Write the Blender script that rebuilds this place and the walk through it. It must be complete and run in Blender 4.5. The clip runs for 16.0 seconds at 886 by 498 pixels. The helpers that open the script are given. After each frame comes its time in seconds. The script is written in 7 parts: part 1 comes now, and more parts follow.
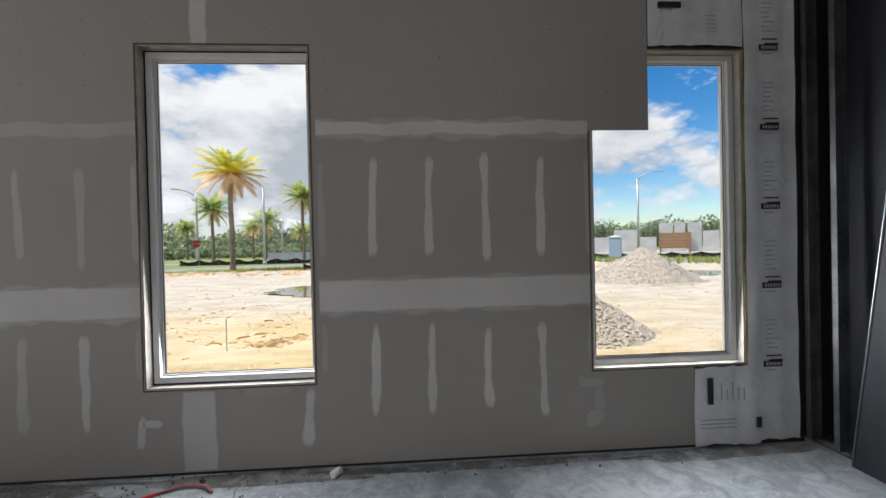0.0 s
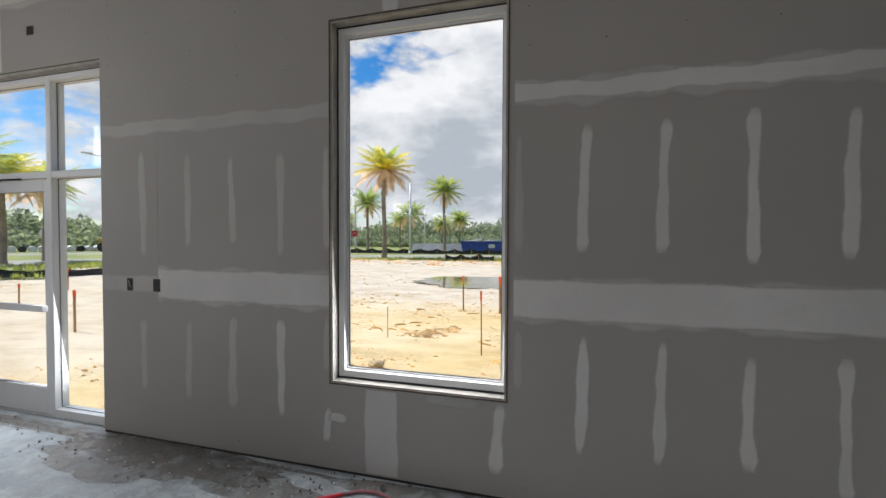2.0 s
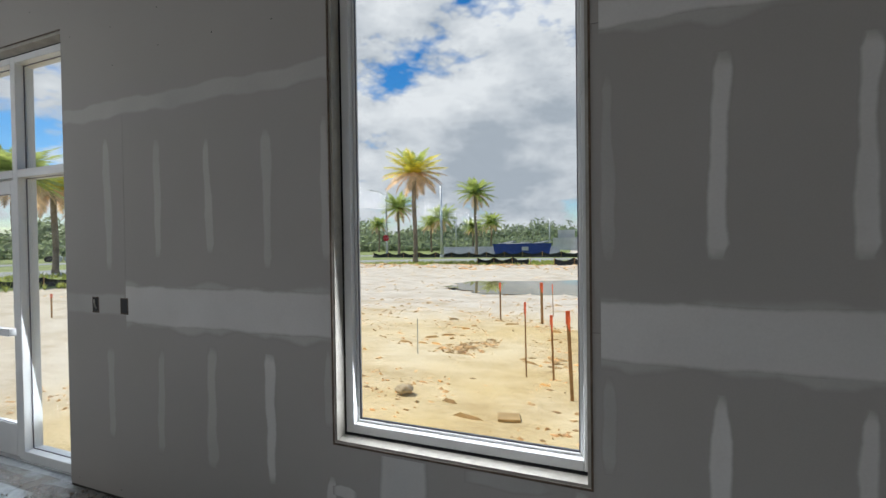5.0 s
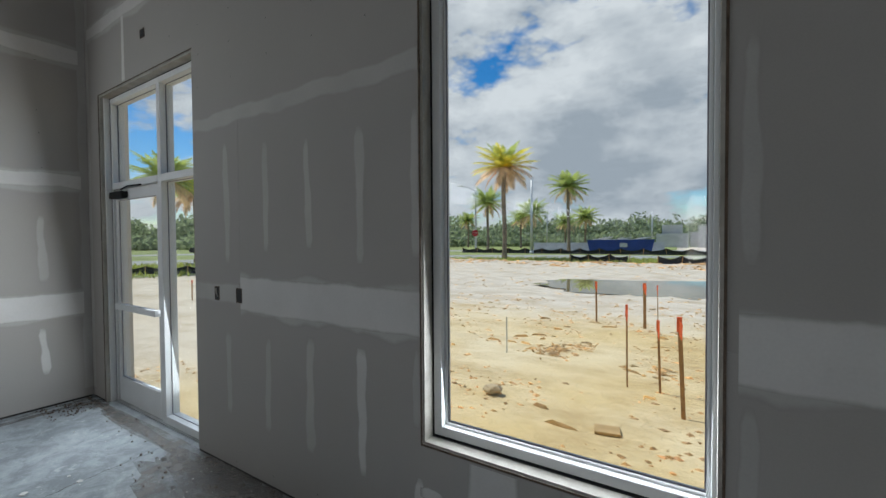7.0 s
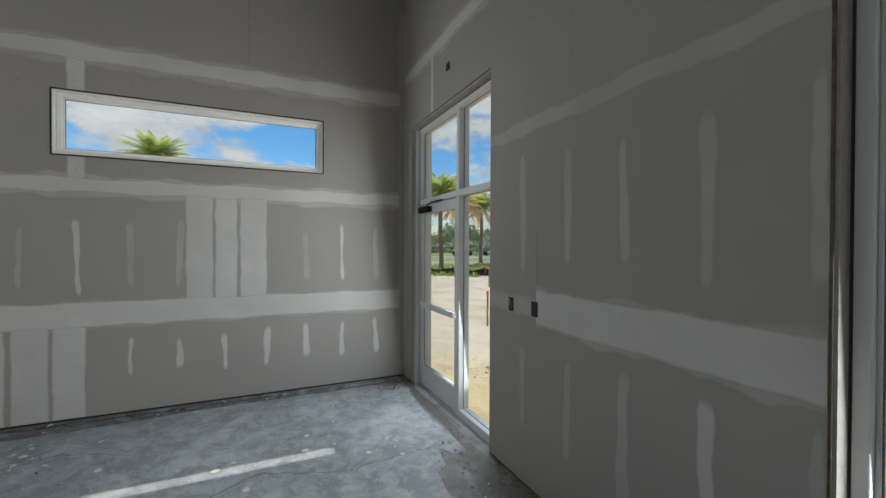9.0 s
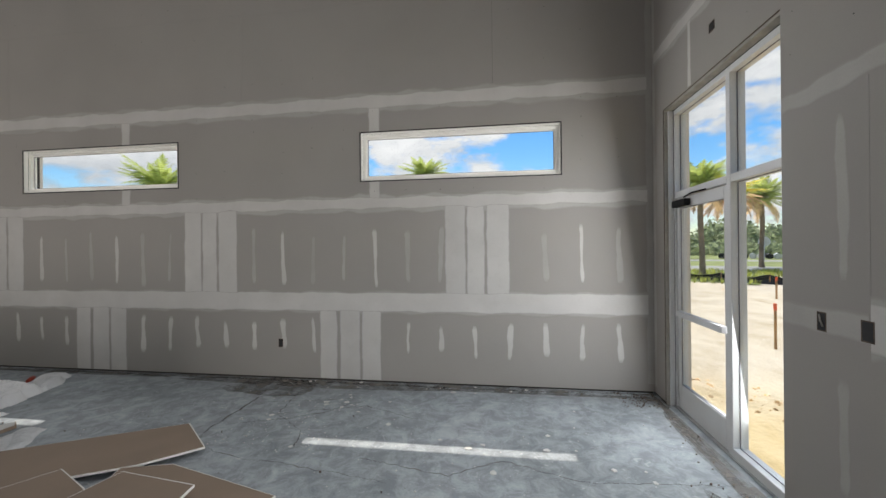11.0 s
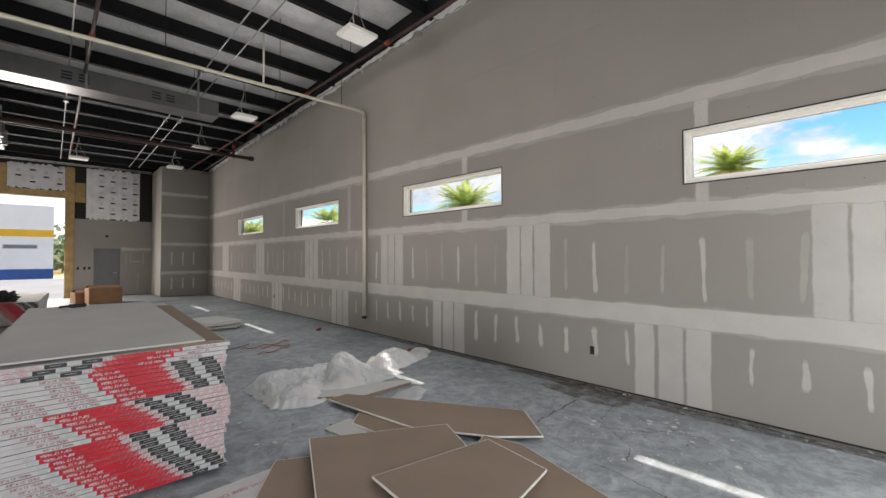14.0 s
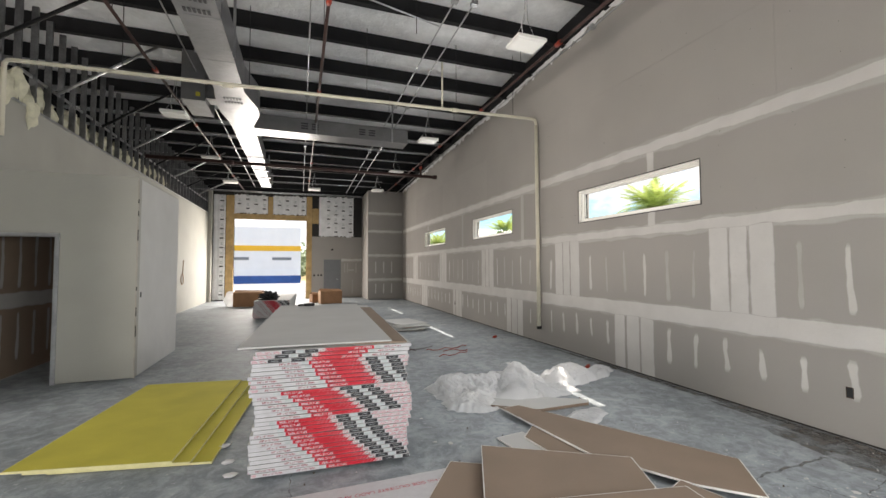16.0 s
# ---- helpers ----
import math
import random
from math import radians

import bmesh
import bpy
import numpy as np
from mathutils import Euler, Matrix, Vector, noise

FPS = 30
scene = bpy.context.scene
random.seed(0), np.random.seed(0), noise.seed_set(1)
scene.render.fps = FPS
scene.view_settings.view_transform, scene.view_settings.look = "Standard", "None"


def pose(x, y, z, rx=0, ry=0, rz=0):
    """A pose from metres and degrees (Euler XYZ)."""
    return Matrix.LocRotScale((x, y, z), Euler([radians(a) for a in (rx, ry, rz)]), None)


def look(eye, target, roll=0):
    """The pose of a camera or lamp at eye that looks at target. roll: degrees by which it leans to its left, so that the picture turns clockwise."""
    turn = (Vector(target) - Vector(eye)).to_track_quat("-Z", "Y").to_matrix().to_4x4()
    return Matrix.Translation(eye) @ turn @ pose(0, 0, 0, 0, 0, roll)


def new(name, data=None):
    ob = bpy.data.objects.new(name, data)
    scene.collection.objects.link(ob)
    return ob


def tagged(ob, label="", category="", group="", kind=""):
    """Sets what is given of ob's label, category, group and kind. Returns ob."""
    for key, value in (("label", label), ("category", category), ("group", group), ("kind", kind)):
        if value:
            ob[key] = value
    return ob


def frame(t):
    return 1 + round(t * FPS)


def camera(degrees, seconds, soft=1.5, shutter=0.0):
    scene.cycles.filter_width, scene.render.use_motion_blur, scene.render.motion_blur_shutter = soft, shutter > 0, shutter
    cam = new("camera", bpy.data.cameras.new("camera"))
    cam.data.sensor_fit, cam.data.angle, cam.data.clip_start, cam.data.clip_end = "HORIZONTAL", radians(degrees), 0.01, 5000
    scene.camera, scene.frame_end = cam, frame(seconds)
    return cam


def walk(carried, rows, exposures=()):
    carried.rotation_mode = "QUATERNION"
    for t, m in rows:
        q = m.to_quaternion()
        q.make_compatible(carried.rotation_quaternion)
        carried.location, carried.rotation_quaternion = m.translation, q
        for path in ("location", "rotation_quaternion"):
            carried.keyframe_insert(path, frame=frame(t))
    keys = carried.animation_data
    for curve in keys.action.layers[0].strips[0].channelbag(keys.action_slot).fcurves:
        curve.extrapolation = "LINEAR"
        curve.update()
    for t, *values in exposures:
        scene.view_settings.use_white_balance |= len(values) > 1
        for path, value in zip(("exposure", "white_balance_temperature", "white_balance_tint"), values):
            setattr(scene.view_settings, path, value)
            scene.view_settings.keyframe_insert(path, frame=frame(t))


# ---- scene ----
cam = camera(95.3, 16.0)
PATH = [
    (0, (0.123, 0.009, 1.578), (0.245, 2.005, 1.56), -1.3),
    (0.5, (0.011, 0.058, 1.569), (-0.033, 2.058, 1.544), -0.9),
    (1, (-0.173, 0.186, 1.57), (-0.437, 2.168, 1.536), -0.6),
    (1.5, (-0.335, 0.324, 1.581), (-0.76, 2.278, 1.544), -0.1),
    (2, (-0.361, 0.53, 1.572), (-0.891, 2.458, 1.528), 0.2),
    (2.5, (-0.4, 0.72, 1.575), (-0.982, 2.633, 1.533), 0.3),
    (3, (-0.537, 0.871, 1.574), (-1.147, 2.775, 1.532), 0.1),
    (3.5, (-0.639, 0.985, 1.587), (-1.269, 2.883, 1.545), -0.2),
    (5.8, (-0.617, 1.365, 1.569), (-1.363, 3.221, 1.547), -1.1),
    (6, (-0.609, 1.371, 1.587), (-1.391, 3.212, 1.556), -1.0),
    (6.5, (-0.626, 1.371, 1.584), (-1.526, 3.157, 1.543), -0.7),
    (7, (-0.698, 1.386, 1.583), (-1.768, 3.075, 1.537), -0.4),
    (7.5, (-0.847, 1.404, 1.583), (-2.103, 2.96, 1.543), 0.1),
    (8, (-0.984, 1.38, 1.607), (-2.444, 2.746, 1.579), 0.4),
    (8.5, (-1.068, 1.315, 1.621), (-2.724, 2.437, 1.606), 0.6),
    (9, (-1.161, 1.311, 1.63), (-2.983, 2.135, 1.613), 0.2),
    (9.2, (-1.199, 1.331, 1.64), (-3.072, 2.031, 1.621), 0.1),
    (11.5, (-1.216, 1.292, 1.604), (-3.146, 0.768, 1.618), -0.5),
    (12, (-1.16, 1.181, 1.617), (-3.023, 0.454, 1.643), -0.3),
    (12.5, (-1.092, 1.109, 1.618), (-2.873, 0.199, 1.65), 0.0),
    (13, (-1.018, 1.04, 1.651), (-2.699, -0.043, 1.674), 0.0),
    (13.5, (-0.95, 0.97, 1.655), (-2.506, -0.286, 1.683), 0.1),
    (14, (-0.946, 0.924, 1.652), (-2.34, -0.511, 1.69), -0.1),
    (14.5, (-1.007, 0.879, 1.65), (-2.206, -0.721, 1.705), -0.3),
    (15, (-1.052, 0.891, 1.657), (-2.049, -0.841, 1.722), -0.5),
    (15.5, (-1.066, 0.892, 1.652), (-1.881, -0.933, 1.727), -0.5),
    (16, (-1.055, 0.881, 1.652), (-1.721, -1.003, 1.737), -0.2),
]
walk(cam, [(t, look(eye, target, roll)) for t, eye, target, roll in PATH],
     exposures=[(0.0, 0.12, 6550, 14), (3.5, 0.06, 6500, 13), (6.0, -0.28, 6200, 9), (7.5, -0.36, 6150, 8), (9.0, -0.36, 6400, 8), (11.5, 0.22, 6700, 13),
                (13.0, 0.34, 6850, 14), (14.5, 0.60, 6850, 14), (16.0, 0.93, 6900, 13)])

# ---- world, sun and large lights ----
SUN_AZ, SUN_EL = -1.5, 59.0   # the sun stands over the long side wall, degrees off -x and above the horizon
LX, FY, BY = -5.96, 2.945, -21.31   # inner faces: long wall, front wall, back wall
RX = 3.07
GZ = -0.15

world = bpy.data.worlds.new("sky")
scene.world = world
world.use_nodes = True
wn, wl = world.node_tree.nodes, world.node_tree.links
wn.clear()
w_out, w_bg = wn.new("ShaderNodeOutputWorld"), wn.new("ShaderNodeBackground")
sky = wn.new("ShaderNodeTexSky")
sky.sky_type, sky.sun_disc = "NISHITA", False
sky.sun_elevation, sky.sun_rotation = radians(SUN_EL), radians(270 + SUN_AZ)
sky.dust_density, sky.ozone_density = 0.4, 2.0
dim = wn.new("ShaderNodeVectorMath"); dim.operation = "SCALE"; dim.inputs["Scale"].default_value = 0.14
tc, sep = wn.new("ShaderNodeTexCoord"), wn.new("ShaderNodeSeparateXYZ")
wl.new(sky.outputs[0], dim.inputs[0]); wl.new(tc.outputs["Generated"], sep.inputs[0])


def wmath(op, a, b=None, clamp=False):
    n = wn.new("ShaderNodeMath"); n.operation = op; n.use_clamp = clamp
    for i, v in enumerate((a, b)):
        if v is None:
            continue
        if isinstance(v, (int, float)):
            n.inputs[i].default_value = v
        else:
            wl.new(v, n.inputs[i])
    return n.outputs[0]


hue = wn.new("ShaderNodeHueSaturation"); hue.inputs["Saturation"].default_value = 1.45
wl.new(dim.outputs[0], hue.inputs["Color"])
comb = wn.new("ShaderNodeVectorMath"); comb.operation = "MULTIPLY"; comb.inputs[1].default_value = (1.0, 1.0, 2.0)
wl.new(tc.outputs["Generated"], comb.inputs[0])


def cloud(vec):
    """Cloud thickness in a direction: broad masses with rounded heads."""
    base = wn.new("ShaderNodeTexNoise"); base.inputs["Scale"].default_value = 1.9; base.inputs["Detail"].default_value = 10; base.inputs["Roughness"].default_value = 0.52
    heads = wn.new("ShaderNodeTexVoronoi"); heads.inputs["Scale"].default_value = 6.5; heads.inputs["Detail"].default_value = 4; heads.inputs["Roughness"].default_value = 0.62
    for node in (base, heads):
        wl.new(vec, node.inputs["Vector"])
    return wmath("ADD", base.outputs["Fac"], wmath("MULTIPLY", wmath("SUBTRACT", 0.62, heads.outputs["Distance"]), 0.15))


thickness = cloud(comb.outputs[0])
cover = wn.new("ShaderNodeValToRGB")
cover.color_ramp.elements[0].position, cover.color_ramp.elements[1].position = 0.455, 0.545
toward = wn.new("ShaderNodeVectorMath"); toward.operation = "DOT_PRODUCT"; toward.inputs[1].default_value = (-0.30, 0.954, 0.0)
wl.new(tc.outputs["Generated"], toward.inputs[0])
bank = wn.new("ShaderNodeMapRange"); bank.interpolation_type = "SMOOTHSTEP"
bank.inputs["From Min"].default_value, bank.inputs["From Max"].default_value = 0.70, 0.98
bank.inputs["To Min"].default_value, bank.inputs["To Max"].default_value = 0.055, 0.185   # a bank of cloud over the road
wl.new(toward.outputs["Value"], bank.inputs["Value"])
total = wmath("ADD", thickness, bank.outputs[0])
wl.new(total, cover.inputs[0])
sh = wn.new("ShaderNodeVectorMath"); sh.operation = "ADD"; sh.inputs[1].default_value = (-0.05, 0.0, 0.10)
wl.new(comb.outputs[0], sh.inputs[0])
above = cloud(sh.outputs[0])   # the same cloud a little higher up: tops are lit, undersides grey
lit = wmath("MULTIPLY", wmath("SUBTRACT", thickness, above), 2.4)
thick = wmath("MULTIPLY", wmath("MAXIMUM", wmath("SUBTRACT", total, 0.57), 0.0), 1.8)
shade = wmath("SUBTRACT", wmath("ADD", lit, 0.62), thick, True)
tone = wn.new("ShaderNodeValToRGB")
for e, p, c in zip(tone.color_ramp.elements, (0.25, 0.85), ((0.45, 0.49, 0.55, 1), (0.90, 0.90, 0.92, 1))):
    e.position, e.color = p, c
wl.new(shade, tone.inputs[0])
mixc = wn.new("ShaderNodeMixRGB")
wl.new(cover.outputs[0], mixc.inputs[0]); wl.new(hue.outputs[0], mixc.inputs[1]); wl.new(tone.outputs[0], mixc.inputs[2])
wl.new(mixc.outputs[0], w_bg.inputs[0]); w_bg.inputs[1].default_value = 1.05
wl.new(w_bg.outputs[0], w_out.inputs[0])

sun_data = bpy.data.lights.new("sun", "SUN")
sun_data.energy, sun_data.angle, sun_data.color = 4.6, radians(0.53), (1.0, 0.95, 0.87)
sun = new("sun", sun_data)
az = radians(180 + SUN_AZ)
sun_dir = Vector((math.cos(az) * math.cos(radians(SUN_EL)), math.sin(az) * math.cos(radians(SUN_EL)), math.sin(radians(SUN_EL))))
sun.matrix_world = look(sun_dir * 60, (0, 0, 0))


def sky_lamp(name, eye, target, w, h, watts, color=(0.93, 0.97, 1.0)):
    d = bpy.data.lights.new(name, "AREA")
    d.shape, d.size, d.size_y, d.energy, d.color = "RECTANGLE", w, h, watts, color
    o = new(name, d)
    o.matrix_world = look(eye, target)
    return o


GLOW = 30.0   # watts a square metre of opening
sky_lamp("window_light", (-1.2, FY - 0.015, 1.81), (-1.2, 0, 1.5), 1.1, 2.3, GLOW * 2.3)
sky_lamp("window_light", (2.0, FY - 0.015, 1.5), (2.0, 0, 1.2), 1.1, 1.7, GLOW * 1.8)
sky_lamp("door_light", (-4.75, FY - 0.015, 1.6), (-4.3, 0, 1.2), 1.5, 2.7, GLOW * 1.8)
for wy in (0.78, -4.15, -9.1, -14.0):
    sky_lamp("window_light", (LX + 0.02, wy, 2.75), (0, wy, 2.2), 2.2, 0.5, GLOW * 1.2)
sky_lamp("side_door_light", (RX + 3.98, -3.1, 1.5), (LX, -8.5, 3.2), 3.4, 2.8, 140, (1.0, 0.97, 0.92)).data.spread = radians(105)   # added to brighten the long wall: an assumed, unseen opening in the neighbouring bay
sky_lamp("gate_light", (0.36, BY + 0.1, 2.0), (0.0, 0, -5.0), 3.2, 3.8, 31 * 12, (1.0, 0.96, 0.90))

# ---- materials ----
def mat(name, color, rough=0.8, metal=0.0, vary=0.12, scale=3.0, fine=60.0, bump=0.05, tint=None, coords="Object", random_tone=0.0, spec=0.4):
    """A surface with variation at two scales and fine relief."""
    m = bpy.data.materials.new(name)
    m.use_nodes = True
    n, l = m.node_tree.nodes, m.node_tree.links
    b = n["Principled BSDF"]
    b.inputs["Roughness"].default_value, b.inputs["Metallic"].default_value = rough, metal
    b.inputs["Specular IOR Level"].default_value = spec
    t = n.new("ShaderNodeTexCoord")
    big, small = n.new("ShaderNodeTexNoise"), n.new("ShaderNodeTexNoise")
    big.inputs["Scale"].default_value, big.inputs["Detail"].default_value = scale, 5
    small.inputs["Scale"].default_value, small.inputs["Detail"].default_value = fine, 3
    for k in (big, small):
        l.new(t.outputs[coords], k.inputs["Vector"])
    ramp = n.new("ShaderNodeValToRGB")
    dark = [c * (1 - vary) for c in color]
    lite = [min(1, c * (1 + vary)) for c in color]
    if tint:
        dark = tint
    ramp.color_ramp.elements[0].position, ramp.color_ramp.elements[1].position = 0.3, 0.7
    ramp.color_ramp.elements[0].color, ramp.color_ramp.elements[1].color = (*dark, 1), (*lite, 1)
    l.new(big.outputs["Fac"], ramp.inputs[0])
    mul = n.new("ShaderNodeMixRGB"); mul.blend_type = "MULTIPLY"; mul.inputs[0].default_value = 1.0
    r2 = n.new("ShaderNodeValToRGB")
    r2.color_ramp.elements[0].position, r2.color_ramp.elements[1].position = 0.3, 0.75
    lo = 1 - vary * 0.8
    r2.color_ramp.elements[0].color, r2.color_ramp.elements[1].color = (lo, lo, lo, 1), (1, 1, 1, 1)
    l.new(small.outputs["Fac"], r2.inputs[0])
    l.new(ramp.outputs[0], mul.inputs[1]); l.new(r2.outputs[0], mul.inputs[2])
    last = mul.outputs[0]
    if random_tone:
        info = n.new("ShaderNodeObjectInfo")
        mr = n.new("ShaderNodeMapRange")
        mr.inputs["To Min"].default_value, mr.inputs["To Max"].default_value = 1 - random_tone, 1 + random_tone
        l.new(info.outputs["Random"], mr.inputs["Value"])
        hv = n.new("ShaderNodeHueSaturation")
        l.new(mr.outputs[0], hv.inputs["Value"]); l.new(last, hv.inputs["Color"])
        last = hv.outputs[0]
    l.new(last, b.inputs["Base Color"])
    if bump:
        bp = n.new("ShaderNodeBump"); bp.inputs["Strength"].default_value = bump; bp.inputs["Distance"].default_value = 0.02
        l.new(small.outputs["Fac"], bp.inputs["Height"]); l.new(bp.outputs[0], b.inputs["Normal"])
    return m


BOARD = mat("grey_drywall_paper", (0.325, 0.306, 0.286), 0.9, vary=0.05, scale=0.8, fine=160, bump=0.015, random_tone=0.03)
BROWN = mat("brown_drywall_paper", (0.24, 0.178, 0.13), 0.85, vary=0.07, scale=2.0, fine=130, bump=0.02, random_tone=0.07)
WHITEFACE = mat("white_drywall_face", (0.49, 0.49, 0.475), 0.85, vary=0.05, scale=2, fine=120, bump=0.02)
GYPSUM = mat("gypsum_core", (0.72, 0.70, 0.66), 0.9, vary=0.12, scale=8, fine=200, bump=0.2)
MUD = mat("joint_compound", (0.535, 0.52, 0.50), 0.88, vary=0.06, scale=2.5, fine=90, bump=0.05, random_tone=0.04)
MUDTHIN = mat("thin_joint_compound", (0.405, 0.388, 0.368), 0.9, vary=0.07, scale=2.5, fine=90, bump=0.04, random_tone=0.05)


def feathered(m, solid):
    """Compound trowelled out to nothing at its edges: the grey paper shows through where it is thin."""
    n, l = m.node_tree.nodes, m.node_tree.links
    b = n["Principled BSDF"]
    a, t, k = n.new("ShaderNodeAttribute"), n.new("ShaderNodeTexCoord"), n.new("ShaderNodeTexNoise")
    a.attribute_name = "cover"
    k.inputs["Scale"].default_value, k.inputs["Detail"].default_value, k.inputs["Roughness"].default_value = 11, 6, 0.65
    l.new(t.outputs["Object"], k.inputs["Vector"])
    add = n.new("ShaderNodeMath"); add.operation = "MULTIPLY_ADD"; add.inputs[1].default_value = 0.9
    l.new(k.outputs["Fac"], add.inputs[0]); l.new(a.outputs["Fac"], add.inputs[2])
    r = n.new("ShaderNodeMapRange"); r.interpolation_type = "SMOOTHSTEP"
    r.inputs["From Min"].default_value, r.inputs["From Max"].default_value, r.inputs["To Max"].default_value = 0.55, 1.45, solid
    l.new(add.outputs[0], r.inputs["Value"])
    mix = n.new("ShaderNodeMixRGB"); mix.inputs[1].default_value = (0.318, 0.300, 0.280, 1)
    l.new(r.outputs[0], mix.inputs[0]); l.new(b.inputs["Base Color"].links[0].from_socket, mix.inputs[2])
    l.new(mix.outputs[0], b.inputs["Base Color"])


feathered(MUD, 1.0)
feathered(MUDTHIN, 0.95)
# near-black so that the gap at the wall foot reads as shaded
CORE = mat("wall_core", (0.03, 0.028, 0.026), 0.9, vary=0.1)
STUCCO = mat("outer_render", (0.66, 0.62, 0.56), 0.9, vary=0.08, scale=2, fine=80, bump=0.1)
WHITEALU = mat("white_aluminium", (0.60, 0.605, 0.605), 0.5, vary=0.04, scale=4, fine=90, bump=0.01)
CREAM = mat("cream_bead", (0.33, 0.31, 0.275), 0.6, vary=0.15, scale=12, fine=80, bump=0.05)
RUST = mat("rusty_metal_edge", (0.12, 0.085, 0.06), 0.6, 0.4, vary=0.4, scale=20, fine=90, bump=0.1)
GALV = mat("galvanised_steel", (0.46, 0.47, 0.48), 0.38, 0.85, vary=0.16, scale=7, fine=40, bump=0.02)
STUDSTEEL = mat("dull_stud_steel", (0.20, 0.205, 0.21), 0.42, 0.85, vary=0.3, scale=5, fine=40, bump=0.02)
DARKSTEEL = mat("dark_primed_steel", (0.010, 0.010, 0.011), 0.7, 0.0, vary=0.25, scale=3, fine=40, bump=0.03, spec=0.2)
# the leaning panel's own colour, and the dimness painted behind the studs
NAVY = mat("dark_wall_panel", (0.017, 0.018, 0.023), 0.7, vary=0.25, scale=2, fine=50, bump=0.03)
SEAL = mat("grey_glazing_seal", (0.16, 0.15, 0.17), 0.6, vary=0.1, scale=9)
BLACK = mat("black_rubber", (0.012, 0.012, 0.013), 0.6, vary=0.2, scale=9, fine=60, bump=0.02)
REDPIPE = mat("red_oxide_pipe", (0.055, 0.028, 0.024), 0.5, 0.2, vary=0.3, scale=6, fine=60, bump=0.03)
REDFIT = mat("red_fitting", (0.33, 0.04, 0.02), 0.5, vary=0.2, scale=9)
PVC = mat("cream_pvc", (0.60, 0.565, 0.46), 0.45, vary=0.08, scale=5, fine=70, bump=0.01)
# lamp enamel, and the sunlit look painted onto the clerestory frames
LAMPWHITE = mat("white_enamel", (0.82, 0.81, 0.77), 0.4, vary=0.03, scale=4)
PINE = mat("pine_lumber", (0.46, 0.31, 0.14), 0.75, vary=0.2, scale=5, fine=60, bump=0.06, random_tone=0.12)
CARD = mat("cardboard", (0.33, 0.18, 0.095), 0.85, vary=0.12, scale=4, fine=70, bump=0.03, random_tone=0.1)
GREYDOOR = mat("grey_door_paint", (0.17, 0.18, 0.19), 0.5, vary=0.06, scale=3, fine=60, bump=0.01)
PRIMER = mat("white_primed_drywall", (0.34, 0.335, 0.30), 0.85, vary=0.05, scale=1.2, fine=90, bump=0.02)
YELLOWP = mat("yellow_glass_mat_sheathing", (0.47, 0.415, 0.045), 0.85, vary=0.09, scale=2.5, fine=150, bump=0.05)
TAPEW = mat("white_end_tape", (0.50, 0.495, 0.50), 0.55, vary=0.05, scale=20)
TAPER = mat("red_end_tape", (0.46, 0.012, 0.026), 0.5, vary=0.1, scale=20)
TAPEK = mat("black_print", (0.025, 0.025, 0.028), 0.5, vary=0.1, scale=20)
TAPEG = mat("grey_print", (0.42, 0.46, 0.46), 0.5, vary=0.1, scale=20)
TAPEF = mat("fine_red_print", (0.50, 0.16, 0.18), 0.5, vary=0.1, scale=20)
TAPEP = mat("faded_red_print", (0.30, 0.11, 0.12), 0.5, vary=0.1, scale=20)
WOOL = mat("glass_wool_batt", (0.62, 0.60, 0.46), 0.95, vary=0.15, scale=9, fine=80, bump=0.4)
SAND = mat("sand_plain", (0.5, 0.4, 0.26), 0.95)
ORANGE = mat("orange_marking_tape", (0.85, 0.15, 0.05), 0.6, vary=0.1, scale=12)
STAKE = mat("wooden_stake", (0.42, 0.24, 0.10), 0.85, vary=0.2, scale=12, fine=60, bump=0.05)
GRASS = mat("mown_grass", (0.29, 0.33, 0.11), 0.95, vary=0.35, scale=0.35, fine=9, bump=0.3)
ROAD = mat("pale_concrete_road", (0.36, 0.36, 0.35), 0.9, vary=0.12, scale=0.3, fine=12, bump=0.05)
CONC = mat("concrete_block", (0.56, 0.555, 0.55), 0.9, vary=0.15, scale=0.8, fine=10, bump=0.1)
POLE = mat("galvanised_lamp_post", (0.55, 0.56, 0.57), 0.45, 0.5, vary=0.1, scale=3)
GRAVEL = mat("crushed_stone", (0.58, 0.50, 0.40), 0.9, vary=0.25, scale=9, fine=40, bump=0.3)
TRUNK = mat("palm_trunk", (0.30, 0.235, 0.17), 0.95, vary=0.35, scale=5, fine=20, bump=0.5)
BLUE = mat("blue_painted_steel", (0.025, 0.06, 0.28), 0.55, vary=0.2, scale=2, fine=20, bump=0.05)
SILT = mat("black_silt_fence", (0.028, 0.029, 0.030), 0.7, vary=0.3, scale=3, fine=20, bump=0.1)
WHITEWALL = mat("white_painted_facade", (0.80, 0.79, 0.77), 0.85, vary=0.03, scale=1)
YELLOWBAND = mat("yellow_facade_band", (0.75, 0.42, 0.03), 0.7, vary=0.05, scale=1)
BLUEBAND = mat("blue_facade_band", (0.03, 0.09, 0.28), 0.7, vary=0.15, scale=1)
DUSK = mat("dark_interior", (0.05, 0.045, 0.04), 0.9, vary=0.2)


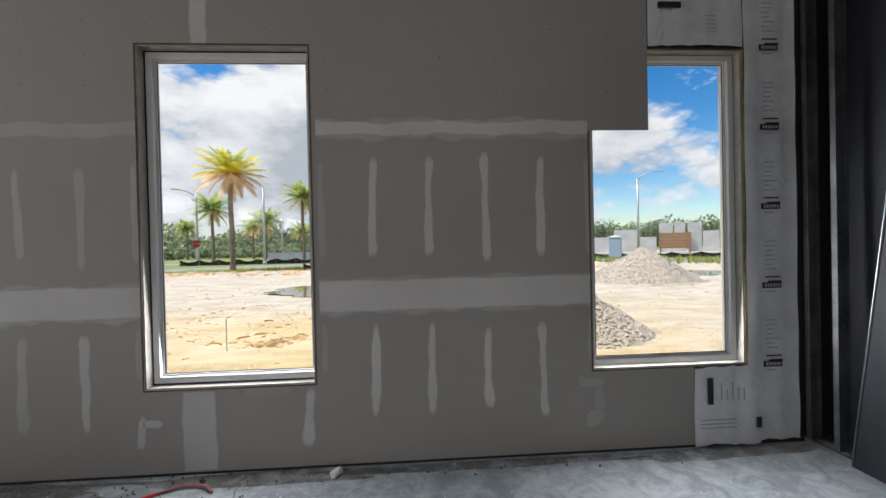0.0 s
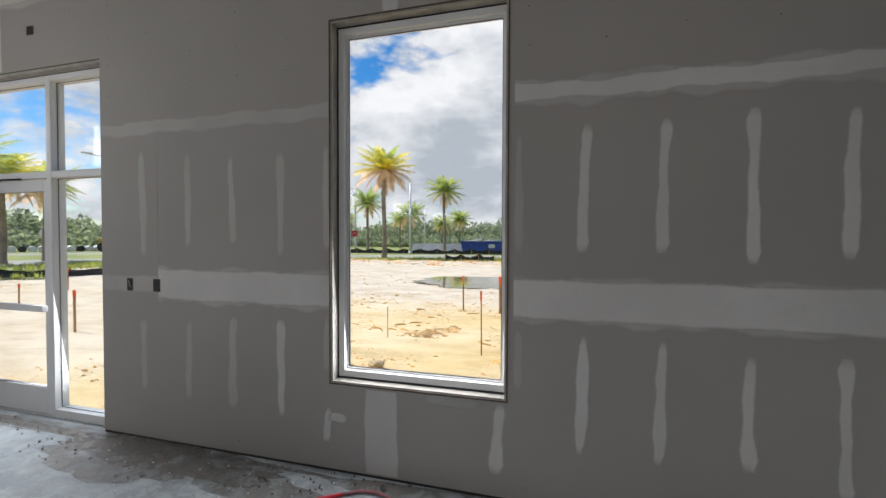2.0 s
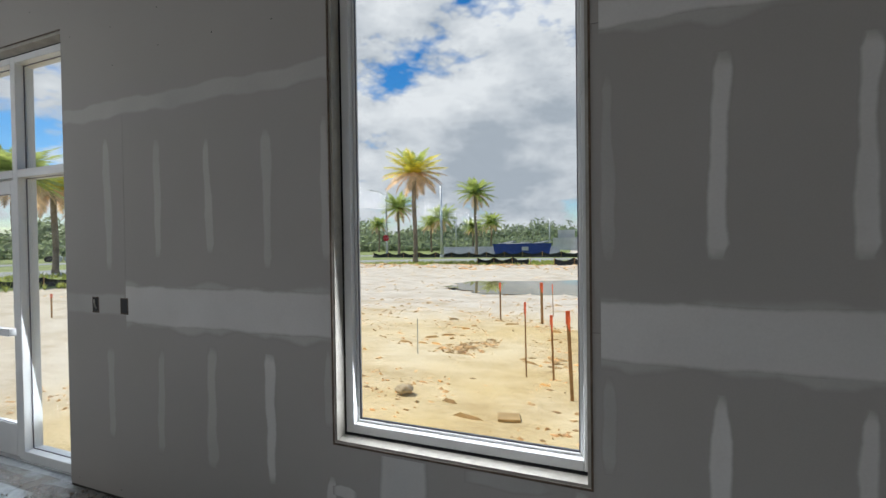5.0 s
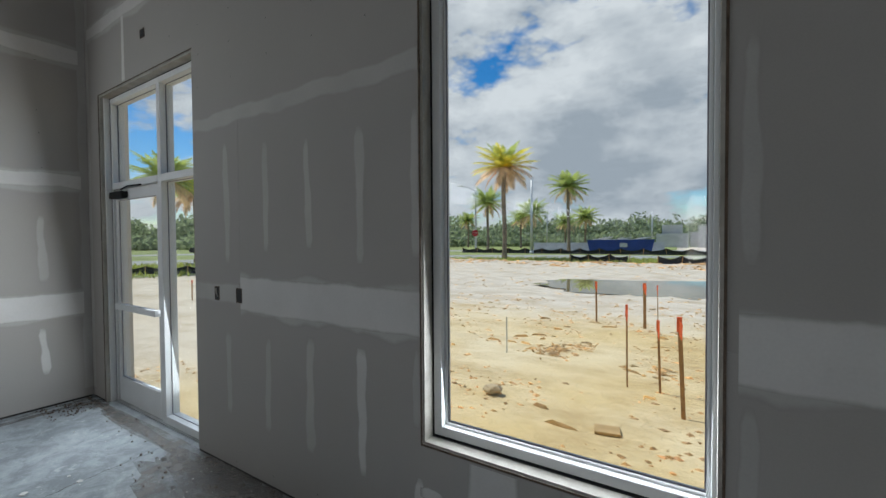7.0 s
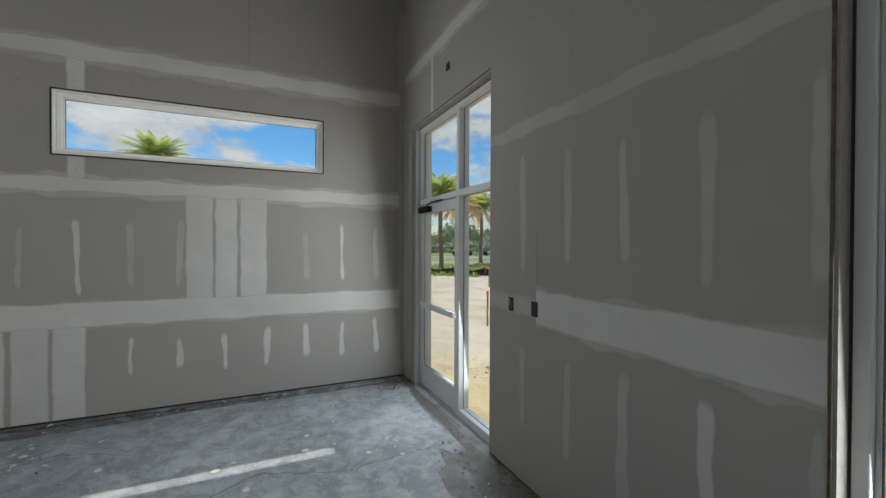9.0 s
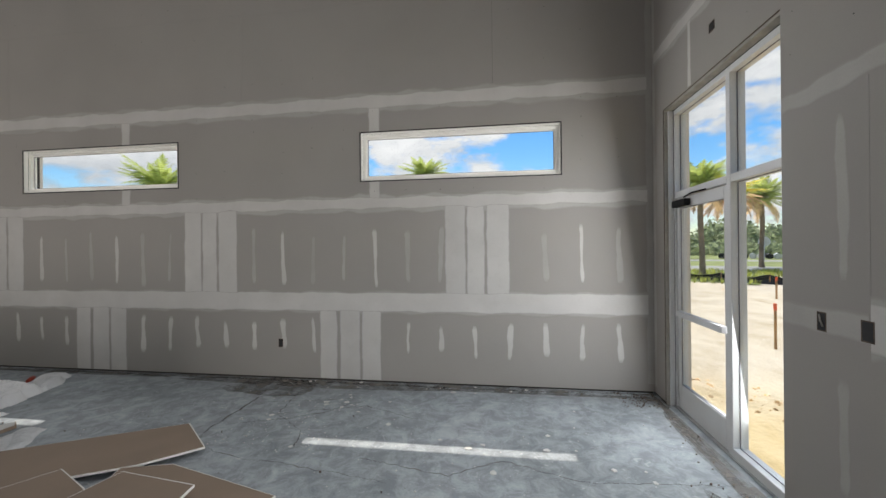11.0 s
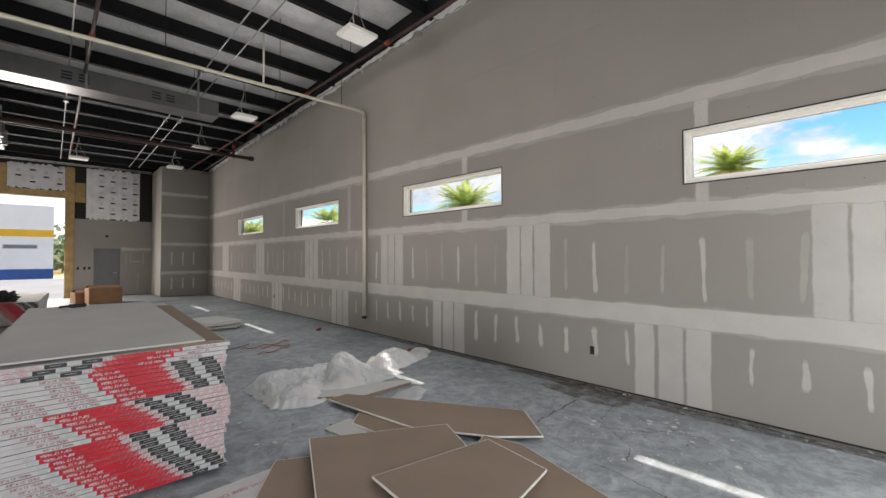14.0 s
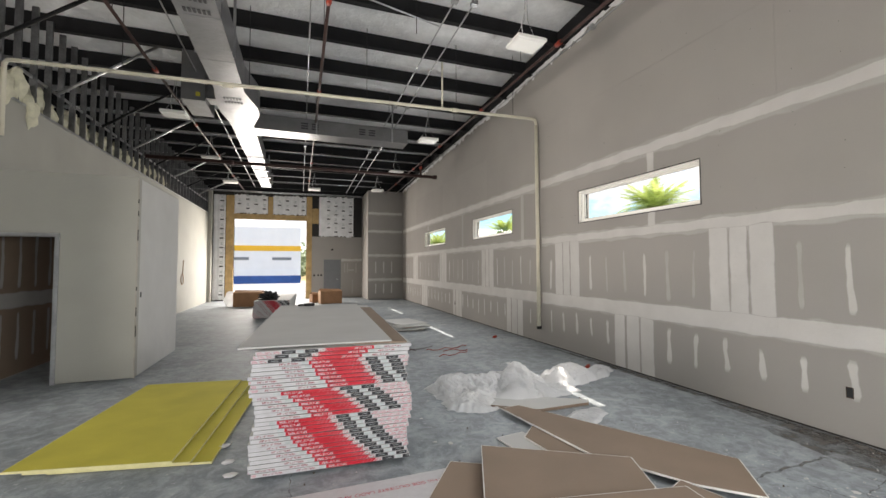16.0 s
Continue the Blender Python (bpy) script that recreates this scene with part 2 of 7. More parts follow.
def leaf_mat(name, a, b):
    m = mat(name, a, 0.55, vary=0.2, tint=b, scale=1.3, fine=12, bump=0.0)
    n, l = m.node_tree.nodes, m.node_tree.links
    info = n.new("ShaderNodeNewGeometry")
    hv = n.new("ShaderNodeHueSaturation")
    mr = n.new("ShaderNodeMapRange"); mr.inputs["To Min"].default_value, mr.inputs["To Max"].default_value = 0.75, 1.4
    l.new(info.outputs["Random Per Island"], mr.inputs["Value"]); l.new(mr.outputs[0], hv.inputs["Value"])
    bs = n["Principled BSDF"]
    src = bs.inputs["Base Color"].links[0].from_socket
    l.new(src, hv.inputs["Color"]); l.new(hv.outputs[0], bs.inputs["Base Color"])
    tr = n.new("ShaderNodeBsdfTranslucent"); mx = n.new("ShaderNodeMixShader"); mx.inputs[0].default_value = 0.55
    gain = n.new("ShaderNodeMixRGB"); gain.blend_type = "MULTIPLY"; gain.inputs[0].default_value = 1.0; gain.inputs[2].default_value = (1.7, 1.6, 1.2, 1)   # light through the leaf is stronger and yellower
    l.new(hv.outputs[0], gain.inputs[1]); l.new(gain.outputs[0], tr.inputs[0]); l.new(bs.outputs[0], mx.inputs[1]); l.new(tr.outputs[0], mx.inputs[2])
    l.new(mx.outputs[0], n["Material Output"].inputs[0])
    return m


LEAF = leaf_mat("palm_leaflets", (0.34, 0.40, 0.16), (0.25, 0.31, 0.11))
LEAFY = leaf_mat("yellowing_palm_leaflets", (0.62, 0.55, 0.10), (0.44, 0.43, 0.08))
LEAFDRY = leaf_mat("dry_palm_leaflets", (0.56, 0.42, 0.34), (0.42, 0.30, 0.22))
WOODS = leaf_mat("woodland_leaves", (0.22, 0.27, 0.19), (0.15, 0.19, 0.13))
WEED = leaf_mat("weeds", (0.30, 0.34, 0.10), (0.22, 0.25, 0.07))

GLASS = bpy.data.materials.new("window_glass"); GLASS.use_nodes = True
gn, gl = GLASS.node_tree.nodes, GLASS.node_tree.links
gn.remove(gn["Principled BSDF"])
g_t, g_g, g_m, g_f, g_p, g_a = (gn.new("ShaderNode" + k) for k in ("BsdfTransparent", "BsdfGlossy", "MixShader", "LayerWeight", "Math", "Math"))
g_t.inputs[0].default_value = (0.95, 0.97, 0.965, 1); g_g.inputs["Roughness"].default_value = 0.01; g_f.inputs[0].default_value = 0.5
g_p.operation, g_a.operation = "POWER", "MULTIPLY_ADD"
g_p.inputs[1].default_value = 5.0; g_a.inputs[1].default_value = 0.5; g_a.inputs[2].default_value = 0.010
gl.new(g_f.outputs["Facing"], g_p.inputs[0]); gl.new(g_p.outputs[0], g_a.inputs[0]); gl.new(g_a.outputs[0], g_m.inputs[0])
gl.new(g_t.outputs[0], g_m.inputs[1]); gl.new(g_g.outputs[0], g_m.inputs[2])
gl.new(g_m.outputs[0], gn["Material Output"].inputs[0])

FILM = mat("clear_crumpled_plastic", (0.95, 0.95, 0.95), 0.10, vary=0.03, scale=3, fine=30, bump=0.1, spec=0.6)
fn, fl = FILM.node_tree.nodes, FILM.node_tree.links
f_tr, f_tl, f_m1, f_m2 = fn.new("ShaderNodeBsdfTransparent"), fn.new("ShaderNodeBsdfTranslucent"), fn.new("ShaderNodeMixShader"), fn.new("ShaderNodeMixShader")
f_tl.inputs[0].default_value = (0.97, 0.97, 0.97, 1); f_m1.inputs[0].default_value = 0.5; f_m2.inputs[0].default_value = 0.20
fl.new(fn["Principled BSDF"].outputs[0], f_m1.inputs[1]); fl.new(f_tl.outputs[0], f_m1.inputs[2])
f_w, f_b, f_c = fn.new("ShaderNodeTexNoise"), fn.new("ShaderNodeBump"), fn.new("ShaderNodeTexCoord")
f_w.inputs["Scale"].default_value, f_w.inputs["Detail"].default_value, f_w.inputs["Distortion"].default_value = 13, 5, 3.0
f_b.inputs["Strength"].default_value, f_b.inputs["Distance"].default_value = 0.30, 0.02
fl.new(f_c.outputs["Object"], f_w.inputs["Vector"]); fl.new(f_w.outputs["Fac"], f_b.inputs["Height"])
fl.new(f_b.outputs[0], fn["Principled BSDF"].inputs["Normal"]); fl.new(f_b.outputs[0], f_tl.inputs["Normal"])
fl.new(f_m1.outputs[0], f_m2.inputs[1]); fl.new(f_tr.outputs[0], f_m2.inputs[2]); fl.new(f_m2.outputs[0], fn["Material Output"].inputs[0])


def slab_mat():
    """Power-floated concrete slab: mottled blue-grey, pale dust, trowel marks, pits and paint specks."""
    m = mat("concrete_slab", (0.315, 0.345, 0.362), 0.6, vary=0.14, scale=0.9, fine=70, bump=0.03, tint=(0.235, 0.262, 0.276), spec=0.4)
    n, l = m.node_tree.nodes, m.node_tree.links
    b = n["Principled BSDF"]
    col = b.inputs["Base Color"].links[0].from_socket
    t = n.new("ShaderNodeTexCoord")

    def tex(scale, detail, rough=0.6, distortion=0.0, stretch=None):
        k = n.new("ShaderNodeTexNoise")
        k.inputs["Scale"].default_value, k.inputs["Detail"].default_value = scale, detail
        k.inputs["Roughness"].default_value, k.inputs["Distortion"].default_value = rough, distortion
        if stretch:
            mp = n.new("ShaderNodeMapping"); mp.inputs["Scale"].default_value = stretch; mp.inputs["Rotation"].default_value = (0, 0, 0.5)
            l.new(t.outputs["Object"], mp.inputs[0]); l.new(mp.outputs[0], k.inputs["Vector"])
        else:
            l.new(t.outputs["Object"], k.inputs["Vector"])
        return k.outputs["Fac"]

    def ramp(src, p0, p1, a=0.0, c=1.0):
        r = n.new("ShaderNodeMapRange"); r.interpolation_type = "SMOOTHSTEP"
        for key, v in (("From Min", p0), ("From Max", p1), ("To Min", a), ("To Max", c)):
            r.inputs[key].default_value = v
        l.new(src, r.inputs["Value"])
        return r.outputs[0]

    def blend(src, fac, color, mode="MIX"):
        k = n.new("ShaderNodeMixRGB"); k.blend_type = mode
        l.new(fac, k.inputs[0]); l.new(src, k.inputs[1]); k.inputs[2].default_value = (*color, 1)
        return k.outputs[0]

    mottle = tex(5.5, 12, 0.76, 0.6)
    col = blend(col, ramp(mottle, 0.56, 0.40, 0.0, 0.9), (0.60, 0.60, 0.61), "MULTIPLY")
    col = blend(col, ramp(mottle, 0.52, 0.68, 0.0, 0.5), (0.44, 0.465, 0.475))
    col = blend(col, ramp(tex(1.3, 7, 0.65, 1.2), 0.56, 0.66, 0.0, 0.4), (0.40, 0.425, 0.435))          # dusty areas
    col = blend(col, ramp(tex(2.6, 8, 0.7, 0.8, (1, 5, 1)), 0.60, 0.68, 0.0, 0.4), (0.19, 0.205, 0.21))   # drag marks
    col = blend(col, ramp(tex(11, 6, 0.6, 1.5), 0.62, 0.70, 0.0, 0.5), (0.47, 0.485, 0.49))               # scuffed plaster dust
    col = blend(col, ramp(tex(34, 4, 0.5), 0.69, 0.73, 0.0, 0.75), (0.56, 0.565, 0.56))                   # specks of compound
    col = blend(col, ramp(tex(27, 5, 0.6), 0.33, 0.28, 0.0, 0.7), (0.12, 0.115, 0.105))                   # pits and dirt
    l.new(col, b.inputs["Base Color"])
    l.new(ramp(mottle, 0.3, 0.7, 0.5, 0.82), b.inputs["Roughness"])
    return m


SLAB = slab_mat()
DAMP = mat("damp_dirty_concrete", (0.175, 0.162, 0.146), 0.6, vary=0.2, scale=3, fine=60, bump=0.05)
dn, dl = DAMP.node_tree.nodes, DAMP.node_tree.links   # stains are broken up, with bare concrete showing through
d_t, d_m, d_k, d_r, d_c = dn.new("ShaderNodeBsdfTransparent"), dn.new("ShaderNodeMixShader"), dn.new("ShaderNodeTexNoise"), dn.new("ShaderNodeMapRange"), dn.new("ShaderNodeTexCoord")
d_k.inputs["Scale"].default_value, d_k.inputs["Detail"].default_value, d_k.inputs["Roughness"].default_value = 5.0, 9, 0.7
d_r.inputs["From Min"].default_value, d_r.inputs["From Max"].default_value, d_r.inputs["To Min"].default_value, d_r.inputs["To Max"].default_value = 0.36, 0.60, 0.1, 0.75
dl.new(d_c.outputs["Object"], d_k.inputs["Vector"]); dl.new(d_k.outputs["Fac"], d_r.inputs["Value"]); dl.new(d_r.outputs[0], d_m.inputs[0])
dl.new(d_t.outputs[0], d_m.inputs[1]); dl.new(dn["Principled BSDF"].outputs[0], d_m.inputs[2]); dl.new(d_m.outputs[0], dn["Material Output"].inputs[0])
DUST = mat("pale_gypsum_dust", (0.55, 0.54, 0.52), 0.9, vary=0.15, scale=9, fine=90, bump=0.05)


def ground_mat():
    """Graded sand lot: pale and ochre sand, darker wet streaks, small lumps."""
    m = mat("sandy_ground", (0.65, 0.56, 0.39), 0.95, vary=0.10, scale=0.35, fine=16, bump=0.9, tint=(0.60, 0.44, 0.19))
    n, l = m.node_tree.nodes, m.node_tree.links
    b = n["Principled BSDF"]
    src = b.inputs["Base Color"].links[0].from_socket
    t = n.new("ShaderNodeTexCoord")
    mp = n.new("ShaderNodeMapping"); mp.inputs["Scale"].default_value = (0.9, 1.5, 1)
    l.new(t.outputs["Object"], mp.inputs[0])
    k = n.new("ShaderNodeTexNoise"); k.inputs["Scale"].default_value = 0.9; k.inputs["Detail"].default_value = 11; k.inputs["Roughness"].default_value = 0.78
    l.new(mp.outputs[0], k.inputs["Vector"])
    r = n.new("ShaderNodeValToRGB")
    r.color_ramp.elements[0].position, r.color_ramp.elements[0].color = 0.36, (0.76, 0.69, 0.58, 1)
    r.color_ramp.elements[1].position, r.color_ramp.elements[1].color = 0.55, (1.1, 1.1, 1.1, 1)
    l.new(k.outputs["Fac"], r.inputs[0])
    mu = n.new("ShaderNodeMixRGB"); mu.blend_type = "MULTIPLY"; mu.inputs[0].default_value = 0.85
    sp = n.new("ShaderNodeSeparateXYZ"); l.new(t.outputs["Object"], sp.inputs[0])
    wob = n.new("ShaderNodeMath"); wob.operation = "MULTIPLY_ADD"; wob.inputs[1].default_value = 5.0; l.new(k.outputs["Fac"], wob.inputs[0]); l.new(sp.outputs["Y"], wob.inputs[2])
    band = n.new("ShaderNodeMapRange"); band.interpolation_type = "SMOOTHSTEP"; band.inputs["From Min"].default_value, band.inputs["From Max"].default_value = 11.5, 15.0
    l.new(wob.outputs[0], band.inputs["Value"])
    fill = n.new("ShaderNodeMixRGB"); fill.inputs[2].default_value = (0.60, 0.535, 0.44, 1)   # paler washed sand further out
    side = n.new("ShaderNodeMath"); side.operation = "ABSOLUTE"
    shift = n.new("ShaderNodeMath"); shift.operation = "ADD"; shift.inputs[1].default_value = 1.0; l.new(sp.outputs["X"], shift.inputs[0]); l.new(shift.outputs[0], side.inputs[0])
    flank = n.new("ShaderNodeMapRange"); flank.interpolation_type = "SMOOTHSTEP"; flank.inputs["From Min"].default_value, flank.inputs["From Max"].default_value, flank.inputs["To Max"].default_value = 4.0, 7.0, 0.8
    l.new(side.outputs[0], flank.inputs["Value"])
    most = n.new("ShaderNodeMath"); most.operation = "MAXIMUM"; l.new(band.outputs[0], most.inputs[0]); l.new(flank.outputs[0], most.inputs[1])
    l.new(most.outputs[0], fill.inputs[0]); l.new(src, fill.inputs[1])
    l.new(fill.outputs[0], mu.inputs[1]); l.new(r.outputs[0], mu.inputs[2]); l.new(mu.outputs[0], b.inputs["Base Color"])
    return m


GROUND = ground_mat()
WATER = mat("muddy_puddle_water", (0.27, 0.22, 0.11), 0.02, vary=0.1, scale=0.3, fine=3, bump=0.0, spec=1.0)


def foil_mat(name, base, metal, crinkle=0.5):
    """Crinkled reflective facing."""
    m = mat(name, base, 0.33, metal, vary=0.1, scale=3, fine=14, bump=0.0)
    n, l = m.node_tree.nodes, m.node_tree.links
    t = n.new("ShaderNodeTexCoord")
    v = n.new("ShaderNodeTexNoise"); v.inputs["Scale"].default_value = 7; v.inputs["Detail"].default_value = 4; v.inputs["Distortion"].default_value = 1.2
    l.new(t.outputs["Object"], v.inputs["Vector"])
    bp = n.new("ShaderNodeBump"); bp.inputs["Strength"].default_value = crinkle; bp.inputs["Distance"].default_value = 0.05
    l.new(v.outputs["Fac"], bp.inputs["Height"]); l.new(bp.outputs[0], n["Principled BSDF"].inputs["Normal"])
    return m


FOIL = foil_mat("foil_duct_wrap", (0.22, 0.22, 0.225), 0.6, 0.14)
ROOFFOIL = foil_mat("white_vinyl_roof_insulation", (0.86, 0.87, 0.88), 0.15)
PAPERFOIL = foil_mat("white_foil_insulation_paper", (0.80, 0.80, 0.81), 0.1, 0.22)

# ---- building blocks ----
def box(bm, x0, x1, y0, y1, z0, z1, mi=0):
    v = [bm.verts.new(p) for p in ((x0, y0, z0), (x1, y0, z0), (x1, y1, z0), (x0, y1, z0), (x0, y0, z1), (x1, y0, z1), (x1, y1, z1), (x0, y1, z1))]
    for f in ((3, 2, 1, 0), (4, 5, 6, 7), (0, 1, 5, 4), (1, 2, 6, 5), (2, 3, 7, 6), (3, 0, 4, 7)):
        bm.faces.new([v[i] for i in f]).material_index = mi
    return v


def chamfer_box(bm, x0, x1, y0, y1, z0, z1, r=0.004):
    tmp = bmesh.new()
    box(tmp, x0, x1, y0, y1, z0, z1)
    bmesh.ops.bevel(tmp, geom=tmp.edges[:], offset=r, segments=1, affect="EDGES")
    me = bpy.data.meshes.new("tmp"); tmp.to_mesh(me); tmp.free()
    bm.from_mesh(me); bpy.data.meshes.remove(me)


def tube(bm, pts, r, n=10, mi=0, cap=True):
    """A round tube through points; r is one radius or one for each point."""
    pts = [Vector(p) for p in pts]
    rs = r if isinstance(r, (list, tuple)) else [r] * len(pts)
    rings = []
    side = None
    for i, p in enumerate(pts):
        d = (pts[min(i + 1, len(pts) - 1)] - pts[max(i - 1, 0)]).normalized()
        if side is None:
            side = d.orthogonal().normalized()
        side = (side - d * side.dot(d)).normalized()
        up_ = d.cross(side)
        rings.append([bm.verts.new(p + (side * math.cos(a) + up_ * math.sin(a)) * rs[i]) for a in (2 * math.pi * k / n for k in range(n))])
    for a, b in zip(rings, rings[1:]):
        for k in range(n):
            f = bm.faces.new((a[k], a[(k + 1) % n], b[(k + 1) % n], b[k])); f.smooth = True; f.material_index = mi
    if cap:
        bm.faces.new(rings[0][::-1]).material_index = mi
        bm.faces.new(rings[-1]).material_index = mi


def prism(bm, outline, z0, z1, mi=0, mi_side=None):
    """An upright slab over a plan outline."""
    lo = [bm.verts.new((x, y, z0)) for x, y in outline]
    hi = [bm.verts.new((x, y, z1)) for x, y in outline]
    bm.faces.new(lo[::-1]).material_index = mi
    bm.faces.new(hi).material_index = mi
    n = len(outline)
    for i in range(n):
        bm.faces.new((lo[i], lo[(i + 1) % n], hi[(i + 1) % n], hi[i])).material_index = mi if mi_side is None else mi_side


def obj(name, bm, mats, parent=None):
    me = bpy.data.meshes.new(name)
    bmesh.ops.recalc_face_normals(bm, faces=bm.faces[:]) if len(bm.faces) < 4000 else None
    bm.to_mesh(me); bm.free()
    for m in (mats if isinstance(mats, (list, tuple)) else [mats]):
        me.materials.append(m)
    o = new(name, me)
    if parent:
        o.parent = parent
    return o


def part(name, bm, material, parent, label=""):
    return tagged(obj(name, bm, material, parent), label)


def boxes(name, mats, rows, parent=None):
    bm = bmesh.new()
    for r in rows:
        box(bm, *r)
    return obj(name, bm, mats, parent)


def thing(name, label, category, group="", at=(0, 0, 0), turn=0):
    o = new(name)
    o.matrix_world = pose(*at, 0, 0, turn)
    return tagged(o, label, category, group)


def setting(o, label, category):
    return tagged(o, label, category, kind="structure")


def cut(rect, holes):
    """What is left of the rectangle (u0, u1, z0, z1) outside the holes, as rectangles."""
    left = [rect]
    for h in holes:
        out = []
        for a, b, c, d in left:
            e, f, g, k = max(a, h[0]), min(b, h[1]), max(c, h[2]), min(d, h[3])
            if e >= f or g >= k:
                out.append((a, b, c, d)); continue
            out += [r for r in ((a, e, c, d), (f, b, c, d), (e, f, c, g), (e, f, k, d)) if r[1] - r[0] > 1e-4 and r[3] - r[2] > 1e-4]
        left = out
    return left


class Face:
    """A wall face: u along it, d outwards from the inner face, z up."""
    def __init__(self, axis, plane, out):
        self.axis, self.plane, self.out = axis, plane, out

    def p(self, u, d, z):
        w = self.plane + self.out * d
        return (u, w, z) if self.axis == "y" else (w, u, z)

    def box(self, bm, u0, u1, d0, d1, z0, z1, mi=0):
        a, b = self.p(u0, d0, z0), self.p(u1, d1, z1)
        return box(bm, min(a[0], b[0]), max(a[0], b[0]), min(a[1], b[1]), max(a[1], b[1]), z0, z1, mi)

    def rects(self, name, rects, d0, d1, mats, parent=None):
        bm = bmesh.new()
        for u0, u1, z0, z1 in rects:
            self.box(bm, u0, u1, d0, d1, z0, z1)
        return obj(name, bm, mats, parent)

    def ribbon(self, name, u0, u1, z0, z1, material, parent, seed, wob=0.006, taper=0.0, thick=0.0016, lean=0.0, feather=0.016):
        """A smear of joint compound with uneven edges, standing just proud of the wall."""
        rnd = random.Random(seed)
        tall = (z1 - z0) > (u1 - u0)
        length = (z1 - z0) if tall else (u1 - u0)
        n = max(6, min(60, int(length / 0.05)))
        thick *= 0.6 if tall else 1.0
        half = ((u1 - u0) if tall else (z1 - z0)) / 2
        mid = ((u0 + u1) if tall else (z0 + z1)) / 2
        ph = [rnd.uniform(0, 9) for _ in range(4)]
        outline_a, outline_b = [], []
        for i in range(n + 1):
            s = i / n
            e = 1.0
            if taper:
                e = min(1, 0.6 + 1.6 * s / taper, 0.55 + 3.0 * (1 - s) / taper) * (0.86 + 0.2 * math.sin(s * 5 + ph[0]))
            L = s * length
            wa = wob * (math.sin(L * 9 + ph[0]) + 0.7 * math.sin(L * 23 + ph[1]) + rnd.uniform(-0.5, 0.5))
            wb = wob * (math.sin(L * 8 + ph[2]) + 0.7 * math.sin(L * 19 + ph[3]) + rnd.uniform(-0.5, 0.5))
            c = mid + lean * (s - 0.5)
            outline_a.append((c - half * e + wa, (z0 if tall else u0) + L))
            outline_b.append((c + half * e + wb, (z0 if tall else u0) + L))
        bm = bmesh.new()
        cover = bm.verts.layers.float.new("cover")
        f = feather * min(1.0, half / 0.05)
        def vert(q, d, c):
            v = bm.verts.new(self.p(q[0], d, q[1]) if tall else self.p(q[1], d, q[0]))
            v[cover] = c
            return v
        end = f if taper else 0.0
        def shift(i):
            return -end if i == 0 else end if i == n else 0.0
        top = [(vert((a[0] + f * 0.6, a[1]), -thick, 1.0 if 0 < i < n or not taper else 0.4), vert((b[0] - f * 0.6, b[1]), -thick, 1.0 if 0 < i < n or not taper else 0.4)) for i, (a, b) in enumerate(zip(outline_a, outline_b))]
        low = [(vert((a[0] - f, a[1] + shift(i)), -0.0004, 0.0), vert((b[0] + f, b[1] + shift(i)), -0.0004, 0.0)) for i, (a, b) in enumerate(zip(outline_a, outline_b))]
        for i in range(n):
            bm.faces.new((top[i][0], top[i][1], top[i + 1][1], top[i + 1][0]))
            bm.faces.new((low[i][0], top[i][0], top[i + 1][0], low[i + 1][0]))
            bm.faces.new((top[i][1], low[i][1], low[i + 1][1], top[i + 1][1]))
        bm.faces.new((low[0][0], low[0][1], top[0][1], top[0][0]))
        bm.faces.new((top[n][0], top[n][1], low[n][1], low[n][0]))
        return obj(name, bm, material, parent)


FRONT, LEFT, BACK, RIGHT = Face("y", FY, 1), Face("x", LX, -1), Face("y", BY, -1), Face("x", RX, 1)


def zr(y):
    """Height of the top of the side walls: the roof falls towards the back."""
    return 6.2 + 0.038 * y


# ---- floor, roof ----
bm = bmesh.new(); box(bm, LX - 0.24, RX + 4.2, BY - 0.25, FY + 0.24, -0.3, 0.0)
floor = setting(obj("floor", bm, SLAB), "mottled grey power-floated concrete slab with dust", "floor")
bm = bmesh.new()
y0, y1 = BY - 0.3, FY + 0.3
for a, b in ((0.31, 0.35),):
    v = [bm.verts.new((x, y, zr(y) + d)) for d in (a, b) for x, y in ((LX - 0.3, y0), (RX + 4.5, y0), (RX + 4.5, y1), (LX - 0.3, y1))]
    for f in ((3, 2, 1, 0), (4, 5, 6, 7), (0, 1, 5, 4), (1, 2, 6, 5), (2, 3, 7, 6), (3, 0, 4, 7)):
        bm.faces.new([v[i] for i in f])
ceiling = setting(obj("ceiling", bm, ROOFFOIL), "white vinyl-faced roof insulation under metal roofing", "ceiling")

# ---- front wall ----
W1 = (-1.808, -0.630, 0.607, 3.02)
F1 = (-1.80, -0.60, 0.62, 3.012)   # its frame runs on behind the lining board at one side
W2 = (1.405, 2.605, 0.62, 3.012)
DO = (-5.645, -3.882, 0.0, 3.005)
TOPZ = 6.35
wall_front = setting(FRONT.rects("wall_front", cut((LX - 0.25, RX + 4.5, 0.03, TOPZ), [W1, W2, DO]), 0.017, 0.20, CORE), "storefront wall lined with taped grey drywall", "wall")
setting(FRONT.rects("outer_wall_front", cut((LX - 0.25, RX + 4.5, -0.3, TOPZ + 0.3), [W1, W2, DO]), 0.201, 0.24, STUCCO), "pale rendered outer face of the front wall", "wall")
rows_z = [0.018, 1.22, 2.44, 3.66, 4.88, TOPZ]
ends = {0: [LX, -1.44, 2.19], 1: [LX, -3.30, 1.405], 2: [LX, -1.38, 1.867], 3: [LX, -3.3, 1.867], 4: [LX, -1.4, 1.867]}
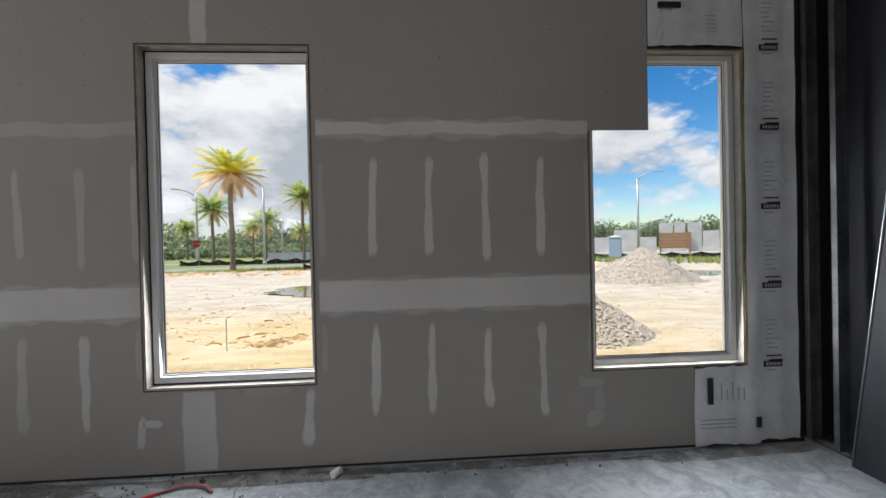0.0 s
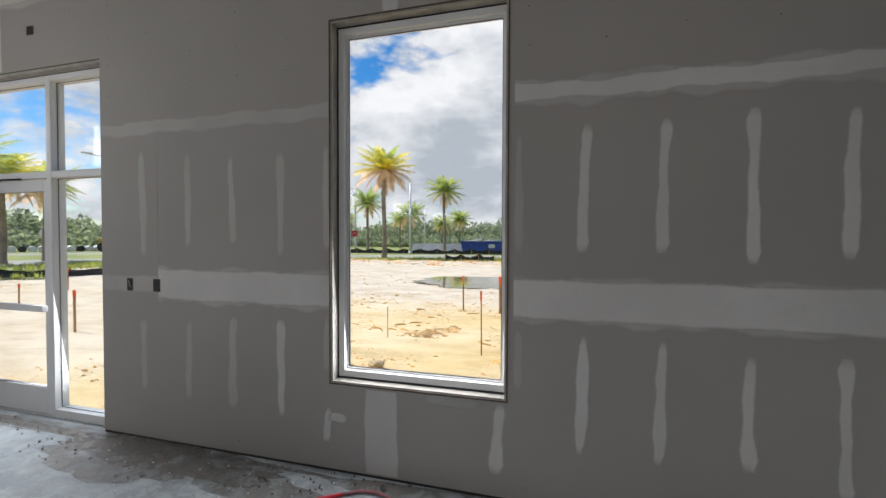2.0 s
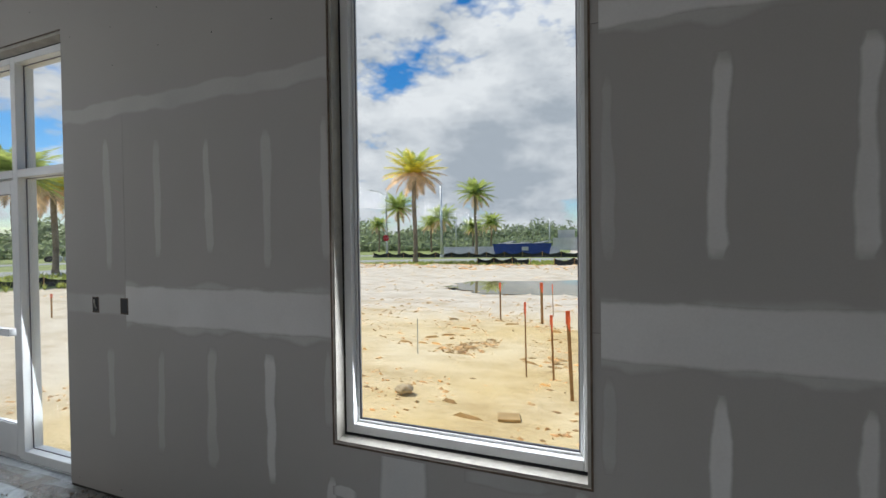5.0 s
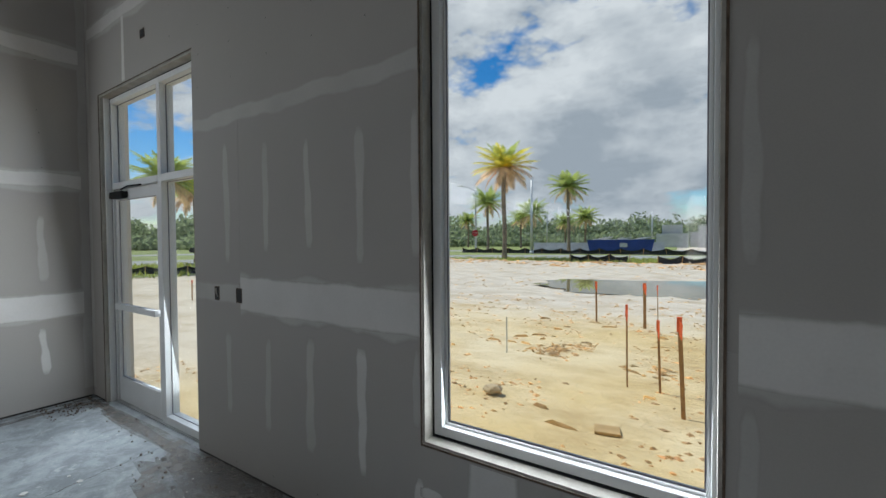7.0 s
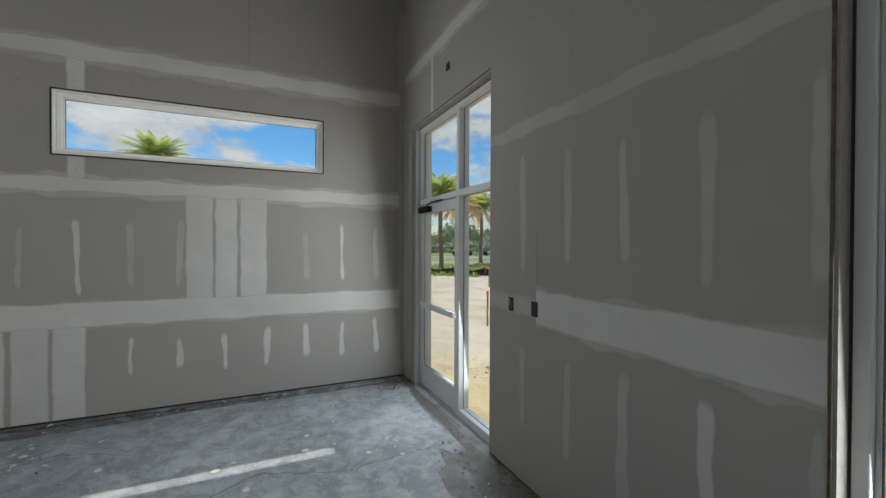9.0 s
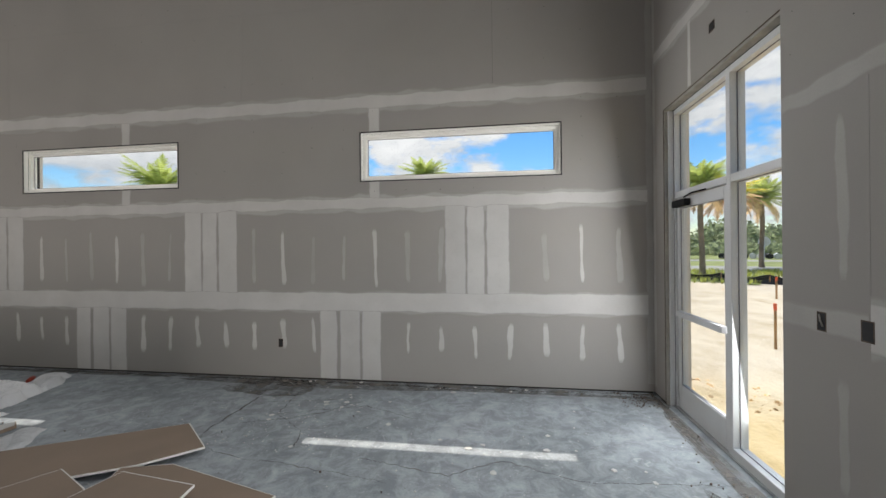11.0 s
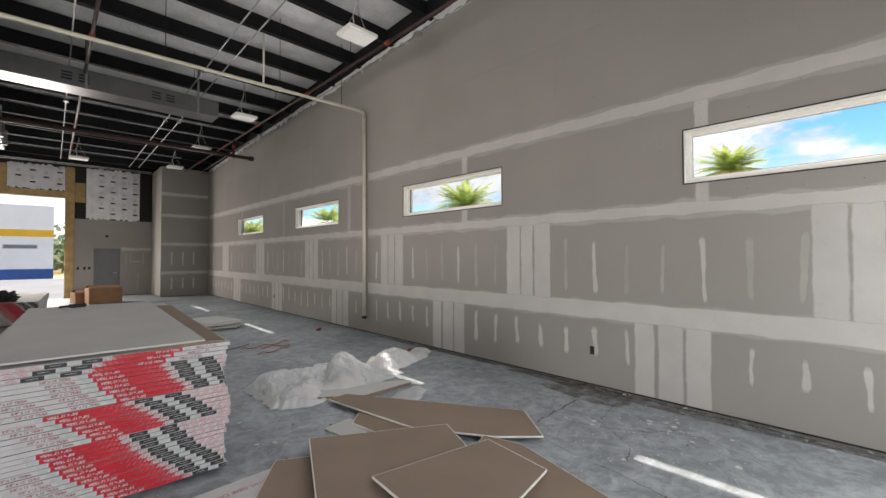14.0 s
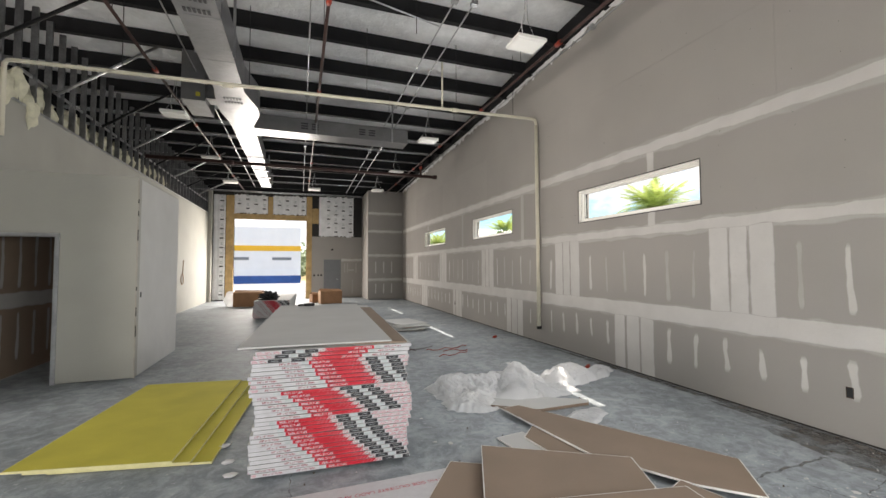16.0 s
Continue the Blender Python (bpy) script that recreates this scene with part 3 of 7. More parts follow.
for i, (za, zb) in enumerate(zip(rows_z, rows_z[1:])):
    for ua, ub in zip(ends[i], ends[i][1:]):
        holes = [W1, DO] + ([W2, (1.405, 3, 0.62, 1.3)] if i == 0 else [])
        low = za - (0.03 if i == 2 and ub > 1 else 0)      # this board hangs 3 cm over the one below
        top = zb - (0.03 if i == 1 and ub > 1 else 0)
        pieces = cut((ua + 0.001, ub - 0.001, low + 0.001, top - 0.001), holes)
        if pieces:
            FRONT.rects("drywall_board", pieces, 0.0, 0.016, BOARD, wall_front)

# ---- long wall ----
CW = [(-0.41, 1.962), (-5.363, -2.927), (-10.30, -7.88), (-15.25, -12.75)]
CZ = (2.455, 3.04)
holes = [(a, b, *CZ) for a, b in CW]
wall_left = setting(LEFT.rects("wall_left", cut((BY - 0.3, FY + 0.2, 0.03, 6.0), holes), 0.017, 0.20, CORE), "long side wall lined with taped grey drywall", "wall")
setting(LEFT.rects("outer_wall_left", cut((BY - 0.3, FY + 0.24, -0.3, 6.6), holes), 0.201, 0.24, STUCCO), "pale rendered outer face of the long wall", "wall")
LZ = [0.018, 0.97, 2.18, 3.41, 4.63]
joints = {0: [-19.2, -15.3, -11.6, -7.82, -4.12, -0.57, FY], 1: [-19.2, -16.7, -13.0, -9.3, -5.75, -2.46, 1.0, FY],
          2: [-19.2, -14.8, -11.1, -7.40, -3.71, -0.24, FY], 3: [-19.2, -16.6, -13.0, -9.3, -5.6, -2.0, 1.2, FY]}
for i in range(4):
    for a, b in zip(joints[i], joints[i][1:]):
        LEFT.rects("drywall_board", cut((a + 0.001, b - 0.001, LZ[i] + 0.001, LZ[i + 1] - 0.001), holes), 0.0, 0.016, BOARD, wall_left)
for a, b in zip([-19.2, -15.5, -11.8, -8.9, -5.2, -1.5, 2.1], [-15.5, -11.8, -8.9, -5.2, -1.5, 2.1, FY]):
    bm = bmesh.new()
    lo, ha, hb = LZ[4] + 0.001, zr(a), zr(b)
    pts = [(a + 0.0002, lo), (b - 0.0002, lo), (b - 0.0002, hb), (a + 0.0002, ha)]
    v = [bm.verts.new(LEFT.p(u, d, z)) for d in (0, 0.016) for u, z in pts]
    for f in ((0, 1, 2, 3), (7, 6, 5, 4), (0, 4, 5, 1), (1, 5, 6, 2), (2, 6, 7, 3), (3, 7, 4, 0)):
        bm.faces.new([v[k] for k in f])
    obj("drywall_board", bm, BOARD, wall_left)

# the boards stop short of the slab: dark strips stand for shade there
LEFT.rects("floor_gap", [(-19.2, FY - 0.02, 0.0005, 0.0185)], 0.004, 0.016, CORE, wall_left)
FRONT.rects("floor_gap", [(LX + 0.02, DO[0], 0.0005, 0.0185), (DO[1], RX, 0.0005, 0.0185)], 0.004, 0.016, CORE, wall_front)

# projecting corner at the far end of the long wall
JX, JY = -4.21, -19.2
bm = bmesh.new()
box(bm, LX, JX, BY + 0.001, JY, 0.018, 5.44)
jog = setting(obj("wall_jog", bm, BOARD), "projecting drywall corner at the far end", "wall")

# ---- back wall, gate opening ----
GATE = (-1.34, 2.05, 0.0, 4.05)
BD = (-3.10, -2.23, 0.0, 2.02)
wall_back = setting(BACK.rects("wall_back", cut((LX - 0.25, RX + 4.2, -0.15, 5.8), [GATE, BD]), 0.017, 0.22, CORE), "back wall, half drywall and half foil-faced insulation", "wall")
BACK.rects("drywall_board", cut((JX, -1.62, 0.018, 3.23), [BD]), 0.0, 0.016, BOARD, wall_back)

# ---- right side ----
wall_right = setting(RIGHT.rects("wall_right", [(BY, -5.0, 0.0, 4.2)], 0.0, 0.12, PRIMER), "white primed partition with open steel studs above", "wall")
SIDE = (-5.0, -1.2, 0.0, 3.0)   # unseen opening added in the far wall to fit the side lamp
# far wall and sheet are near-black in place of the unlit space there
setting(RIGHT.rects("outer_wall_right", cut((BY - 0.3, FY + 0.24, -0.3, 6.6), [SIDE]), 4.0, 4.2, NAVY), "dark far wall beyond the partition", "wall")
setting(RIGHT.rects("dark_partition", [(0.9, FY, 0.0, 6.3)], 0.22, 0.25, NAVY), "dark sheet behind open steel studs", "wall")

# ---- windows and entrance ----
def frame_bars(face, u0, u1, z0, z1, w, d0, d1, parent, name="frame_bar"):
    for r in ((u0, u0 + w, z0, z1), (u1 - w, u1, z0, z1), (u0 + w, u1 - w, z1 - w, z1), (u0 + w, u1 - w, z0, z0 + w)):
        bm = bmesh.new()
        a, b = face.p(r[0], d0, 0), face.p(r[1], d1, 0)
        chamfer_box(bm, min(a[0], b[0]), max(a[0], b[0]), min(a[1], b[1]), max(a[1], b[1]), r[2], r[3], 0.003)
        # clerestory frames get a whiter colour to stand for sun on them
        part(name, bm, LAMPWHITE if face is LEFT else WHITEALU, parent)


def pane(face, u0, u1, z0, z1, d, parent):
    o = face.rects("pane", [(u0, u1, z0, z1)], d, d + 0.008, GLASS, parent)
    o.visible_shadow = False
    g = 0.005
    face.rects("gasket", [(u0 - 0.001, u0 + g, z0, z1), (u1 - g, u1 + 0.001, z0, z1), (u0, u1, z0 - 0.001, z0 + g), (u0, u1, z1 - g, z1 + 0.001)], d - 0.006, d - 0.001, SEAL, parent)
    return o


def window(name, face, u0, u1, z0, z1, d0, d1, label, bead=RUST, w=0.045, right_bead=True, fit=None):
    win = setting(new(name), label, "window")
    e = 0.012
    # lining of the opening, then the metal edge bead round it
    # clerestory linings are white as well, in place of sunlight
    face.rects("lining", [(u0, u0 + e, z0, z1), (u1 - e, u1, z0, z1), (u0 + e, u1 - e, z0, z0 + e), (u0 + e, u1 - e, z1 - e, z1)], 0.003, d0 - 0.001, LAMPWHITE if face is LEFT else CREAM, win)
    b = 0.013 if face is LEFT else 0.009
    rim = [(u0 - b, u0, z0 - b, z1 + b), (u0, u1, z0 - b, z0), (u0, u1, z1, z1 + b)]
    if right_bead:
        rim.append((u1, u1 + b, z0 - b, z1 + b))
    else:      # the board above hangs over one corner of this window
        rim = [(u0 - b, u0, z0 - b, 2.405), (u0, u1, z0 - b, z0), (1.87, u1, z1, z1 + b)]
    face.rects("edge_bead", rim, -0.004, -0.0005, bead, win)
    if fit:
        u0, u1, z0, z1 = fit
    frame_bars(face, u0 + e, u1 - e, z0 + e, z1 - e, w, d0, d0 + 0.08, win)
    i = e + w
    frame_bars(face, u0 + i, u1 - i, z0 + i, z1 - i, 0.014, d0 + 0.03, d0 + 0.062, win, "glazing_bead")
    i += 0.014
    pane(face, u0 + i, u1 - i, z0 + i, z1 - i, d0 + 0.042, win)
    return win


window("window_1", FRONT, *W1, 0.07, 0.19, "tall white aluminium window with a rusty drywall edge", fit=F1)
w2 = window("window_2", FRONT, *W2, 0.07, 0.19, "tall white aluminium window half lined with drywall", right_bead=False)
FRONT.rects("sealant", [(2.606, 2.618, 0.62, 3.02)], -0.002, 0.05, mat("yellow_foam", (0.35, 0.30, 0.10), 0.9, vary=0.3, scale=14), w2)
for i, (a, b) in enumerate(CW):
    window("window_%d" % (i + 3), LEFT, a, b, *CZ, 0.05, 0.15, "wide low clerestory window in a white frame", bead=BLACK, w=0.04)

door_set = setting(new("door_1"), "white aluminium storefront door with sidelight and transom", "door")
u0, u1, z0, z1 = DO
e = 0.05
FRONT.rects("lining", [(u0, u0 + 0.02, 0, z1), (u0 + 0.02, u1, z1 - 0.02, z1)], 0.003, 0.07, CREAM, door_set)
FRONT.rects("edge_bead", [(u0 - 0.008, u0, 0, z1 + 0.008), (u0, u1, z1, z1 + 0.008)], -0.004, -0.0005, RUST, door_set)
D0, D1 = 0.075, 0.185
MUL = (-4.635, -4.575)
bars = [(u0 + 0.02, u0 + 0.02 + e, 0.0, z1 - 0.02), (u1 - e, u1, 0.0, z1 - 0.02), (*MUL, 0.0, z1 - 0.02)]
for a, b in ((u0 + 0.02 + e, MUL[0]), (MUL[1], u1 - e)):
    bars += [(a, b, z1 - 0.02 - e, z1 - 0.02), (a, b, 2.10, 2.16)]
bars.append((MUL[1], u1 - e, 0.0, 0.075))
for r in bars:
    bm = bmesh.new()
    chamfer_box(bm, r[0], r[1], FY + D0, FY + D1, r[2], r[3], 0.003)
    part("frame_bar", bm, WHITEALU, door_set)
bm = bmesh.new(); chamfer_box(bm, u0 + 0.02, u0 + 0.042, FY + 0.028, FY + 0.074, 0.0, z1 - 0.02, 0.003); part("jamb_stop", bm, WHITEALU, door_set)
bm = bmesh.new(); box(bm, u0 + 0.021, u0 + 0.05, FY + 0.0742, FY + 0.0748, 0.0, z1 - 0.02); part("jamb_seal", bm, SEAL, door_set)
pane(FRONT, u0 + 0.02 + e, MUL[0], 2.16, z1 - 0.02 - e, 0.13, door_set)
pane(FRONT, MUL[1], u1 - e, 2.16, z1 - 0.02 - e, 0.13, door_set)
pane(FRONT, MUL[1], u1 - e, 0.075, 2.10, 0.13, door_set)
# leaf
la, lb = u0 + 0.02 + e + 0.006, MUL[0] - 0.006
leaf_bars = [(la, la + 0.06, 0.012, 2.09), (lb - 0.06, lb, 0.012, 2.09), (la + 0.06, lb - 0.06, 1.99, 2.09), (la + 0.06, lb - 0.06, 0.012, 0.25)]
bm = bmesh.new()
for r in leaf_bars:
    chamfer_box(bm, r[0], r[1], FY + 0.09, FY + 0.135, r[2], r[3], 0.003)
leaf = part("door_leaf", bm, WHITEALU, door_set, "white glazed aluminium door leaf")
pane(FRONT, la + 0.06, lb - 0.06, 0.25, 1.99, 0.105, leaf)
bm = bmesh.new(); box(bm, la + 0.06, lb - 0.02, FY + 0.045, FY + 0.085, 0.93, 0.985); part("push_bar", bm, WHITEALU, leaf, "push bar still wrapped in film")
bm = bmesh.new(); chamfer_box(bm, la + 0.02, la + 0.30, FY + 0.03, FY + 0.088, 2.0, 2.065, 0.006); part("closer", bm, DARKSTEEL, leaf, "dark door closer")
bm = bmesh.new(); tube(bm, [(la + 0.25, FY + 0.05, 2.08), (la + 0.45, FY + 0.03, 2.095), (la + 0.62, FY + 0.07, 2.10)], 0.008, 6); part("closer_arm", bm, DARKSTEEL, leaf)
bm = bmesh.new(); box(bm, u0 + 0.02, u1, FY + 0.06, FY + 0.2, 0.0, 0.012); part("threshold", bm, GALV, door_set)

# ---- joint compound on the front wall ----
seed = 0
def smear(face, wall, u0, u1, z0, z1, m=MUD, **k):
    global seed
    seed += 1
    if m is MUD and "taper" not in k and u1 - u0 > 0.5:      # an earlier, wider coat shows along both edges
        g = 0.35 * (z1 - z0) if z1 - z0 < 0.2 else 0.02
        face.ribbon("joint_compound", u0, u1, z0 - g, z1 + g * 0.6, MUDTHIN, wall, seed + 500, wob=0.013, thick=0.0008, feather=0.02)
    return face.ribbon("joint_compound", u0, u1, z0, z1, m, wall, seed, **k)


for a, b in ((-3.30, -1.82), (-0.59, 1.395)):
    smear(FRONT, wall_front, a, b, 1.12, 1.335, wob=0.003)
smear(FRONT, wall_front, -3.87, -3.31, 1.165, 1.28, MUDTHIN, wob=0.004)
for a, b in ((-3.87, -1.82), (-0.59, 1.395)):
    smear(FRONT, wall_front, a, b, 2.385, 2.475, MUDTHIN if a < -2 else MUD, wob=0.008)
smear(FRONT, wall_front, LX + 0.05, 1.85, 3.60, 3.71, MUD, wob=0.006)
smear(FRONT, wall_front, -1.43, -1.33, 3.03, 3.6, MUD, wob=0.004)
smear(FRONT, wall_front, -1.55, -1.33, 0.03, 0.585, MUD, wob=0.004)
smear(FRONT, wall_front, -5.09, -5.04, 3.03, 3.6, MUD, wob=0.003)
for x in (-3.45, -3.01, -2.61, -2.2, -0.2, 0.205, 0.62, 1.03):
    r = random.Random(int(x * 100))
    thin = x < -2.5
    w = r.uniform(0.045, 0.065)
    smear(FRONT, wall_front, x - w / 2, x + w / 2, 1.48 + r.uniform(-.04, .06), 2.2 + r.uniform(-.05, .05), MUDTHIN if x < -0.5 else MUD, wob=0.004, taper=0.2, lean=r.uniform(-.02, .02))
    w = r.uniform(0.05, 0.085)
    smear(FRONT, wall_front, x - w / 2, x + w / 2, 0.33 + r.uniform(-.05, .06), 0.98 + r.uniform(-.04, .05), MUDTHIN if thin else MUD, wob=0.006, taper=0.25, lean=r.uniform(-.02, .02))
for x in (-1.845, -0.565, 1.385):
    smear(FRONT, wall_front, x - 0.02, x + 0.025, 1.5, 2.2, MUDTHIN, wob=0.004, taper=0.2)
    smear(FRONT, wall_front, x - 0.02, x + 0.025, 0.68, 1.05, MUDTHIN, wob=0.004, taper=0.2)
smear(FRONT, wall_front, -0.72, -0.64, 0.16, 0.58, MUD, wob=0.005, taper=0.15, lean=0.03)
smear(FRONT, wall_front, -1.14, -0.78, 0.535, 0.595, MUDTHIN, wob=0.008, taper=0.2)
smear(FRONT, wall_front, -1.86, -1.81, 0.2, 0.43, MUD, wob=0.007, taper=0.3, lean=0.02)
smear(FRONT, wall_front, -1.82, -1.69, 0.345, 0.39, MUD, wob=0.008, taper=0.3)
smear(FRONT, wall_front, 1.29, 1.50, 0.50, 0.575, MUDTHIN, wob=0.012, taper=0.25)
smear(FRONT, wall_front, 1.40, 1.49, 0.30, 0.50, MUDTHIN, wob=0.014, taper=0.3)
smear(FRONT, wall_front, 1.34, 1.50, 0.21, 0.30, MUDTHIN, wob=0.016, taper=0.3)
smear(FRONT, wall_front, LX + 0.004, LX + 0.07, 0.1, 4.5, MUDTHIN, wob=0.004)

# ---- joint compound on the long wall ----
for z, h, m in ((0.972, 0.11, MUD), (2.18, 0.062, MUD), (3.415, 0.07, MUD)):
    for a, b in ((-6.60, FY - 0.06), (-19.1, -6.72)):
        smear(LEFT, wall_left, a, b, z - h, z + h, m, wob=0.009 if z > 2 else 0.005)
ups, lows = [1.0, -2.46, -5.75, -9.3, -13.0, -16.7], [-0.57, -4.12, -7.82, -11.6, -15.3]
for c in ups:
    for a, b in ((-0.37, -0.14), (-0.11, 0.085), (0.12, 0.37)):
        smear(LEFT, wall_left, c + a, c + b, 1.075, 2.125, MUD, wob=0.003)
for c in lows:
    for a, b in ((-0.38, -0.17), (-0.12, 0.125), (0.16, 0.39)):
        smear(LEFT, wall_left, c + a, c + b, 0.022, 0.87, MUD, wob=0.003)
for y in (-0.24, -3.71):
    smear(LEFT, wall_left, y - 0.06, y + 0.06, 2.235, 2.44, MUD, wob=0.004)
    smear(LEFT, wall_left, y - 0.06, y + 0.06, 3.055, 3.35, MUD, wob=0.004)
for y in (-7.4, -11.1, -14.8):
    smear(LEFT, wall_left, y - 0.06, y + 0.06, 2.235, 3.35, MUDTHIN, wob=0.004)
for k in range(53):
    y = 2.585 - 0.403 * k
    r = random.Random(k)
    w = r.uniform(0.035, 0.07)
    if y > -19 and abs(y + 6.66) > 0.12:
        if all(abs(y - c) > 0.40 for c in ups):
            smear(LEFT, wall_left, y - w / 2, y + w / 2, 1.17 + r.uniform(-.03, .06), 1.84 + r.uniform(-.06, .07), MUDTHIN if k % 3 != 1 else MUD, wob=0.004, taper=0.22, lean=r.uniform(-.03, .03))
        if all(abs(y - c) > 0.42 for c in lows):
            w = r.uniform(0.045, 0.075)
            smear(LEFT, wall_left, y - w / 2, y + w / 2, 0.30 + r.uniform(-.03, .1), 0.73 + r.uniform(-.04, .05), MUD, wob=0.006, taper=0.3, lean=r.uniform(-.03, .03))
smear(LEFT, wall_left, FY - 0.07, FY - 0.004, 0.1, 4.5, MUDTHIN, wob=0.004)
JOG = Face("y", JY, -1)
for z in (1.0, 2.2, 3.4, 4.3):
    smear(JOG, jog, LX + 0.02, JX - 0.02, z - 0.05, z + 0.05, MUD, wob=0.004)
for x in (-5.4, -5.0, -4.6):
    smear(JOG, jog, x - 0.03, x + 0.03, 1.3, 1.9, MUD, wob=0.004, taper=0.2)
    smear(JOG, jog, x - 0.03, x + 0.03, 0.3, 0.8, MUD, wob=0.004, taper=0.2)

# ragged insulation foil along the top of the long wall
bm = bmesh.new()
rnd = random.Random(5)
prev = None
for k in range(220):
    y = 2.5 - k * 0.1
    if y < -19:
        break
    lo = zr(y) - rnd.uniform(0.02, 0.16)
    a = [bm.verts.new((LX + 0.012 + rnd.uniform(0, 0.025), y, lo)), bm.verts.new((LX + 0.02 + rnd.uniform(0, 0.03), y, zr(y) + 0.02)), bm.verts.new((LX + 0.004, y, zr(y) + 0.03))]
    if prev:
        for i in (0, 1):
            bm.faces.new((prev[i], prev[i + 1], a[i + 1], a[i]))
    prev = a
part("insulation_edge", bm, PAPERFOIL, wall_left, "ragged edge of white insulation facing")

# screw heads left bare
bm = bmesh.new()
rnd = random.Random(8)
def dot(face, u, z, r=0.004):
    c = [bm.verts.new(face.p(u + r * math.cos(a), -0.0012, z + r * math.sin(a))) for a in (k * math.pi / 3 for k in range(6))]
    bm.faces.new(c)
for k in range(16):
    x = -4.2 + 0.41 * k
    for z in (2.72, 2.96, 3.16, 3.42):
        if not (W1[0] - .03 < x < W1[1] + .03 and z < 3.05) and not (x < -3.85 and z < 3.02) and x < 1.85:
            dot(FRONT, x + rnd.uniform(-.01, .01), z + rnd.uniform(-.03, .03))
    if x > -3.8 and not W1[0] < x < W1[1] and x < 2.1:
        dot(FRONT, x, 0.06 + rnd.uniform(0, .05))
for k in range(54):
    y = 2.585 - 0.403 * k
    for z in (2.3, 2.62, 2.86, 3.12, 3.3, 3.75, 4.05, 4.4, 4.8, 5.2):
        if rnd.random() < 0.55 and not any(a - .02 < y < b + .02 and CZ[0] - .02 < z < CZ[1] + .02 for a, b in CW):
            dot(LEFT, y + rnd.uniform(-.015, .015), z + rnd.uniform(-.04, .04))
tagged(part("screw_heads", bm, BLACK, wall_front, "dark drywall screw heads"), kind="stuff")

# electrical boxes let into the walls; a black plate stands for each cavity's shade
def wall_box(name, face, u, z, w, h, label):
    t = setting(new(name), label, "outlet box")
    face.rects("rim", [(u - w / 2, u - w / 2 + .006, z - h / 2, z + h / 2), (u + w / 2 - .006, u + w / 2, z - h / 2, z + h / 2), (u - w / 2 + .006, u + w / 2 - .006, z + h / 2 - .006, z + h / 2), (u - w / 2 + .006, u + w / 2 - .006, z - h / 2, z - h / 2 + .006)], -0.003, -0.0002, RUST, t)
    face.rects("cavity", [(u - w / 2 + .006, u + w / 2 - .006, z - h / 2 + .006, z + h / 2 - .006)], -0.0022, -0.0004, BLACK, t)
    return t


for x, w in ((-3.585, 0.062), (-3.315, 0.07)):
    wall_box("outlet_box", FRONT, x, 1.215, w, 0.10, "empty switch box let into the drywall")
bm = bmesh.new(); tube(bm, [(-3.60, FY - 0.003, 1.25), (-3.58, FY - 0.012, 1.22), (-3.575, FY - 0.004, 1.19)], 0.004, 5)
part("wire_end", bm, CREAM, bpy.data.objects["outlet_box"])
wall_box("outlet_box", FRONT, -4.67, 3.34, 0.085, 0.075, "empty junction box above the entrance")
wall_box("outlet_box", LEFT, -1.485, 0.445, 0.06, 0.105, "empty outlet box low on the long wall")
wall_box("outlet_box", LEFT, -11.81, 0.42, 0.06, 0.105, "empty outlet box low on the long wall")
for x in (-1.75, -1.95, -2.1):
    wall_box("outlet_box", BACK, x, 1.2, 0.08, 0.11, "empty switch box beside the back door")
wall_box("outlet_box", BACK, -2.65, 2.55, 0.1, 0.09, "empty box above the back door")


# ---- foil-faced insulation ----
def quilt(name, face, u0, u1, z0, z1, parent, seed, bulge=0.025, logos=True, d=0.006, ragged=0.0, lean=0.0):
    """A sheet of paper-faced insulation, sagging between fixings, with printed marks."""
    rnd = random.Random(seed)
    bm = bmesh.new()
    nu, nz = max(4, int((u1 - u0) / 0.05)), max(4, int((z1 - z0) / 0.08))
    ph = rnd.uniform(0, 20)
    def off(u, z):
        return -d - bulge * (0.5 + 0.5 * math.sin((u - u0) * 2 * math.pi / 0.2)) * 0.5 - bulge * 0.6 * (noise.noise(Vector((u * 5, z * 2.2, ph))) + 0.5)
    grid = [[bm.verts.new(face.p(u0 + (u1 - u0) * i / nu + lean * (1 - j / nz), off(u0 + (u1 - u0) * i / nu, z0 + (z1 - z0) * j / nz), z0 + (z1 - z0) * j / nz + (ragged * rnd.uniform(-1, 1) if j in (0, nz) else 0))) for i in range(nu + 1)] for j in range(nz + 1)]
    for j in range(nz):
        for i in range(nu):
            f = bm.faces.new((grid[j][i], grid[j][i + 1], grid[j + 1][i + 1], grid[j + 1][i])); f.smooth = True
    sheet = part(name, bm, PAPERFOIL, parent, "white foil-faced insulation paper with black print")
    return sheet, off


def print_bar(face, u0, u1, z0, z1, d, material, parent, name="print_mark"):
    return face.rects(name, [(u0, u1, z0, z1)], -d, -d + 0.002, material, parent)


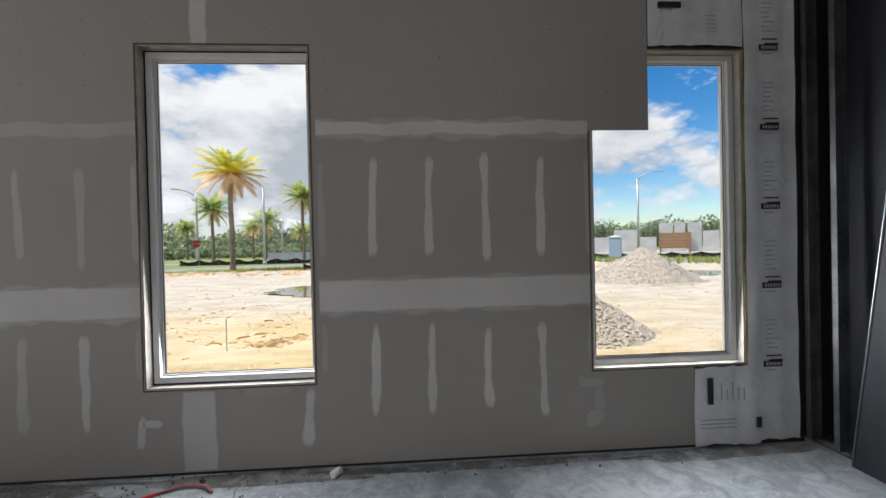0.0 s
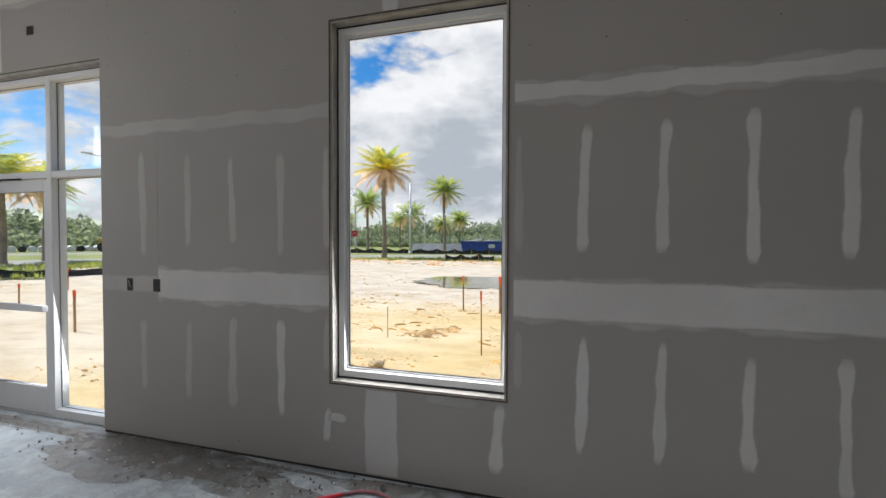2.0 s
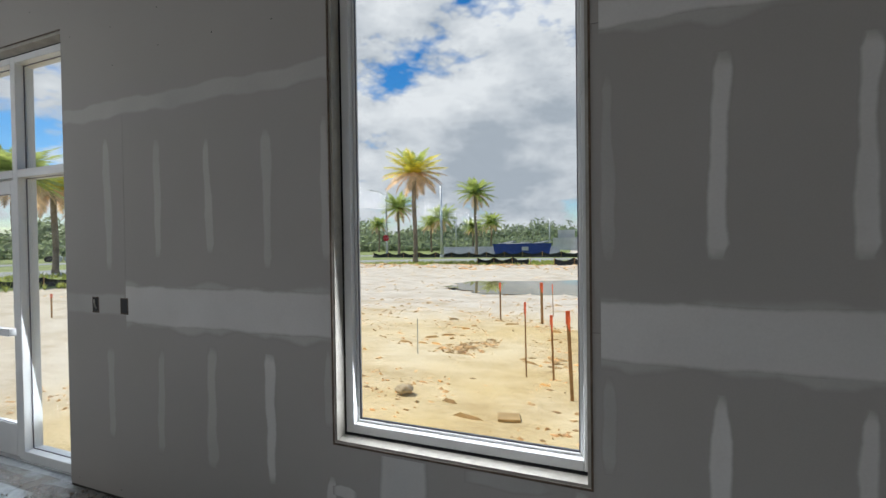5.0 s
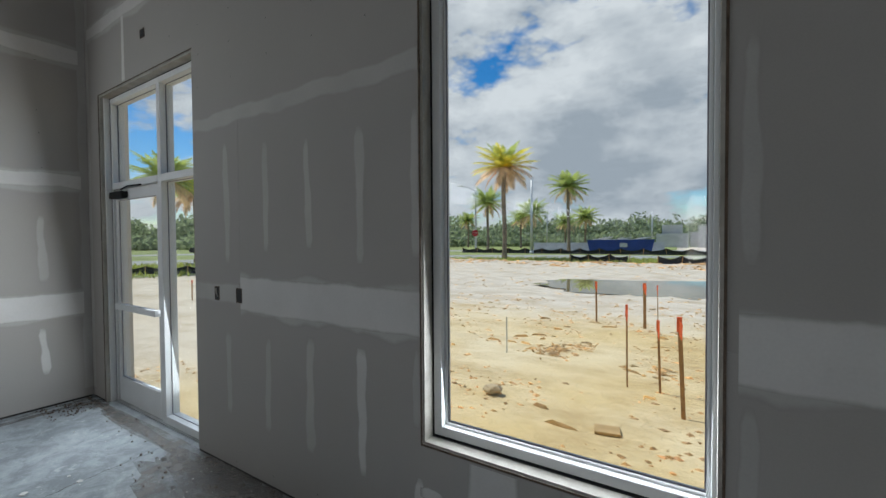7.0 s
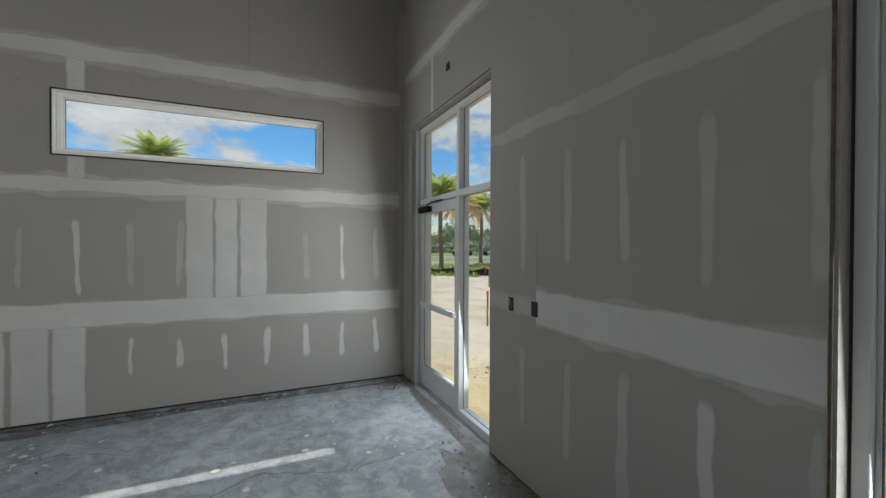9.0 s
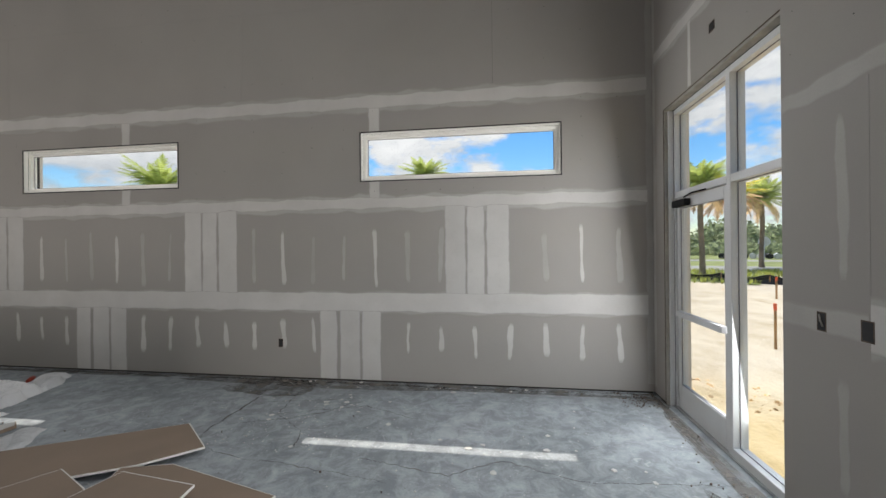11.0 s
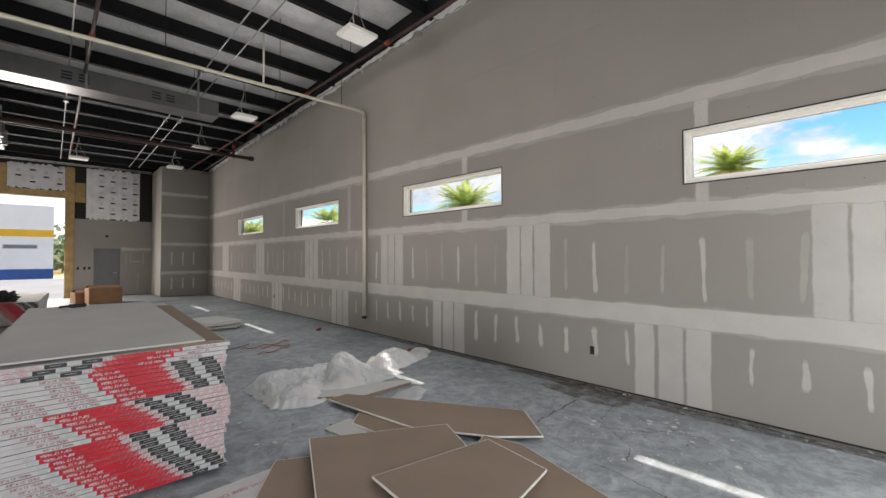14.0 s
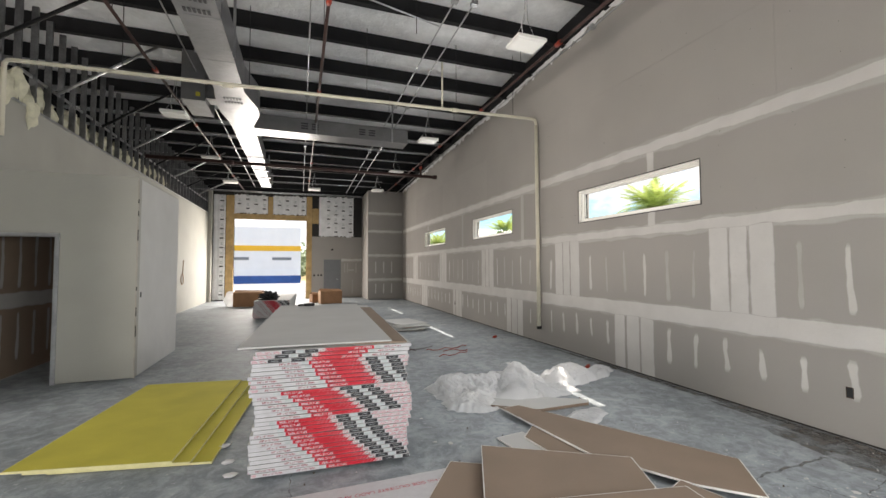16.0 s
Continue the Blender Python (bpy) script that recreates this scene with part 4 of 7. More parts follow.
insul = thing("wall_insulation", "white foil-faced insulation with black printed marks, beside a window", "insulation")
for k, (a, b, c, d_) in enumerate(((2.62, 3.03, 0.03, 5.9), (1.875, 2.615, 3.04, 5.9), (2.180, 2.70, 0.02, 0.612))):
    sh_, of_ = quilt("insulation_sheet", FRONT, a, b, c, d_, insul, 40 + k, d=-0.012 if k < 2 else 0.002, ragged=0.008)
for z in (0.62, 1.22, 1.82, 2.42, 3.02, 3.62, 4.2):
    u = 2.80
    print_bar(FRONT, u - 0.075, u + 0.075, z - 0.022, z + 0.022, 0.026, TAPEK, insul)
    print_bar(FRONT, u - 0.03, u + 0.08, z + 0.022, z + 0.034, 0.026, TAPEK, insul)
    for q in range(6):
        print_bar(FRONT, u - 0.055 + q * 0.021, u - 0.042 + q * 0.021, z - 0.012, z + 0.012, 0.0275, TAPEW, insul)
    print_bar(FRONT, u - 0.05, u + 0.07, z + 0.058, z + 0.068, 0.026, TAPEK, insul)
    print_bar(FRONT, u - 0.05, u + 0.03, z - 0.05, z - 0.043, 0.026, TAPEG, insul)
    for q in range(7):
        print_bar(FRONT, u - 0.05, u + random.Random(q).uniform(0.0, 0.05), z + 0.12 + q * 0.035, z + 0.127 + q * 0.035, 0.026, TAPEG, insul)
for u, z in ((2.03, 3.33), (2.42, 3.62), (2.03, 3.95)):
    print_bar(FRONT, u - 0.09, u + 0.09, z - 0.02, z + 0.025, 0.026, TAPEK, insul)
    for q in range(5):
        print_bar(FRONT, u + 0.28, u + 0.36, z - 0.2 + q * 0.03, z - 0.194 + q * 0.03, 0.026, TAPEG, insul)
print_bar(FRONT, 2.275, 2.32, 0.33, 0.53, 0.030, TAPEK, insul)
print_bar(FRONT, 2.66, 2.70, 0.14, 0.22, 0.030, TAPEK, insul)
for q in range(5):
    print_bar(FRONT, 2.38 + q * 0.045, 2.388 + q * 0.045, 0.36, 0.36 + random.Random(q).uniform(0.07, 0.14), 0.030, TAPEG, insul)
for q in range(3):
    print_bar(FRONT, 2.22, 2.50, 0.15 + q * 0.03, 0.157 + q * 0.03, 0.030, TAPEG, insul)

# ---- right side: steel studs at the front ----
stud_wall = thing("stud_partition", "open galvanised steel studs standing on a floor track", "stud wall")
def stud(x, y, z0, z1, parent, depth=0.09, w=0.04):
    bm = bmesh.new()
    t_ = 0.004
    box(bm, x, x + depth, y - t_, y, z0, z1)
    box(bm, x, x + t_, y - w, y - t_, z0, z1)
    box(bm, x + depth - t_, x + depth, y - w, y - t_, z0, z1)
    return part("stud", bm, STUDSTEEL, parent)


for y in (2.93, 2.72, 2.30, 1.90, 1.49, 1.08, 0.67):
    stud(RX, y, 0.03, 6.2, stud_wall)
bm = bmesh.new(); box(bm, RX - 0.004, RX + 0.1, -5.0, 2.94, 0.0, 0.004); box(bm, RX - 0.004, RX, -5.0, 2.94, 0.004, 0.035); box(bm, RX + 0.096, RX + 0.1, -5.0, 2.94, 0.004, 0.035)
part("floor_track", bm, GALV, stud_wall)
lean = thing("leaning_panel", "dark metal sheet leaning against the open studs", "metal sheet", at=(RX - 0.02, 2.52, 0.0))
bm = bmesh.new()
v = [bm.verts.new(p) for p in ((0, 0.06, 0), (0.0, -0.7, 0), (0.0, -1.0, 2.4), (0.0, -0.24, 2.4), (0.012, 0.06, 0), (0.012, -0.7, 0), (0.012, -1.0, 2.4), (0.012, -0.24, 2.4))]
for f in ((0, 1, 2, 3), (7, 6, 5, 4), (0, 4, 5, 1), (1, 5, 6, 2), (2, 6, 7, 3), (3, 7, 4, 0)):
    bm.faces.new([v[i] for i in f])
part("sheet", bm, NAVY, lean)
bm = bmesh.new(); tube(bm, [(-0.004, 0.062, 0.005), (-0.004, -0.238, 2.4)], 0.006, 6); part("edge_trim", bm, GALV, lean, "bright metal edge")

# ---- roof framing and services ----
roof_frame = setting(new("roof_framing"), "dark primed steel purlins under the roof", "roof frame")
for k in range(-7, 14):
    y = -5.72 - 1.19 * k
    if BY < y < FY:
        z = zr(y) - 0.02
        bm = bmesh.new()
        box(bm, LX + 0.005, RX + 4.0, y - 0.006, y + 0.006, z, z + 0.315)
        box(bm, LX + 0.005, RX + 4.0, y + 0.006, y + 0.105, z, z + 0.008)
        box(bm, LX + 0.005, RX + 4.0, y - 0.085, y - 0.006, z + 0.307, z + 0.315)
        part("purlin", bm, DARKSTEEL, roof_frame)
# main frames across and the dark rake strip along the long wall
for x in (LX + 0.06, ):
    bm = bmesh.new()
    v = []
    for y in (BY + 0.02, FY - 0.02):
        v.append([bm.verts.new((LX + a, y, zr(y) + b)) for a, b in ((0.002, 0.03), (0.16, 0.03), (0.16, 0.28), (0.002, 0.28))])
    for i in range(4):
        bm.faces.new((v[0][i], v[0][(i + 1) % 4], v[1][(i + 1) % 4], v[1][i]))
    part("rake_channel", bm, DARKSTEEL, roof_frame)
bm = bmesh.new()
v = [[bm.verts.new((4.8 + a, y, zr(y) + b)) for a, b in ((-0.05, -0.02), (0.05, -0.02), (0.05, 0.05), (-0.05, 0.05))] for y in (BY + 0.03, FY - 0.05)]
for i in range(4):
    bm.faces.new((v[0][i], v[0][(i + 1) % 4], v[1][(i + 1) % 4], v[1][i]))
part("girder", bm, DARKSTEEL, roof_frame)


def duct_run(parent, sections, name="duct_section"):
    """A rectangular duct lofted through sections (x0, x1, y, z0, z1)."""
    bm = bmesh.new()
    rings = [[bm.verts.new(p) for p in ((a, y, c), (b, y, c), (b, y, d), (a, y, d))] for a, b, y, c, d in sections]
    for p, q in zip(rings, rings[1:]):
        for i in range(4):
            bm.faces.new((p[i], p[(i + 1) % 4], q[(i + 1) % 4], q[i]))
    bm.faces.new(rings[0][::-1]); bm.faces.new(rings[-1])
    return part(name, bm, FOIL, parent)


duct = thing("air_duct", "foil-wrapped rectangular air duct hung under the roof", "air duct")
duct_run(duct, [(-0.04, 0.46, 2.2, 4.9, 5.4), (-0.04, 0.46, -7.3, 4.9, 5.4)])
duct_run(duct, [(-0.04, 0.46, -7.302, 4.9, 5.4), (-0.20, 0.56, -8.1, 4.9, 5.4), (-0.20, 0.56, -8.5, 4.9, 5.4), (0.0, 0.48, -9.3, 4.92, 5.34)])
duct_run(duct, [(0.0, 0.48, -9.302, 4.92, 5.34), (0.02, 0.48, -13.0, 4.92, 5.3)])
duct_run(duct, [(0.08, 0.48, -13.002, 4.94, 5.24), (0.1, 0.48, -17.2, 4.94, 5.24)])
bm = bmesh.new(); box(bm, -3.72, -0.002, -10.0, -9.45, 4.92, 5.28); part("branch", bm, FOIL, duct)
bm = bmesh.new(); box(bm, 0.74, 1.15, -8.93, -8.0, 4.9, 5.88); part("branch", bm, FOIL, duct)
bm = bmesh.new(); box(bm, 0.562, 0.74, -8.5, -8.15, 5.02, 5.4); part("branch", bm, FOIL, duct)
bm = bmesh.new(); box(bm, 0.82, 0.90, -7.998, -7.99, 4.98, 5.06); part("tag", bm, YELLOWP, duct, "yellow tag")
for y in (1.0, -0.2, -1.4, -2.6, -3.8, -5.0, -6.2):
    bm = bmesh.new(); box(bm, -0.045, 0.465, y - 0.03, y + 0.03, 4.896, 5.404); part("tape_seam", bm, FOIL, duct)
for y in (-10.6, -11.8, -14.0, -15.2, -16.3):
    bm = bmesh.new(); box(bm, -0.005, 0.485, y - 0.03, y + 0.03, 4.914, 5.345); part("tape_seam", bm, FOIL, duct)
for x in (-0.7, -1.9, -3.1):
    bm = bmesh.new(); box(bm, x - 0.03, x + 0.03, -10.005, -9.445, 4.915, 5.285); part("tape_seam", bm, FOIL, duct)
for x, y in ((-1.4, -9.44), (-3.3, -9.44), (-0.05, -3.0), (0.47, -3.0), (-0.05, -6.0), (0.47, -6.0), (0.0, -11), (0.48, -11), (0.06, -15), (0.49, -15)):
    bm = bmesh.new(); box(bm, x - 0.02, x + 0.02, y - 0.004, y + 0.004, 4.9, zr(y) + 0.1); part("strap", bm, GALV, duct)
for y, w in ((-4.6, 0.3), (-4.85, 0.24), (-7.7, 0.2), (-7.9, 0.2)):
    for q in range(6):
        bm = bmesh.new(); u = 0.06 + q * 0.055; box(bm, u, u + 0.035, y - 0.045, y + 0.045, 4.888, 4.8955); part("print_mark", bm, TAPEK, duct)
for x in (-1.2, -1.45, -2.6, -2.85):
    for q in range(3):
        bm = bmesh.new(); box(bm, x, x + 0.16, -9.449, -9.443, 5.02 + q * 0.06, 5.055 + q * 0.06); part("print_mark", bm, TAPEK, duct)


def pipe(name, pts, r, m, label, category="pipe", n=10, couplings=(), cm=None, cr=1.35):
    t = thing(name, label, category)
    bm = bmesh.new(); tube(bm, pts, r, n); part("run", bm, m, t)
    for a, b in couplings:
        bm = bmesh.new(); tube(bm, [a, b], r * cr, n); part("coupling", bm, cm or m, t)
    return t


zp = 4.86
pipe("drain_pipe", [(3.0, -6.6, 3.55), (3.0, -6.6, 4.60), (2.96, -6.6, 4.655), (2.9, -6.6, 4.66), (-5.72, -6.62, zp - 0.02), (-5.85, -6.64, zp - 0.03), (-5.90, -6.67, zp - 0.12)], 0.031, PVC, "cream PVC pipe run across under the roof", couplings=[((-3.9, -6.615, 4.80), (-4.02, -6.615, 4.805)), ((0.2, -6.605, 4.70), (0.05, -6.605, 4.705))])
pipe("drain_pipe", [(-5.90, -6.67, zp - 0.14), (-5.91, -6.67, 0.36)], 0.042, PVC, "cream pipe in foam dropping down the wall", couplings=[((-5.91, -6.67, 0.36), (-5.91, -6.67, 0.30))], cm=BLACK, cr=1.25)
pipe("pipe_offset", [(-3.7, -6.615, 4.80), (-3.7, -6.615, 5.75)], 0.018, PVC, "cream vent riser on the drain pipe", "pipe")
pipe("sprinkler_main", [(3.4, -12.6, 4.80), (-5.55, -12.6, 4.80)], 0.055, REDPIPE, "dark sprinkler main across the hall", couplings=[((-5.45, -12.6, 4.80), (-5.58, -12.6, 4.80)), ((1.0, -12.6, 4.80), (0.86, -12.6, 4.80))])
pipe("sprinkler_riser", [(-5.0, -12.6, 4.81), (-5.0, -12.6, 5.28)], 0.035, REDPIPE, "dark riser from main to branch pipe", couplings=[((-5.0, -12.6, 5.05), (-5.0, -12.6, 5.14))], cm=REDFIT)
for x, z in ((-1.38, 5.22), (-5.02, 5.30), (1.45, 5.22)):
    cps = [((x, y + 0.06, z), (x, y - 0.06, z)) for y in (-4.6, -7.6, -10.6, -13.6, -16.6)]
    pipe("sprinkler_pipe", [(x, 2.2, z), (x, -19.0 if x < 0 else -20.6, z)], 0.026, REDPIPE, "dark red sprinkler branch pipe with red fittings", couplings=cps, cm=REDFIT, cr=1.5)
for x, z in ((-3.12, 5.45), (-3.42, 5.47), (-1.16, 5.45), (0.9, 5.5), (-5.55, 5.55)):
    t = pipe("conduit", [(x, 2.0, z + 0.12), (x, -6.0, z), (x, -19.0, z - 0.25)], 0.012, GALV, "thin galvanised electrical conduit under the roof", "conduit", 6)
    for y in (-4.4, -8.3, -12.0):
        bm = bmesh.new(); box(bm, x - 0.045, x + 0.045, y - 0.045, y + 0.045, z - 0.03 + (y + 6) * 0.019, z + 0.02 + (y + 6) * 0.019); part("junction_box", bm, GALV, t)
pipe("conduit", [(-3.12, -5.1, 5.5), (-1.2, -5.25, 5.95), (0.9, -5.3, 6.0)], 0.012, GALV, "thin galvanised electrical conduit under the roof", "conduit", 6)
pipe("conduit", [(2.9, -17.3, 4.75), (-3.6, -17.3, 4.78)], 0.016, GALV, "galvanised conduit across near the back wall", "conduit", 6)
for k, y in enumerate((-14.6, -15.7, -18.4)):
    pipe("conduit", [(2.9, y, 4.9), (-4.0, y, 4.92)], 0.012, GALV, "galvanised conduit across near the back wall", "conduit", 6)
bm = bmesh.new()
for x, y, z in ((-4.0, -6.615, 4.82), (-2.2, -6.615, 4.78), (-0.2, -6.605, 4.72), (1.6, -6.605, 4.69), (-5.3, -6.62, 4.86), (-2.0, -12.6, 4.83), (1.2, -12.6, 4.83), (-3.12, -9.0, 5.4), (-1.38, -5.8, 5.2), (-1.38, -9.4, 5.2), (-5.02, -5.8, 5.3), (-5.02, -9.4, 5.3), (1.45, -5.8, 5.2), (1.45, -9.3, 5.2), (0.9, -4.6, 5.4), (-2.6, -4.6, 5.0)):
    tube(bm, [(x, y, z), (x, y, zr(y) + 0.2)], 0.006, 5)
tagged(obj("hanger_rods", bm, DARKSTEEL), "thin threaded hanger rods under the roof", "hanger rods", kind="stuff")


def ceiling_lamp(x, y, z):
    t = thing("ceiling_light", "white rectangular light fitting hung on wires", "ceiling light", "hall lights", at=(x, y, z))
    bm = bmesh.new(); chamfer_box(bm, -0.25, 0.25, -0.19, 0.19, 0.012, 0.075, 0.012); part("housing", bm, LAMPWHITE, t)
    bm = bmesh.new(); box(bm, -0.225, 0.225, -0.165, 0.165, 0.0, 0.011); part("diffuser", bm, LAMPWHITE, t)
    bm = bmesh.new(); chamfer_box(bm, -0.1, 0.1, -0.05, 0.05, 0.076, 0.12, 0.005); part("driver", bm, GALV, t)
    top = zr(y) + 0.2 - z
    for sx in (-1, 1):
        bm = bmesh.new(); tube(bm, [(sx * 0.2, 0, 0.07), (sx * 0.03, 0, 0.4), (0, 0, top)], 0.004, 5); part("suspension_wire", bm, GALV, t)
    bm = bmesh.new(); tube(bm, [(0.05, 0, 0.12), (0.09, 0.02, 0.3), (0.02, 0.03, 0.6), (0.0, 0.02, top)], 0.007, 6); part("flex", bm, WHITEALU, t)
    return t


for x in (-4.27, 1.6):
    for y in (-0.1, -4.37, -9.4, -13.3, -17.0):
        ceiling_lamp(x, y, 5.0)
for x in (-1.6,):
    ceiling_lamp(x, -17.6, 5.0)

# ---- the small room and the partition on the right ----
room = setting(new("wall_room"), "small drywalled room with an open doorway", "wall")
RD = (2.19, 3.06, 0.0, 2.14)
R1 = Face("y", -6.38, -1)
R1.rects("room_front", cut((1.26, RX - 0.002, 0.012, 3.0), [RD]), 0.0, 0.12, PRIMER, room)
RS = Face("x", 1.26, 1)
RS.rects("room_side", [(-8.50, -6.502, 0.012, 3.0)], 0.0, 0.12, WHITEFACE, room)
Face("y", -8.5, 1).rects("room_back", [(1.382, RX - 0.002, 0.012, 3.0)], 0.0, 0.1, BOARD, room)
boxes("room_top", PRIMER, [(1.27, RX - 0.002, -8.49, -6.39, 3.001, 3.02)], room)
boxes("inner_lining", BROWN, [(RX - 0.012, RX - 0.004, -8.39, -6.51, 0.02, 2.9), (1.383, RX - 0.004, -8.398, -8.392, 0.02, 2.9), (1.383, 1.389, -8.39, -6.51, 0.02, 2.9)], room)
IN = Face("y", -8.39, -1)
for x in (1.7, 2.1, 2.5, 2.9):
    smear(IN, room, x - 0.03, x + 0.03, 1.35, 2.2, MUDTHIN, taper=0.2)
    smear(IN, room, x - 0.03, x + 0.03, 0.25, 0.95, MUDTHIN, taper=0.2)
smear(IN, room, 1.4, 3.05, 1.05, 1.26, MUDTHIN)
INR = Face("x", RX - 0.012, 1)
for y in (-6.85, -7.25, -7.65, -8.05):
    smear(INR, room, y - 0.03, y + 0.03, 1.35, 2.2, MUDTHIN, taper=0.2)
    smear(INR, room, y - 0.03, y + 0.03, 0.25, 0.95, MUDTHIN, taper=0.2)
smear(INR, room, -8.35, -6.55, 1.05, 1.26, MUDTHIN)
room_door = setting(new("doorway"), "empty galvanised steel door frame", "door frame")
for r in ((2.19, 2.24, 0.0, 2.14), (3.01, 3.06, 0.0, 2.14), (2.24, 3.01, 2.09, 2.14)):
    R1.rects("jamb", [r], -0.02, 0.14, GALV, room_door)
boxes("edge_bead", CREAM, [(1.252, 1.268, -6.388, -6.372, 0.0, 3.0)], room)
for za, zb in ((0.62, 0.78), (0.92, 1.05), (1.30, 1.36), (2.05, 2.22), (2.42, 2.50), (2.62, 2.68)):      # gaps left open behind the corner bead, their shade drawn as black slips
    boxes("open_gap", BLACK, [(1.2505, 1.2595, -6.371, -6.3705, za, zb), (1.250, 1.2515, -6.384, -6.374, za, zb)], room)
# black patch on the face stands for the shade inside a cut-out
bm = bmesh.new(); box(bm, 1.2585, 1.2595, -6.60, -6.54, 1.19, 1.27); part("hole", bm, BLACK, room, "dark cut-out in the drywall")

top_studs = thing("upper_stud_wall", "galvanised steel studs exposed above the white partition", "stud wall")
bm = bmesh.new(); box(bm, RX - 0.004, RX + 0.1, BY + 0.3, -5.0, 4.2, 4.204); box(bm, RX - 0.004, RX, BY + 0.3, -5.0, 4.204, 4.24); part("track", bm, GALV, top_studs)
k = 0
for i in range(40):
    y = -5.05 - 0.405 * i
    if y > BY + 0.4:
        stud(RX, y, 4.2, zr(y) + 0.05, top_studs)
bm = bmesh.new(); box(bm, RX + 0.04, RX + 0.06, BY + 0.3, -5.0, 4.75, 4.80); part("bridging", bm, GALV, top_studs)
for i in range(8):
    y = -6.3 - 1.75 * i
    bm = bmesh.new()
    tube(bm, [(RX - 0.01, y, 4.72), (RX - 1.55, y - 0.15, zr(y) + 0.1)], 0.028, 4)
    part("kicker_brace", bm, GALV if i % 2 else DARKSTEEL, top_studs)


def lump(bm, c, size, seed, n=2, amp=0.35, fr=2.2):
    """A crumpled lump: an icosphere pushed about by noise."""
    r = bmesh.ops.create_icosphere(bm, subdivisions=n, radius=1.0)
    for v in r["verts"]:
        d = 1 + amp * noise.noise(v.co * fr + Vector((seed * 3.1, 0, seed))) + amp * 0.5 * noise.noise(v.co * fr * 2.7 + Vector((seed, 5, 0)))
        v.co = Vector((v.co.x * size[0] * d + c[0], v.co.y * size[1] * d + c[1], v.co.z * size[2] * d + c[2]))
    for f in bm.faces:
        f.smooth = True


batt = thing("wool_batts", "pale glass-wool batts sagging out between the studs", "insulation")
for i, (y, z, s) in enumerate(((-6.75, 4.35, 0.22), (-7.1, 4.45, 0.2), (-7.4, 4.2, 0.24), (-7.75, 4.5, 0.16), (-8.1, 4.35, 0.2), (-8.5, 4.3, 0.16), (-9.7, 4.4, 0.14), (-11.2, 4.4, 0.14), (-5.9, 4.5, 0.22), (-6.3, 4.4, 0.2), (-12.8, 4.4, 0.13), (-8.9, 4.42, 0.2), (-9.3, 4.4, 0.19), (-10.1, 4.42, 0.2), (-10.5, 4.4, 0.2), (-10.9, 4.4, 0.18), (-11.6, 4.4, 0.2), (-12.0, 4.38, 0.18), (-12.4, 4.4, 0.2), (-13.2, 4.4, 0.18), (-13.6, 4.4, 0.2), (-14.0, 4.4, 0.18), (-14.4, 4.4, 0.2), (-5.5, 4.45, 0.22))):
    bm = bmesh.new(); lump(bm, (RX + (0.06 if y > -7.6 else 0.17), y, z), (0.12, 0.20, s * 1.35), i, 3, 0.5); part("batt", bm, WOOL, batt)
col = setting(boxes("wall_post", PRIMER, [(2.93, RX - 0.001, BY + 0.3, BY + 0.62, 0.0, 5.3)]), "white boxed column in the far corner", "column")
doodle = thing("hanging_cable", "thin pale cable coiled against the white partition", "cable")
bm = bmesh.new(); tube(bm, [(RX - 0.012, -16.6 + 0.02 * k, 1.9 - 0.09 * k) for k in range(5)] + [(RX - 0.015, -16.45 + 0.16 * math.cos(a), 1.2 + 0.2 * math.sin(a)) for a in (k * 0.6 for k in range(3, 16))], 0.012, 5); part("loop", bm, CARD, doodle)

# ---- back wall: lumber round the gate, insulation, steel door ----
lumber = thing("gate_lumber", "rough yellow pine posts and header round the gate opening", "lumber")
for r in ((2.05, 2.40, 0.0, 5.2), (-1.62, -1.34, 0.0, 5.3), (-1.339, 2.049, 4.05, 4.30), (0.28, 0.50, 4.301, 5.2), (-1.95, -1.63, 3.9, 4.7)):
    bm = bmesh.new(); a = BACK.p(r[0], -0.03, 0); b = BACK.p(r[1], 0.016, 0); chamfer_box(bm, r[0], r[1], min(a[1], b[1]), max(a[1], b[1]), r[2], r[3], 0.006); part("plank", bm, PINE, lumber)
binsul = thing("wall_insulation", "white foil-faced insulation with printed marks above the back door", "insulation")
for k, (a, b, c, d_) in enumerate(((2.42, 2.95, 0.05, 5.2), (0.52, 2.04, 4.32, 5.25), (-1.33, 0.27, 4.32, 5.28), (-3.75, -1.97, 3.24, 5.35))):
    quilt("insulation_sheet", BACK, a, b, c, d_, binsul, 60 + k, ragged=0.05 if k else 0.02, bulge=0.04)
    r = random.Random(k)
    u = a + 0.16
    q = 0
    while u < b - 0.12:
        z = c + 0.25 + 0.22 * (q % 2)
        while z < d_ - 0.12:
            print_bar(BACK, u - 0.08, u + 0.08, z - 0.03, z + 0.03, 0.06, TAPEK, binsul)
            for j in range(2):
                print_bar(BACK, u - 0.05, u + 0.05, z + 0.14 + j * 0.07, z + 0.17 + j * 0.07, 0.06, TAPEG, binsul)
            z += 0.46
        u += 0.38; q += 1
bdoor = setting(new("door_2"), "plain grey steel door, shut", "door")
BACK.rects("door_leaf", [(BD[0] + 0.05, BD[1] - 0.05, 0.01, BD[3] - 0.05)], 0.03, 0.075, GREYDOOR, bdoor)
for r in ((BD[0], BD[0] + 0.05, 0, BD[3]), (BD[1] - 0.05, BD[1], 0, BD[3]), (BD[0] + 0.05, BD[1] - 0.05, BD[3] - 0.05, BD[3])):
    BACK.rects("jamb", [r], -0.015, 0.12, GREYDOOR, bdoor)
